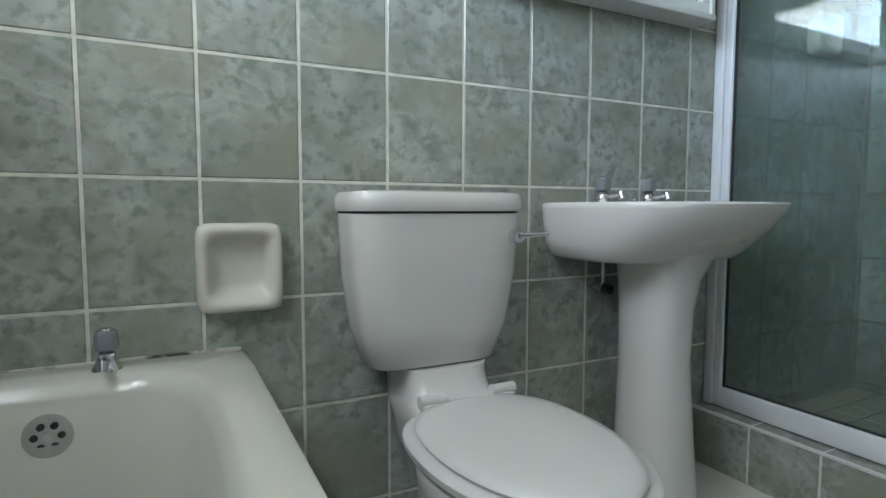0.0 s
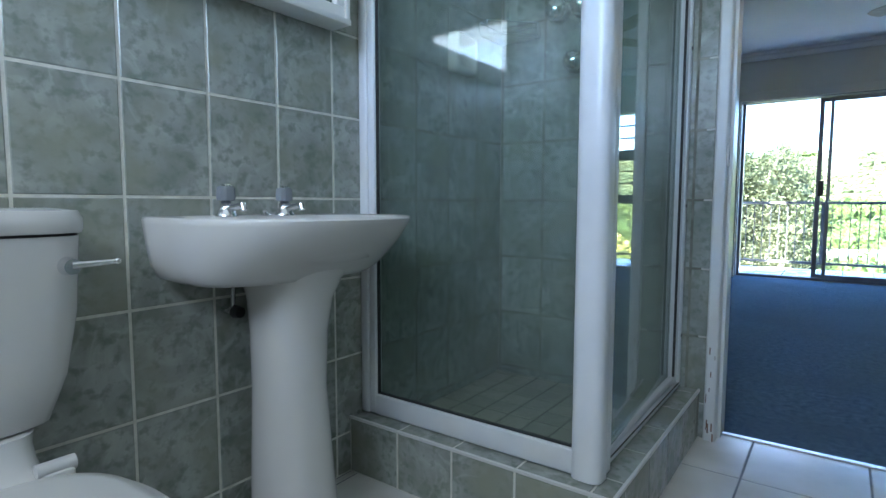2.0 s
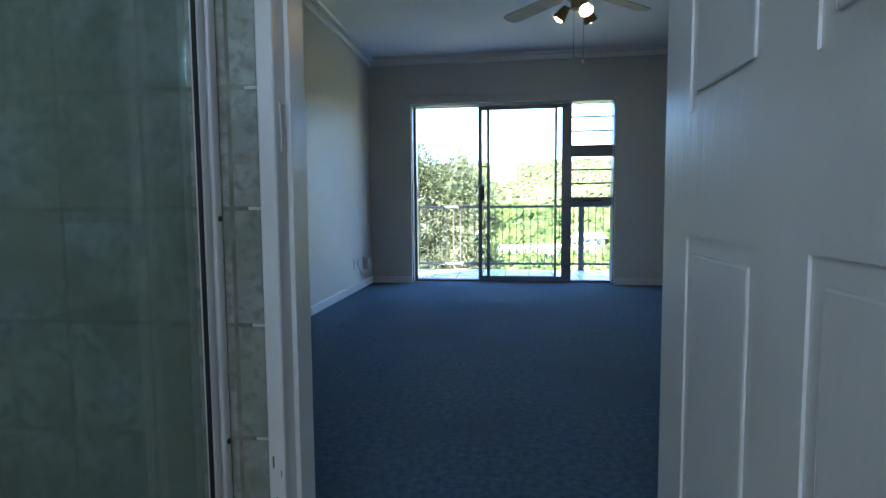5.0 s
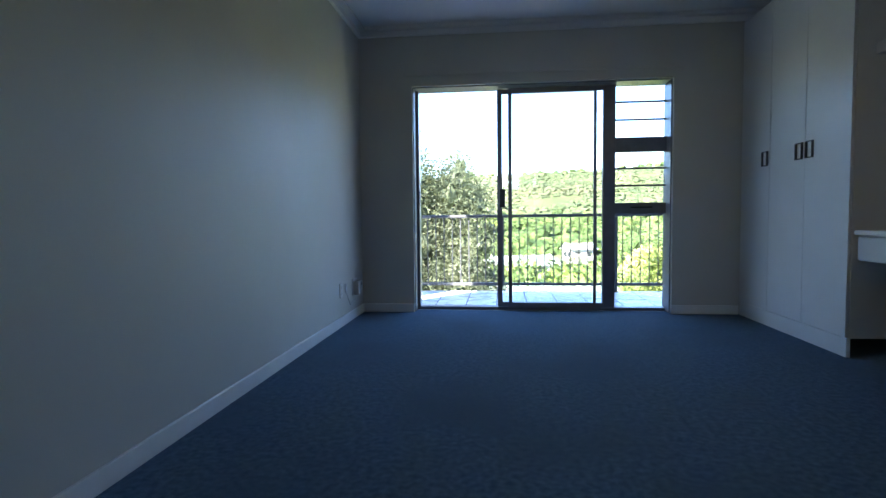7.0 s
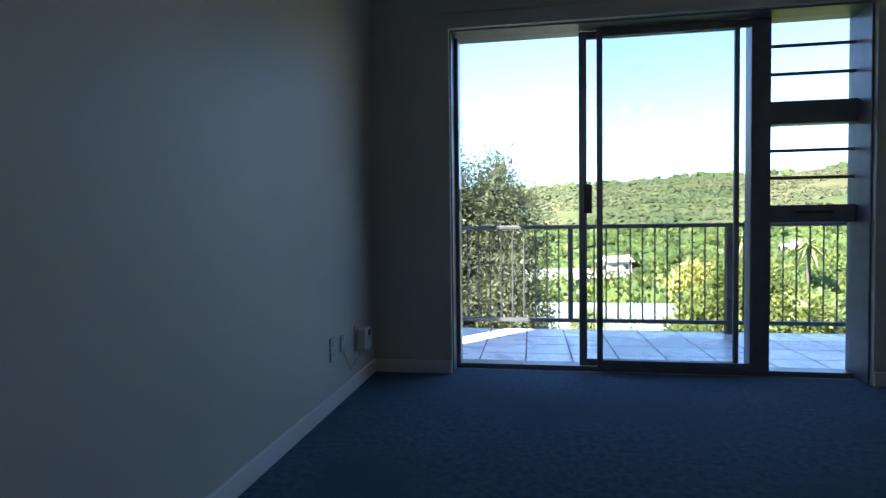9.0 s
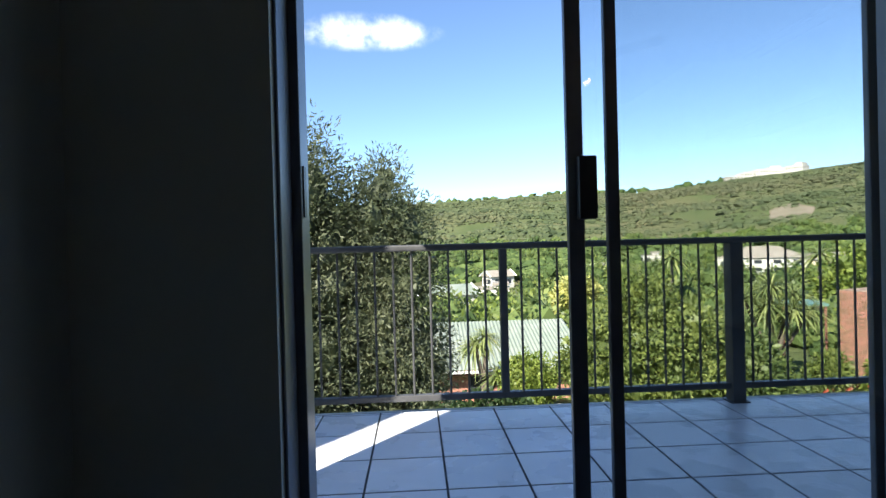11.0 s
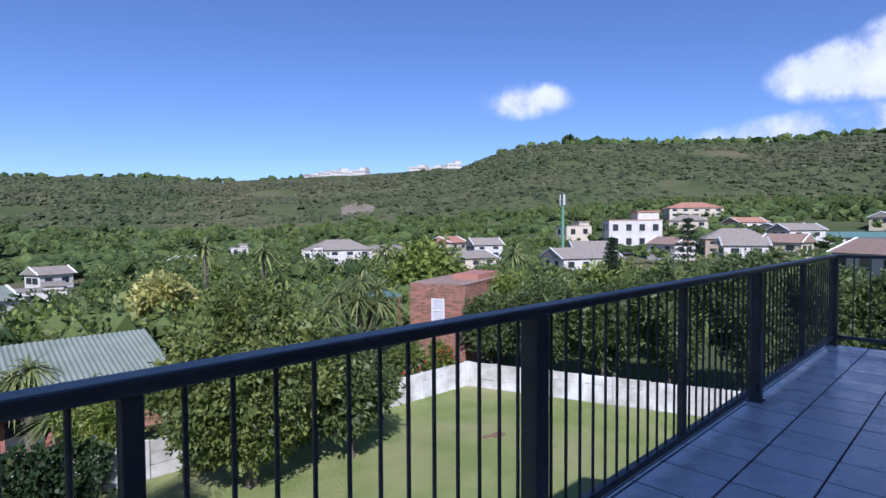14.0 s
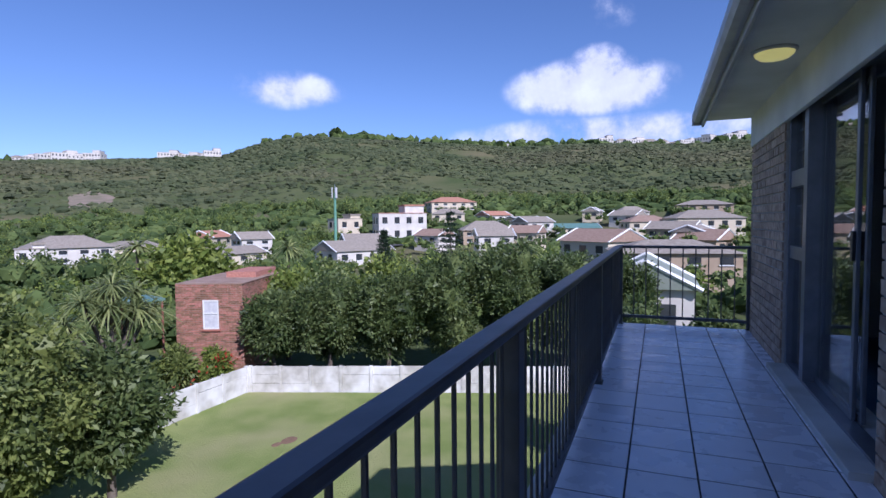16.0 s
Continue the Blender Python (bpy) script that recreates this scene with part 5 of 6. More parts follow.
# round lamp under the soffit
dl = thing("soffit_lamp", "round flush lamp with yellowed glass under the eave", "outdoor lamp", (3.65, 8.30, 2.305))
bm = B()
loft(bm, [oval(0, 0, z, r, r, 28) for z, r in ((0.0, 0.135), (-0.012, 0.135), (-0.02, 0.12))])
part("base", bm, M_FASCIA, dl, "", True)
bm = B()
loft(bm, [oval(0, 0, z, r, r, 28) for z, r in ((-0.02, 0.118), (-0.035, 0.112), (-0.055, 0.085), (-0.063, 0.04))])
part("glass", bm, M_DECKLAMP, dl, "yellowed lamp glass", True)

# ---- garden, neighbourhood and hills ----
LAWN = -5.5
RIDGE = ((-180, 3.0), (-60, 3.4), (-11, 3.9), (0.6, 4.15), (9, 4.4), (14.7, 4.75), (22.8, 4.6), (29.7, 5.05), (39.5, 5.75), (46.5, 6.15), (48.5, 7.0),
         (51, 7.75), (54.7, 8.35), (60, 8.25), (67.6, 7.9), (74.6, 7.4), (80.8, 7.45), (91.5, 6.9), (97, 6.95), (130, 5.5), (180, 3.0))
EAST_FLOOR = ((0, -5.6), (30, -5.6), (60, -6.8), (92, -6.4), (112, -4.6), (132, -2.4), (152, 0.8), (172, 4.0), (215, 8), (260, 11))
NORTH_FLOOR = ((0, -5.6), (30, -5.6), (60, -7.0), (100, -6.9), (130, -5.2), (200, -3.0), (260, 0.0))


def table(rows, v):
    for (a, p), (b, q) in zip(rows, rows[1:]):
        if v <= b:
            return p + (q - p) * max(0.0, (v - a) / (b - a))
    return rows[-1][1]


def ground_z(x, y):
    dx, dy = x, y - 9
    r, az = math.hypot(dx, dy), math.degrees(math.atan2(dx, dy))
    k = min(1.0, max(0.0, (az - 25) / 40))
    low = table(NORTH_FLOOR, min(r, 260)) * (1 - k) + table(EAST_FLOOR, min(r, 260)) * k
    if r > 260:
        top = 1.2 + 620 * math.tan(radians(table(RIDGE, az)))
        f = min(1.0, (r - 260) / 360)
        low = low + (top - low) * (f * 0.55 + 0.45 * f * f * (3 - 2 * f))
        if r > 620:
            low -= (r - 620) * 0.12
        low += 5.0 * noise.noise(Vector((x * 0.012, y * 0.012, 0))) * min(1, (r - 260) / 80) * (1.0 if r < 560 else max(0, (620 - r) / 60))
    return low


def make_ground():
    rs = [0, 6, 12, 20, 28, 36, 45, 55, 70, 85, 100, 115, 130, 145, 160, 180, 200, 225, 260, 290, 320, 350, 380, 410, 440, 470, 500, 530, 560, 585, 605, 620, 640, 700, 900, 1500, 3500]
    n = 240
    vs, fs = [(0, 9, -5.6)], []
    for r in rs[1:]:
        for i in range(n):
            a = 2 * math.pi * i / n
            x, y = r * math.sin(a), 9 + r * math.cos(a)
            vs.append((x, y, ground_z(x, y) if r < 1000 else -60.0))
    for i in range(n):
        fs.append((0, 1 + (i + 1) % n, 1 + i))
    for k in range(len(rs) - 2):
        for i in range(n):
            a, b = 1 + k * n + i, 1 + k * n + (i + 1) % n
            fs.append((a, b, b + n, a + n))
    me = bpy.data.meshes.new("ground")
    me.from_pydata(vs, [], fs)
    me.materials.append(M_GROUND)
    for p in me.polygons:
        p.use_smooth = True
    tagged(new("ground", me), "scrubby valley floor rising to green hillsides", "ground", "", "structure")


make_ground()
bm = B()
lawn_edge = ((-14, -4), (-14, 24.2), (16.35, 24.05), (20.4, 12.6), (23, 2), (10, -4))
vs = [bm.verts.new((x, y, LAWN)) for x, y in lawn_edge]
ws = [bm.verts.new((x, y, LAWN - 0.3)) for x, y in lawn_edge]
bm.faces.new(vs)
for i in range(6):
    bm.faces.new((vs[i], ws[i], ws[(i + 1) % 6], vs[(i + 1) % 6]))
bmesh.ops.recalc_face_normals(bm, faces=bm.faces)
structure("ground_lawn", bm, M_LAWN, "mown garden lawn with dry patches")
bm = B()
for x, y, r in ((13.0, 19.5, 0.30), (12.6, 19.65, 0.18)):
    loft(bm, [oval(x, y, LAWN + 0.002, r, r * 0.7, 18, 2.3), oval(x, y, LAWN + 0.02, r * 0.6, r * 0.4, 18)])
M_SOIL = mat("bare_soil", (0.22, 0.13, 0.08), 0.95, color2=(0.16, 0.10, 0.06), scale=12)
solid("soil_patch", bm, M_SOIL, "bare brown soil patch in the lawn", "soil patch")

# precast garden wall: posts and slabs
gw = thing("garden_wall", "white precast concrete garden wall, stained along the base", "garden wall", (0, 0, 0))


def wall_run(p, q, h, step=1.22):
    p, q = Vector(p), Vector(q)
    d = q - p
    n = max(1, round(d.length / step))
    ang = math.atan2(d.y, d.x)
    for i in range(n + 1):
        c = p + d * i / n
        bm = B()
        box(bm, -0.06, 0.06, -0.07, 0.07, LAWN - 0.1, LAWN + h + 0.02, 0.008)
        bmesh.ops.transform(bm, matrix=Matrix.Translation((c.x, c.y, 0)) @ Matrix.Rotation(ang, 4, "Z"), verts=bm.verts)
        part("post", bm, M_CONCRETE, gw)
        if i < n:
            m = p + d * (i + 0.5) / n
            for k in range(3):
                bm = B()
                box(bm, -d.length / n / 2 + 0.061, d.length / n / 2 - 0.061, -0.025, 0.025, LAWN + k * h / 3 + (0.004 if k else -0.05), LAWN + (k + 1) * h / 3 - 0.004, 0.006)
                bmesh.ops.transform(bm, matrix=Matrix.Translation((m.x, m.y, random.uniform(-0.008, 0.008))) @ Matrix.Rotation(ang + random.uniform(-0.008, 0.008), 4, "Z"), verts=bm.verts)
                part("slab", bm, M_CONCRETE, gw)


random.seed(21)
wall_run((-6.0, 24.3), (16.35, 24.05), 1.03)
wall_run((16.45, 23.95), (21.3, 10.4), 1.03)


def leaves(name, material, parent, blobs, n, size, seed, aspect=0.5, shell=0.55, droop=0.3, label=""):
    """A crown of single leaves: each a small folded blade, spread through ellipsoid clumps, thinner at the rim."""
    rng = np.random.default_rng(seed)
    w = np.array([b[3] * b[4] * b[5] for b in blobs]) ** 0.67
    pick = rng.choice(len(blobs), n, p=w / w.sum())
    bl = np.array(blobs)[pick]
    d = rng.normal(size=(n, 3))
    d /= np.linalg.norm(d, axis=1)[:, None]
    rad = shell + (1.08 - shell) * rng.random(n) ** 0.7
    rad *= 1 + 0.16 * np.sin(d[:, 0] * 7 + pick) * np.sin(d[:, 1] * 6 + 2 * pick) + 0.12 * np.sin(d[:, 2] * 11 + pick * 3)
    c = bl[:, :3] + d * bl[:, 3:6] * rad[:, None]
    out = d + rng.normal(size=(n, 3)) * 0.7 + np.array((0, 0, 0.25 - droop))
    out /= np.linalg.norm(out, axis=1)[:, None]
    side = np.cross(out, rng.normal(size=(n, 3)))
    side /= np.linalg.norm(side, axis=1)[:, None] + 1e-9
    ln = size * (0.6 + 0.8 * rng.random(n))[:, None]
    a = c
    m = c + out * ln * 0.5
    e = c + out * ln
    s = side * ln * aspect * 0.5
    v = np.stack((a, m + s, e, m - s), 1).reshape(-1, 3)
    f = np.arange(4 * n).reshape(n, 4)
    me = bpy.data.meshes.new(name)
    me.from_pydata(v.tolist(), [], f.tolist())
    me.materials.append(material)
    ob = new(name, me)
    ob.parent = parent
    if label:
        tagged(ob, label)
    return ob


def trunk(parent, x, y, z0, tips, r, material=None, lean=(0, 0), fork=0.35):
    """A tapered trunk with limbs that reach towards the crown's clumps."""
    top = max(t[2] for t in tips)
    base = Vector((x, y, z0))
    split = Vector((x + lean[0], y + lean[1], z0 + (top - z0) * fork))
    bm = B()
    rod(bm, base - Vector((0, 0, 0.3)), base + (split - base) * 0.5, r * 1.25, r, seg=10)
    rod(bm, base + (split - base) * 0.48, split, r, r * 0.8, seg=10)
    part("trunk", bm, material or M_BARK, parent, "", True)
    for t in tips:
        t = Vector(t[:3])
        mid = split + (t - split) * 0.5 + Vector((random.uniform(-1, 1), random.uniform(-1, 1), 0.2)) * r * 1.5
        bm = B()
        rod(bm, split - (mid - split) * 0.05, mid, r * 0.6, r * 0.38, seg=8)
        rod(bm, mid, t, r * 0.38, r * 0.12, seg=7)
        part("limb", bm, material or M_BARK, parent, "", True)


def clumps(x, y, z0, z1, rx, ry, n, seed, size=0.45):
    """Ellipsoid clumps that fill a crown of that outline."""
    rng = random.Random(seed)
    out = []
    zc, hz = (z0 + z1) / 2, (z1 - z0) / 2
    for i in range(n):
        while True:
            a, b, c = rng.uniform(-1, 1), rng.uniform(-1, 1), rng.uniform(-1, 1)
            if a * a + b * b + c * c < 1:
                break
        k = size * rng.uniform(0.75, 1.25)
        out.append((x + a * rx * (1 - k * 0.8), y + b * ry * (1 - k * 0.8), zc + c * hz * (1 - k * 0.8), rx * k, ry * k, min(hz * k * 0.9, 1.25 * rx * k)))
    return out


def inner_foliage(parent, material, cl, seed, k):
    """The shaded leaf mass inside a crown, under its outer leaves."""
    rng = np.random.default_rng(seed)
    V, F, n = [], [], 0
    for x, y, z, rx, ry, rz in cl:
        v = IV * (1 + 0.22 * rng.normal(size=(len(IV), 1))) * np.array((rx, ry, rz)) * k + np.array((x, y, z))
        V.append(v)
        F.append(IF + n)
        n += len(IV)
    me = bpy.data.meshes.new("inner_foliage")
    me.from_pydata(np.concatenate(V).tolist(), [], np.concatenate(F).tolist())
    me.materials.append(material)
    ob = new("inner_foliage", me)
    ob.parent = parent


def ico(level=1):
    bm = B()
    bmesh.ops.create_icosphere(bm, subdivisions=level, radius=1.0)
    v = np.array([p.co[:] for p in bm.verts])
    f = np.array([[p.index for p in q.verts] for q in bm.faces])
    bm.free()
    return v, f


IV, IF = ico(2)
SV, SF = ico(1)


def tree(name, label, category, x, y, z0, crown, n_clumps, n_leaves, leaf, material, seed, r=0.12, aspect=0.5, size=0.45, shell=0.5, group="", droop=0.3, core=0.62):
    """crown: bottom, top, radius in x and in y."""
    t = thing(name, label, category, (0, 0, 0), group=group)
    cb, ct, rx, ry = crown
    cl = clumps(x, y, cb, ct, rx, ry, n_clumps, seed, size)
    random.seed(seed)
    tips = sorted(cl, key=lambda c: -c[2])[: min(6, len(cl))]
    trunk(t, x, y, z0, tips, r)
    leaves("crown", material, t, cl, n_leaves, leaf, seed, aspect, shell, droop)
    if core:
        inner_foliage(t, material, cl, seed, core)
    return t


tree("olive_tree", "tall grey-green olive tree close to the balcony", "tree", -3.7, 15.2, LAWN, (-4.9, 4.75, 2.4, 2.2), 110, 140000, 0.085, M_OLIVE, 3, 0.16, 0.27, 0.34, 0.5, core=0.36)
tree("olive_tree", "lower grey-green olive tree beside the tall one", "tree", -1.45, 15.7, LAWN, (-4.9, 3.75, 1.4, 1.3), 80, 80000, 0.085, M_OLIVE, 5, 0.10, 0.27, 0.36, 0.5, core=0.36)
tree("garden_tree", "large dense dark green garden tree, foliage to the ground", "tree", 5.75, 21.8, LAWN, (-4.95, 0.05, 2.45, 2.1), 90, 72000, 0.135, M_BUSH, 7, 0.14, 0.5, 0.27, 0.5)
tree("garden_tree", "looser grey-green tree beside the dense one", "tree", 8.6, 21.4, LAWN, (-4.9, -1.3, 1.5, 1.5), 20, 11000, 0.20, M_HEDGE, 8, 0.10, 0.4, 0.36, 0.4)
tree("shrub", "rounded bright green shrub by the garden wall", "shrub", 3.35, 24.9 + 0.9, LAWN, (-5.6, -2.45, 1.25, 1.0), 14, 9000, 0.14, M_LIME, 9, 0.06, 0.5, 0.45, 0.5)
tree("yellow_tree", "small tree with bright yellow foliage", "tree", 11.1, 46.5, -6.3, (-5.0, -0.9, 2.3, 2.2), 14, 4200, 0.38, M_YELLOW, 10, 0.12, 0.5, 0.42, 0.4)
tree("frangipani_tree", "round light green tree with large leaves", "tree", 30.6, 41.5, -6.3, (-5.4, 0.7, 4.0, 3.2), 22, 5200, 0.55, M_LIME, 12, 0.18, 0.45, 0.4, 0.4)
hedge_rows = ((18.3, 24.3, -1.5, 1.5), (19.1, 22.0, -0.9, 1.6), (19.9, 19.6, -0.5, 1.7), (20.7, 17.2, 0.35, 1.7), (21.5, 14.9, 0.8, 1.7), (22.3, 12.6, 0.7, 1.6), (23.0, 10.4, 0.2, 1.5))
for i, (x, y, top, rad) in enumerate(hedge_rows):
    tree("hedge_tree", "dense dark green tree in row behind garden wall", "tree", x, y, LAWN, (-4.85, top, rad, rad), 26, 17000, 0.17, M_HEDGE, 30 + i, 0.10, 0.42, 0.38, 0.5, "trees behind the garden wall")
for i, (x, y, top) in enumerate(((21.5, 26.0, -1.0), (24.6, 22.5, -0.6), (26.5, 19.5, -0.5))):
    tree("tree", "bright green tree beyond the dark hedge row", "tree", x, y, LAWN, (-4.5, top, 1.7, 1.7), 16, 4500, 0.26, M_LIME, 50 + i, 0.12, 0.5, 0.42, 0.4)
for i, (x, y, top, rad, mt) in enumerate(((12.2, 26.0, -3.4, 1.1, M_LIME), (14.2, 25.6, -3.3, 1.0, M_BUSH), (10.3, 25.6, -3.5, 1.0, M_HEDGE), (15.9, 25.4, -3.6, 0.8, M_LIME))):
    tree("shrub", "leafy flowering shrub behind the garden wall", "shrub", x, y, LAWN, (-5.4, top, rad, rad), 10, 4200, 0.19, mt, 60 + i, 0.05, 0.35, 0.45, 0.45)
    t = thing("flower_cluster", "scattered red flowers among the shrub leaves", "flowers", (0, 0, 0), kind="stuff")
    leaves("flowers", M_FLOWER, t, clumps(x, y - 0.5, -5.0, top - 0.2, rad, rad * 0.6, 5, 70 + i), 45, 0.15, 80 + i, 0.6, 0.8)
for i, (x, y, top, rad) in enumerate(((13.6, 9.5, -0.45, 1.1), (13.5, 7.9, -0.35, 1.0), (13.2, 6.6, -0.6, 0.9))):
    tree("tree", "small-leaved dark tree beyond the balcony's end", "tree", x, y, LAWN, (-4.8, top, rad, rad), 14, 6000, 0.15, M_HEDGE, 90 + i, 0.08, 0.45, 0.4, 0.45)

# ivy over the western stretch of the garden wall
ivy = thing("ivy_hedge", "dark ivy hanging thickly over the garden wall", "ivy", (0, 0, 0))
leaves("ivy_leaves", M_IVY, ivy, [(-4.5 + i * 0.55, 24.15 + 0.08 * math.sin(i * 2.1), -4.75 + 0.12 * math.sin(i * 1.3), 0.42, 0.32, 0.72) for i in range(14)], 9000, 0.15, 15, 0.8, 0.7, 0.9)
wild = thing("shrub_border", "low mixed shrubs and dry plants along the wall", "shrubs", (0, 0, 0), kind="stuff")
leaves("border_leaves", M_BUSH, wild, [(5.0 + i * 0.5, 23.7 + 0.2 * math.sin(i * 1.7), -5.35, 0.35, 0.3, 0.28) for i in range(13)], 3000, 0.17, 16, 0.4, 0.4, 0.1)


def rosette(parent, c, length, n, seed, material, up=0.3, width=0.07, name="rosette"):
    """Stiff blades from one point, drooping at their tips."""
    rng = np.random.default_rng(seed)
    vs, fs = [], []
    for i in range(n):
        a = rng.random() * 2 * math.pi
        el = up + rng.normal() * 0.45
        d = np.array((math.cos(a) * math.cos(el), math.sin(a) * math.cos(el), math.sin(el)))
        s = np.array((-math.sin(a), math.cos(a), 0)) * width / 2
        ln = length * rng.uniform(0.75, 1.1)
        p = np.array(c, float)
        k = len(vs)
        for j, (f, w) in enumerate(((0, 0.6), (0.35, 1.0), (0.7, 0.8), (1.0, 0.08))):
            q = p + d * ln * f + np.array((0, 0, -0.45 * ln * f * f))
            vs += [tuple(q - s * w), tuple(q + s * w)]
            if j:
                b = k + 2 * j
                fs.append((b - 2, b - 1, b + 1, b))
    me = bpy.data.meshes.new(name)
    me.from_pydata(vs, [], fs)
    me.materials.append(material)
    ob = new(name, me)
    ob.parent = parent
    return ob


def yucca(name, label, x, y, z0, heads, length, seed, r=0.09, n=90, width=0.07, cat="yucca"):
    t = thing(name, label, cat, (0, 0, 0))
    random.seed(seed)
    for i, (dx, dy, z) in enumerate(heads):
        bm = B()
        mid = (x + dx * 0.25, y + dy * 0.25, z0 + (z - z0) * 0.5)
        rod(bm, (x, y, z0 - 0.3), mid, r * 1.3, r, seg=9)
        rod(bm, mid, (x + dx, y + dy, z), r, r * 0.7, seg=9)
        part("stem", bm, M_BARK, t, "", True)
        rosette(t, (x + dx, y + dy, z), length, n, seed * 10 + i, M_YUCCA, 0.25, width)
    return t


yucca("yucca_tree", "branched yucca with spiky leaf rosettes near green roof", 1.75, 26.4, LAWN, ((0.0, 0.0, -2.5), (0.45, -0.2, -3.9), (-0.35, 0.1, -2.75)), 0.95, 2)
yucca("yucca_tree", "wide branching yucca tree with many spiky heads", 13.7, 27.9, LAWN, ((0, 0, -1.1), (1.1, 0.2, -1.5), (-1.1, 0.1, -1.6), (0.5, -0.6, -2.0), (-0.5, -0.5, -1.8), (1.6, 0.0, -2.2), (-1.6, 0.3, -2.3), (0.2, 0.8, -1.3)), 1.25, 3, n=90)
for i, (x, y, z) in enumerate(((31, 47.8, -0.6), (47.1, 45.5, -1.5), (43.2, 19.4, -1.0), (40.5, 21.5, -1.6), (24, 58, -0.8), (20, 62, -0.4))):
    yucca("palm_tree", "palm tree with drooping fronds", x, y, ground_z(x, y), ((0, 0, z),), 2.2, 20 + i, 0.16, 60, 0.28, "palm tree")


def norfolk_pine(x, y, z0, top, w, seed):
    t = thing("norfolk_pine", "dark tiered Norfolk Island pine", "pine tree", (0, 0, 0))
    bm = B()
    rod(bm, (x, y, z0), (x, y, top), 0.16, 0.03, seg=8)
    part("trunk", bm, M_BARK, t, "", True)
    rng = random.Random(seed)
    tiers = 11
    blobs = []
    for k in range(tiers):
        f = k / tiers
        z = z0 + (top - z0) * (0.12 + 0.86 * f)
        rad = w * (1 - f) ** 0.85 + 0.1
        for j in range(7):
            a = j * 2 * math.pi / 7 + k * 0.4
            for s in (0.35, 0.7, 1.0):
                blobs.append((x + math.cos(a) * rad * s, y + math.sin(a) * rad * s, z + 0.12 * s, 0.24, 0.24, 0.11))
    leaves("foliage", M_PINE, t, blobs, 5200, 0.26, seed, 0.35, 0.2, 0.2)


norfolk_pine(69.6, 35.6, -6.6, 3.0, 2.4, 1)
norfolk_pine(61.4, 41.6, -6.6, 0.4, 1.4, 2)

# mobile mast
mast = thing("cell_mast", "slim green mobile phone mast with panel antennas", "mast", (79.3, 60.3, 0))
bm = B()
rod(bm, (0, 0, -8), (0, 0, 6.0), 0.30, 0.2, seg=12)
part("pole", bm, M_MAST, mast, "", True)
for i in range(3):
    a = i * 2.094 + 0.5
    bm = B()
    box(bm, -0.16, 0.16, -0.08, 0.08, 5.2, 7.0, 0.02)
    bmesh.ops.transform(bm, matrix=Matrix.Rotation(a, 4, "Z") @ Matrix.Translation((0, 0.45, 0)), verts=bm.verts)
    part("antenna", bm, M_FASCIA, mast)
bm = B()
rod(bm, (0, 0, 5.9), (0, 0, 7.5), 0.05, seg=8)
part("spike", bm, M_STEEL, mast)

# brick outbuilding at the corner of the neighbour's plot
UX, VX = Vector((0.357, -0.934, 0)), Vector((0.934, 0.357, 0))
ob0 = Vector((16.9, 28.3, 0))
shed = thing("brick_outbuilding", "flat-roofed red brick outbuilding with one white window", "building", (ob0.x, ob0.y, 0), math.degrees(math.atan2(UX.y, UX.x)))
SW, SD, ST = 2.9, 5.0, -1.44
bm = B()
box(bm, 0.02, SW - 0.02, 0.02, SD, -5.7, ST - 0.02)
part("wall_core", bm, M_MORTAR, shed)
bm = B()
box(bm, 0.0, SW + 0.03, 0.0, SD + 0.03, ST, ST + 0.045, 0.01)
part("roof_slab", bm, M_RBROWN, shed)
bm = B()
box(bm, 1.2, 2.6, 2.5, 5.5, ST + 0.045, ST + 0.30)
part("parapet", bm, M_REDBRICKS, shed)
random.seed(5)
bm = B()
z, k = ST - 0.075, 0
WA, WB, WC, WD = 1.18, 1.86, -3.38, -2.12
while z > -5.6:
    x = -0.12 if k % 2 else 0.0
    while x < SW:
        a, b = max(x, 0), min(x + 0.236, SW)
        cut = a < WB and b > WA and WC < z + 0.04 < WD
        for p, q in ((a, min(b, WA)), (max(a, WB), b)) if cut else ((a, b),):
            if q - p > 0.03:
                box(bm, p + 0.005, q - 0.005, 0.0, 0.02, z, z + 0.068)
        x += 0.24
    y = -0.12 if k % 2 else 0.0
    while y < SD:
        a, b = max(y, 0.021), min(y + 0.236, SD)
        if b - a > 0.04:
            box(bm, SW - 0.02, SW, a + 0.005, b - 0.005, z, z + 0.068)
        y += 0.24
    z -= 0.08
    k += 1
bricks = part("bricks", bm, M_REDBRICKS, shed)
bricks["kind"] = "stuff"
bm = B()
for a, b, c, d in ((WA, WB, WC, WC + 0.06), (WA, WB, WD - 0.06, WD), (WA, WA + 0.05, WC + 0.06, WD - 0.06), (WB - 0.05, WB, WC + 0.06, WD - 0.06), (WA + 0.05, WB - 0.05, -2.72, -2.68)):
    box(bm, a, b, -0.02, 0.018, c, d)
sw = part("window", bm, M_TRIM, shed, "white sash window")
bm = B()
box(bm, WA + 0.05, WB - 0.05, 0.004, 0.012, WC + 0.06, WD - 0.06)
part("pane", bm, mat("curtained_glass", (0.62, 0.62, 0.62), 0.15, color2=(0.5, 0.5, 0.52), scale=6), sw)
bm = B()
box(bm, WA - 0.06, WB + 0.06, -0.06, 0.02, WC - 0.09, WC - 0.002, 0.01)
part("sill", bm, M_REDBRICK, sw)
carport = thing("garden_shelter", "dark open shelter beside the brick outbuilding", "shelter", (15.9, 29.6, 0), -20)
bm = B()
box(bm, -0.6, 1.2, -0.3, 1.6, -2.15, -2.05)
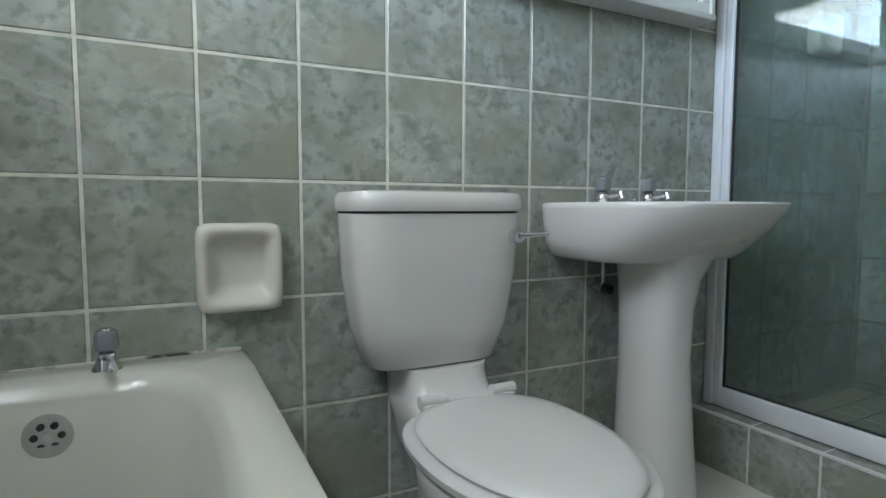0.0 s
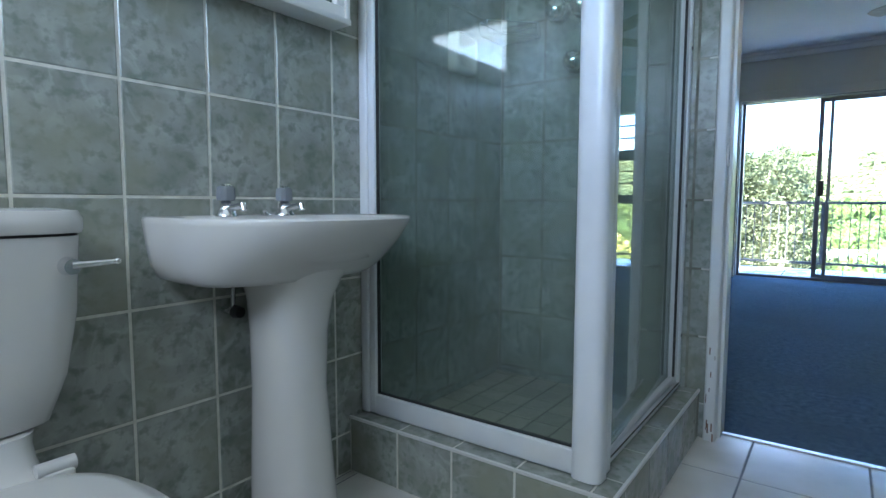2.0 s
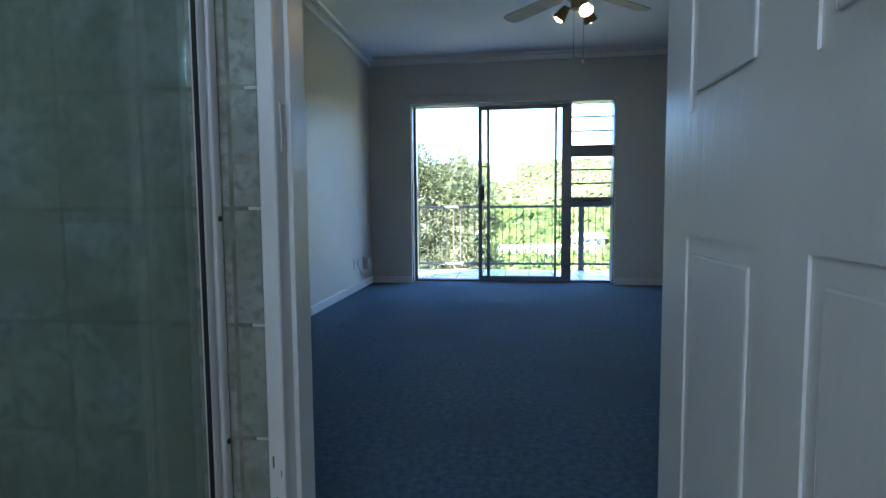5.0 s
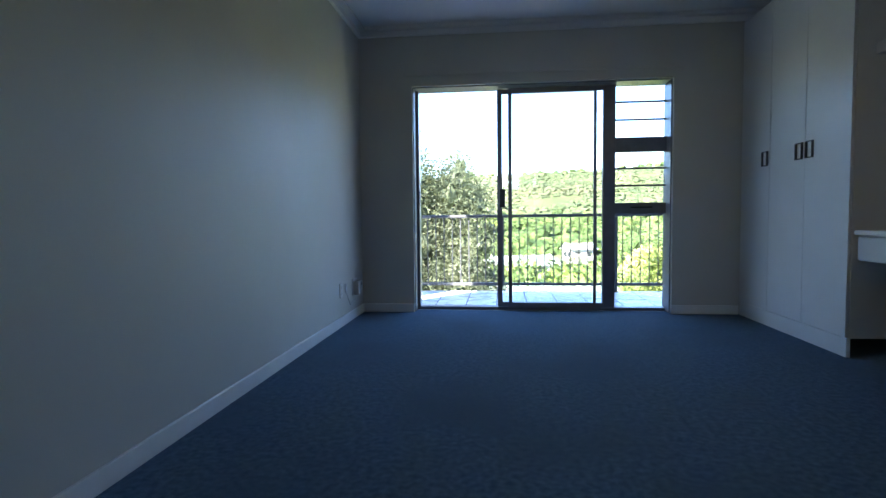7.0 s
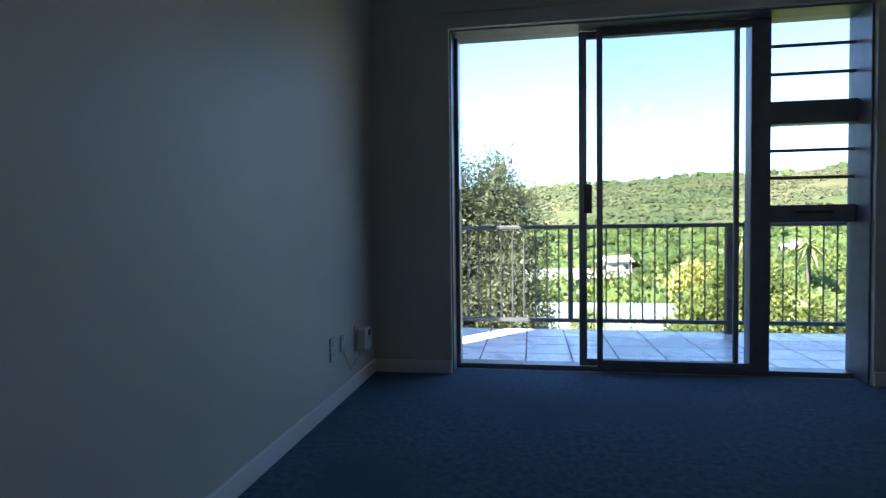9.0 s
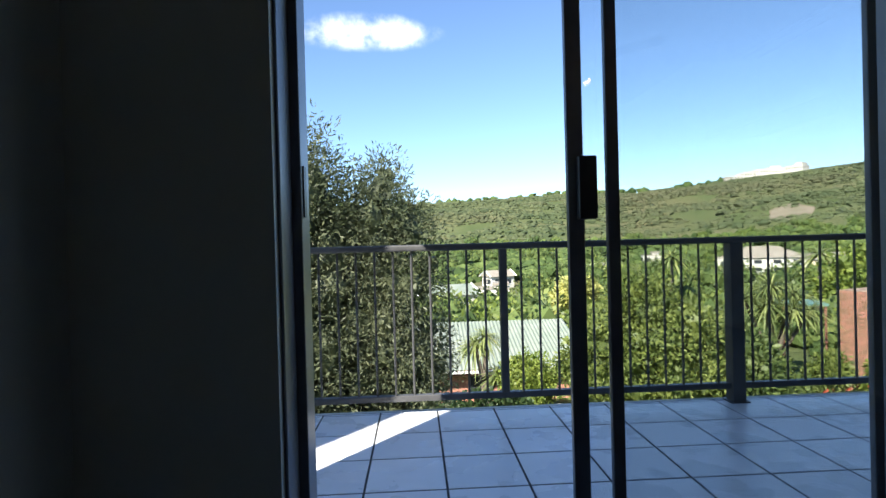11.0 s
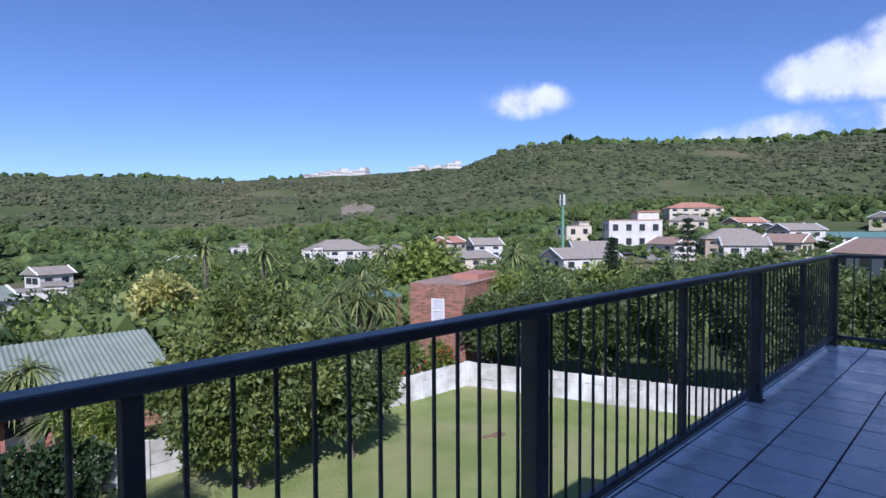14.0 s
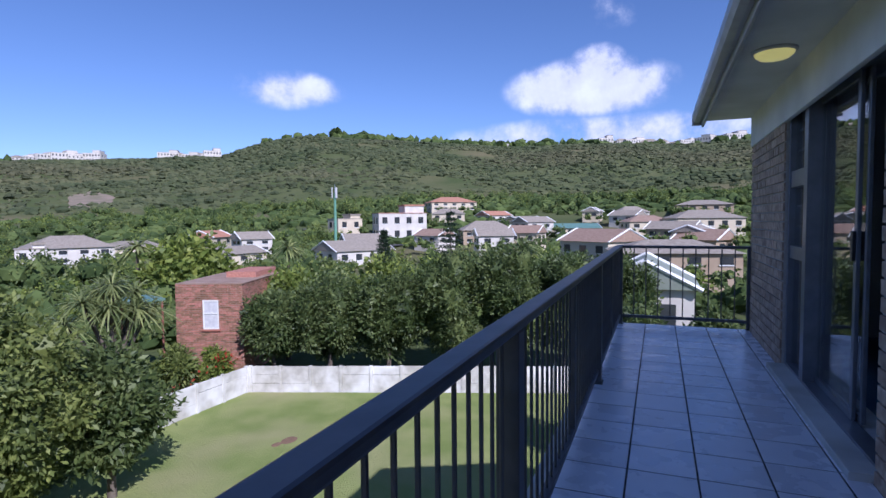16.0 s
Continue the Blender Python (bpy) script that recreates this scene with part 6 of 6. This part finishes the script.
part("roof", bm, M_RTEAL, carport)
for a in (-0.5, 1.1):
    bm = B()
    rod(bm, (a, -0.2, -5.7), (a, -0.2, -2.1), 0.05)
    part("post", bm, M_REDBRICK, carport)

# long building with a green corrugated roof
gb = thing("green_roof_building", "long low brick building under green corrugated roof", "building", (0, 0, 0))
GX0, GX1, EY, EZ, PY, PZ = -9.0, 6.4, 28.3, -4.15, 32.8, -2.85
bm = B()
box(bm, GX0 + 0.5, GX1 - 0.5, EY + 0.55, PY + 3.8, -5.8, EZ - 0.05)
part("wall", bm, M_REDBRICKS, gb, "red brick wall")
n = 180
vs, fs = [], []
for side in (0, 1):
    k0 = len(vs)
    for i in range(n + 1):
        x = GX0 + (GX1 - GX0) * i / n
        dz = 0.022 * (1 if (i // 1) % 2 else -1)
        ya, za = (EY, EZ) if side == 0 else (2 * PY - EY, EZ)
        vs += [(x, ya, za + dz), (x, PY, PZ + dz), (x, ya, za + dz - 0.04), (x, PY, PZ + dz - 0.04)]
        if i:
            a = k0 + 4 * (i - 1)
            fs += [(a, a + 4, a + 5, a + 1), (a + 2, a + 3, a + 7, a + 6), (a, a + 2, a + 6, a + 4)]
me = bpy.data.meshes.new("roof")
me.from_pydata(vs, [], fs)
me.materials.append(M_GREENROOF)
ob = new("roof", me)
ob.parent = gb
bm = B()
box(bm, GX0, GX1, EY - 0.05, EY - 0.01, EZ - 0.22, EZ - 0.03)
part("fascia", bm, mat("maroon_fascia", (0.20, 0.05, 0.04), 0.5, color2=(0.16, 0.04, 0.035), scale=3), gb)
bm = B()
loft(bm, [[(x, EY - 0.055 + a, EZ - 0.04 + b) for a, b in ((0, 0), (0, -0.09), (-0.09, -0.09), (-0.09, 0))] for x in (GX0, GX1)])
part("gutter", bm, M_TRIM, gb, "white gutter")
for x in (-3.5, -1.0, 1.4):
    bm = B()
    box(bm, x, x + 0.9, EY + 0.52, EY + 0.56, -5.35, -4.55)
    part("window", bm, M_WINDARK, gb)


def house(x, y, z, rz, w, h, style, wall, roof, storeys):
    """A house of the valley: walls, pitched or flat roof, windows and a door on the sides that show."""
    col_name = {"M_HWHITE": "white"}.get(wall.name, wall.name.split("_")[0])
    hs = thing("house", "%s plastered %s house with %s %s roof" % (col_name, "two-storey" if storeys > 1 else "single-storey", roof.name.split("_")[0], style),
               "house", (x, y, z), rz, group="houses of the valley")
    d = w * 0.8
    rh = 0.0 if style == "flat" else min(h * 0.42, w * 0.24)
    wh = h - rh
    bm = B()
    box(bm, -w / 2, w / 2, 0, d, -2.5, wh)
    if style == "flat":
        box(bm, w * 0.05, w * 0.45, 0.5, d * 0.8, wh, wh + 0.28 * h)
    part("wall", bm, wall, hs)
    bm = B()
    o = 0.35
    if style == "flat":
        box(bm, -w / 2 - 0.1, w / 2 + 0.1, -0.1, d + 0.1, wh, wh + 0.15)
        box(bm, w * 0.05 - 0.2, w * 0.45 + 0.2, 0.3, d * 0.8 + 0.2, wh + 0.28 * h, wh + 0.28 * h + 0.35)
    else:
        inset = (w * 0.3 if style == "hip" else -0.0)
        a = [(-w / 2 - o, -o, wh), (w / 2 + o, -o, wh), (w / 2 + o, d + o, wh), (-w / 2 - o, d + o, wh)]
        if style == "hip":
            r = [(-w / 2 + inset, d / 2, h), (w / 2 - inset, d / 2, h)]
        else:
            r = [(-w / 2 - o, d / 2, h), (w / 2 + o, d / 2, h)]
        V = [bm.verts.new(p) for p in a + r]
        for f in ((0, 1, 5, 4), (2, 3, 4, 5), (1, 2, 5), (3, 0, 4), (3, 2, 1, 0)):
            bm.faces.new([V[i] for i in f])
        bmesh.ops.recalc_face_normals(bm, faces=bm.faces)
    part("roof", bm, roof, hs)
    if style == "gable":
        for s in (-1, 1):
            bm = B()
            X = s * (w / 2 + o)
            for p, q in (((X, -o, wh), (X, d / 2, h)), ((X, d + o, wh), (X, d / 2, h))):
                rod(bm, p, q, 0.13, seg=4)
            part("bargeboard", bm, M_TRIM, hs, "white bargeboard")
        bm = B()
        for s in (-1, 1):
            X = s * w / 2
            V = [bm.verts.new(p) for p in ((X, 0.05, wh), (X, d - 0.05, wh), (X, d / 2, h - 0.12))]
            bm.faces.new(V)
        part("gable", bm, wall, hs)
    rows = [(wh * 0.35, wh * 0.78)] if storeys == 1 else [(wh * 0.12, wh * 0.36), (wh * 0.62, wh * 0.86)]
    nw = max(2, int(w / 2.6))
    for c, e in rows:
        for i in range(nw):
            cxx = -w / 2 + w * (i + 0.5) / nw
            ww = min(1.2, w / nw * 0.42)
            bm = B()
            box(bm, cxx - ww / 2, cxx + ww / 2, -0.05, 0.06, c, e)
            wn = part("window", bm, M_WINDARK, hs)
            bm = B()
            box(bm, cxx - ww / 2 - 0.08, cxx + ww / 2 + 0.08, -0.10, 0.0, c - 0.12, c)
            part("sill", bm, M_TRIM, wn)
        for s in (-1, 1):
            for k in (0.3, 0.7):
                bm = B()
                X = s * w / 2
                box(bm, X - 0.05, X + 0.05, d * k - 0.6, d * k + 0.6, c, e)
                part("window", bm, M_WINDARK, hs)


house(61.4, 99.9, -5.6, -24, 12.1, 4.8, "hip", M_HWHITE, M_RGREY, 2)
house(51.4, 94.5, -4.8, -31, 3.8, 2.3, "flat", M_HWHITE, M_RGREY, 1)
house(84.8, 81.6, -4.5, -25, 6.2, 3.9, "gable", M_HWHITE, M_RGREY, 2)
house(87.9, 93.0, -3.7, 14, 7.3, 3.3, "gable", M_HCREAM, M_RRED, 1)
house(68.2, 70.2, -5.3, -13, 8.5, 2.7, "gable", M_HCREAM, M_RGREY, 1)
house(116.6, 65.5, -3.3, -52, 11.6, 6.3, "flat", M_HWHITE, M_RRED, 2)
house(114.1, 78.4, -1.3, -29, 6.6, 3.1, "flat", M_HCREAM, M_RGREY, 1)
house(79.4, 54.5, -6.0, -30, 10.6, 4.0, "gable", M_HWHITE, M_RGREY, 1)
house(160.7, 68.8, 4.4, -55, 14.6, 4.4, "hip", M_HCREAM, M_RRED, 2)
house(141.3, 63.5, 1.0, -69, 9.1, 3.6, "hip", M_HCREAM, M_RGREY, 1)
house(112.5, 43.0, -3.8, -63, 11.2, 4.9, "hip", M_HPEACH, M_RGREY, 2)
house(138.5, 37.7, -1.7, -23, 11.0, 3.9, "gable", M_HCREAM, M_RGREY, 1)
house(151.7, 51.3, 0.7, -34, 8.1, 3.2, "gable", M_HWHITE, M_RRED, 1)
house(150.8, 23.4, 1.5, -5, 5.4, 3.0, "gable", M_HCREAM, M_RGREY, 1)
house(155.3, 15.0, 0.8, -68, 7.9, 3.9, "hip", M_HWHITE, M_RGREY, 1)
house(130.2, 27.0, -2.4, -72, 11.2, 2.7, "gable", M_HCREAM, M_RTEAL, 1)
house(75.5, 18.6, -4.1, -128, 9.0, 4.0, "gable", M_HCREAM, M_RBROWN, 1)
house(83.2, 15.8, -3.0, -75, 5.8, 2.5, "hip", M_HCREAM, M_RGREY, 1)
house(155.1, -2.0, 2.9, -89, 13.4, 3.2, "hip", M_HPEACH, M_RGREY, 1)
house(121.1, -0.8, -1.1, -75, 13.1, 4.1, "hip", M_HCREAM, M_RGREY, 1)
house(83.2, 2.2, -2.0, -20, 5.5, 2.3, "gable", M_HCREAM, M_RGREY, 1)
house(55.4, 7.2, -3.7, -80, 11.2, 2.8, "hip", M_HPEACH, M_RGREY, 1)
house(35.0, 7.1, -6.5, 0, 6.5, 5.4, "gable", M_HWHITE, M_GREENROOF, 1)
house(14.5, 101.7, -6.9, 21, 4.5, 3.1, "gable", M_HWHITE, M_RGREY, 1)
house(3.2, 69.8, -6.5, 17, 7.0, 2.6, "gable", M_HWHITE, M_GREENROOF, 1)
house(9.4, 79.2, -6.9, -8, 4.6, 1.7, "flat", M_HWHITE, M_RGREY, 1)
house(39.8, 118.8, -6.3, 40, 5.2, 2.6, "gable", M_HWHITE, M_RGREY, 1)
house(52.3, 126.6, -4.7, -14, 3.7, 2.0, "flat", M_HWHITE, M_RGREY, 1)
house(77.5, 105.5, -5.6, -34, 12.9, 3.2, "hip", M_HCREAM, M_RGREY, 1)
house(95.5, 36.5, -3.6, -62, 6.5, 3.3, "gable", M_HWHITE, M_RGREY, 1)
house(100.5, 33.0, -3.2, -100, 6.0, 3.4, "gable", M_HCREAM, M_RBROWN, 1)
house(126.0, 34.5, -1.2, -40, 7.5, 3.2, "gable", M_HWHITE, M_RGREY, 1)
house(140.0, 17.5, 0.2, -118, 7.0, 3.2, "gable", M_HWHITE, M_RGREY, 1)
house(128.0, 10.5, -1.4, -70, 9.5, 3.4, "hip", M_HCREAM, M_RBROWN, 1)
house(104.0, 7.5, -2.6, -112, 8.0, 3.4, "gable", M_HPEACH, M_RGREY, 1)
house(79.0, 4.6, -3.6, -125, 6.0, 3.4, "gable", M_HPEACH, M_RBROWN, 1)
house(92.0, 62.0, -4.2, -48, 7.0, 3.0, "gable", M_HCREAM, M_RGREY, 1)
house(99.0, 52.0, -3.6, -110, 6.5, 3.2, "gable", M_HWHITE, M_RBROWN, 1)
house(70.0, 84.0, -5.2, -30, 7.0, 2.8, "hip", M_HCREAM, M_RGREY, 1)
HOUSES = [o for o in scene.objects if o.name.split(".")[0] == "house"]

# white houses along the skyline
random.seed(33)
for az0, az1, n in ((30.5, 36, 6), (41.5, 46, 5), (68, 76, 4), (84.5, 97, 10)):
    for i in range(n):
        az = az0 + (az1 - az0) * (i + random.uniform(0.2, 0.8)) / n
        r = 612
        x, y = r * math.sin(radians(az)), 9 + r * math.cos(radians(az))
        house(x, y, ground_z(x, y) - 0.5, -az + random.uniform(-30, 30), random.uniform(11, 24), random.uniform(6, 9.5),
              random.choice(("flat", "flat", "hip")), M_HWHITE, random.choice((M_RGREY, M_HWHITE)), 2)


def clump_field(name, label, category, material, rows, seed, wobble=0.28, shape=None):
    """Bushes too many to count: lumpy crowns on the ground at rows of x, y, z, radius, height."""
    IV, IF = shape or (SV, SF)
    rng = np.random.default_rng(seed)
    V, F = [], []
    k = 0
    for x, y, z, r, h in rows:
        v = IV * (1 + wobble * rng.normal(size=(len(IV), 1)))
        v = v * np.array((r, r, h)) + np.array((x, y, z + h * 0.55))
        V.append(v)
        F.append(IF + k)
        k += len(IV)
    me = bpy.data.meshes.new(name)
    me.from_pydata(np.concatenate(V).tolist(), [], np.concatenate(F).tolist())
    me.materials.append(material)
    return tagged(new(name, me), label, category, "", "stuff")


def bare_slope(cx, cy, rad):
    """A patch of bare reddish earth, draped on the hillside."""
    n, rings = 26, 5
    vs, fs = [(cx, cy, ground_z(cx, cy) + 0.5)], []
    for k in range(1, rings + 1):
        for i in range(n):
            a = 2 * math.pi * i / n
            r = rad * k / rings * (1 + 0.35 * noise.noise(Vector((math.cos(a) * 2, math.sin(a) * 2, 3))))
            u = Vector((cx, cy - 9)).normalized()
            p, q = 0.8 * r * math.cos(a), 2.3 * r * math.sin(a)
            x, y = cx + p * u.y + q * u.x, cy - p * u.x + q * u.y
            vs.append((x, y, ground_z(x, y) + (0.5 if k < rings else -0.5)))
    for i in range(n):
        fs.append((0, 1 + i, 1 + (i + 1) % n))
        for k in range(rings - 1):
            a, b = 1 + k * n + i, 1 + k * n + (i + 1) % n
            fs.append((a, a + n, b + n, b))
    me = bpy.data.meshes.new("ground_bare_slope")
    me.from_pydata(vs, [], fs)
    me.materials.append(mat("bare_earth", (0.26, 0.20, 0.15), 0.95, color2=(0.17, 0.15, 0.09), scale=0.15, detail=8))
    tagged(new("ground_bare_slope", me), "bare reddish earth on the hillside", "ground", "", "structure")


bare_slope(198, 286, 15)
rng = random.Random(77)
rows = []
while len(rows) < 42000:
    az = rng.uniform(-25, 118)
    r = 262 + 362 * math.sqrt(rng.random())
    x, y = r * math.sin(radians(az)), 9 + r * math.cos(radians(az))
    if math.hypot(x - 198, y - 286) < 15 + 9 * noise.noise(Vector((az, 0, 0))):
        continue
    if noise.noise(Vector((x * 0.02, y * 0.02, 4))) < -0.42:
        continue
    s = rng.choice((rng.uniform(0.7, 1.5), rng.uniform(0.9, 2.3))) * (1.25 if r > 560 else 1)
    rows.append((x, y, ground_z(x, y) - 0.5, s * 1.25, s * 0.72))
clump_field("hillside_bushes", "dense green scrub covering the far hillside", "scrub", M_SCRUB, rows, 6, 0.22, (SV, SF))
rows = []
while len(rows) < 7000:   # thickets on the lower slope, between and above the houses
    az = rng.uniform(-25, 118)
    r = rng.uniform(92, 275)
    x, y = r * math.sin(radians(az)), 9 + r * math.cos(radians(az))
    if any(math.hypot(x - o.location.x, y - o.location.y - 3) < 8.5 for o in HOUSES[:42]):
        continue
    if noise.noise(Vector((x * 0.03, y * 0.03, 9))) < -0.25:
        continue
    s = rng.uniform(0.7, 1.9)
    rows.append((x, y, ground_z(x, y) - 0.4, s * 1.15, s * 0.8))
clump_field("slope_thicket", "green thickets on the lower slope around the houses", "scrub", M_FARTREE, rows, 9, 0.25, (SV, SF))
rows = []
while len(rows) < 420:
    az = rng.choice((rng.uniform(-20, 30), rng.uniform(50, 100), rng.uniform(58, 100)))
    if 83.5 < az < 98 and rng.random() < 0.7:   # open stretches with houses
        continue
    r = rng.uniform(600, 622)
    x, y = r * math.sin(radians(az)), 9 + r * math.cos(radians(az))
    s = rng.uniform(1.5, 4.2) if az < 50 else rng.uniform(2.4, 5.5)
    rows.append((x, y, ground_z(x, y) + rng.uniform(-1.5, 1.5), s * rng.uniform(0.7, 1.6), s))
clump_field("ridge_trees", "dark trees along the skyline ridge", "trees", M_FARTREE, rows, 8)
tree("tree", "lone dark tree on the skyline", "tree", 510, 335, ground_z(510, 335), (ground_z(510, 335) + 3, ground_z(510, 335) + 13, 6, 6), 9, 1200, 2.6, M_FARTREE, 99, 0.5)


def clear(x, y, rad):
    """Free of houses, and not close in front of one."""
    r, az = math.hypot(x, y - 9), math.degrees(math.atan2(x, y - 9))
    for hx, hy, hw in SPOTS:
        hr, haz = math.hypot(hx, hy - 9), math.degrees(math.atan2(hx, hy - 9))
        if abs(az - haz) < math.degrees((hw * 0.55 + rad) / hr) and hr - 10 < r < hr + 12:
            return False
        if math.hypot(x - hx, y - hy) < hw * 0.8 + rad:
            return False
    return True


SPOTS = [(o.location.x, o.location.y, next(c for c in o.children if c.name.split(".")[0] == "wall").dimensions.x) for o in HOUSES]
rng = random.Random(41)
rows, crowns = [], []
tries = 0
while len(crowns) < 760 and tries < 20000:
    tries += 1
    az = rng.uniform(-30, 112)
    r = 33 + 235 * rng.random() ** 0.75
    x, y = r * math.sin(radians(az)), 9 + r * math.cos(radians(az))
    h = rng.uniform(1.6, 3.4) * (1.0 if r > 60 else 0.8)
    if (y < 37.5 and x < 8) or not clear(x, y, h * 0.9):
        continue
    g = ground_z(x, y)
    crowns.append((x, y, g, h))
tries = 0
while len(crowns) < 1150 and tries < 12000:   # the nearer belt stands closer
    tries += 1
    az = rng.uniform(-14, 98)
    r = rng.uniform(26, 78)
    x, y = r * math.sin(radians(az)), 9 + r * math.cos(radians(az))
    h = rng.uniform(1.1, 2.3)
    if (y < 38.5 and x < 8) or (y < 27 and x < 25) or (math.hypot(x - 18.5, y - 28) < 4.2) or (x > 20 and r < 33) or not clear(x, y, h * 0.9):
        continue
    crowns.append((x, y, ground_z(x, y), h))
for o, (hx, hy, hw) in zip(HOUSES, SPOTS):   # garden shrubs before the houses
    back = Vector((-hx, 9 - hy, 0)).normalized()
    side = Vector((-back.y, back.x, 0))
    for i in range(int(hw / 1.3)):
        p = Vector((hx, hy, 0)) + back * (hw * 0.55 + rng.uniform(0.5, 2.0)) + side * rng.uniform(-0.65, 0.65) * hw
        crowns.append((p.x, p.y, o.location.z - 0.3, rng.uniform(0.5, 1.25)))
for x, y, h in ((44, 4, 2.3), (45, 7, 2.2), (46.5, 10.5, 2.3), (44, 13, 2.4), (41, 1.5, 2.2), (47, 1, 2.4)):   # before the near roofs
    crowns.append((x, y, ground_z(x, y), h))
blobs = {0: [], 1: [], 2: []}
for i, (x, y, g, h) in enumerate(crowns):
    for k in range(5):
        a = rng.uniform(0, 6.28)
        q = rng.uniform(0.2, 0.75) * h
        blobs[i % 3].append((x + math.cos(a) * q, y + math.sin(a) * q, g + h * rng.uniform(0.4, 1.15), h * 0.5, h * 0.5, h * 0.42))
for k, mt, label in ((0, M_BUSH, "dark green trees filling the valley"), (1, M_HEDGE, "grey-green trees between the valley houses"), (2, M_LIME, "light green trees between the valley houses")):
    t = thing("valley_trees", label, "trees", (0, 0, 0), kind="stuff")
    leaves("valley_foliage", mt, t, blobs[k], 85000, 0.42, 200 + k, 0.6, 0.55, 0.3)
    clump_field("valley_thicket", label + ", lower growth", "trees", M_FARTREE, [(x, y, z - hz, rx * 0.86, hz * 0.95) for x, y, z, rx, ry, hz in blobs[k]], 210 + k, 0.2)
bm = B()
for a, b in (((103, 60), (108, 71)), ((108, 71), (117, 84)), ((117, 84), (121, 96))):
    (x0, y0), (x1, y1) = a, b
    d = Vector((x1 - x0, y1 - y0, 0)).normalized()
    s = Vector((-d.y, d.x, 0)) * 2.2
    V = [bm.verts.new(p) for p in ((x0 + s.x, y0 + s.y, ground_z(x0, y0) + 0.4), (x0 - s.x, y0 - s.y, ground_z(x0, y0) + 0.4), (x1 - s.x, y1 - s.y, ground_z(x1, y1) + 0.4), (x1 + s.x, y1 + s.y, ground_z(x1, y1) + 0.4))]
    bm.faces.new(V)
structure("road", bm, M_ROAD, "narrow asphalt street between the houses")
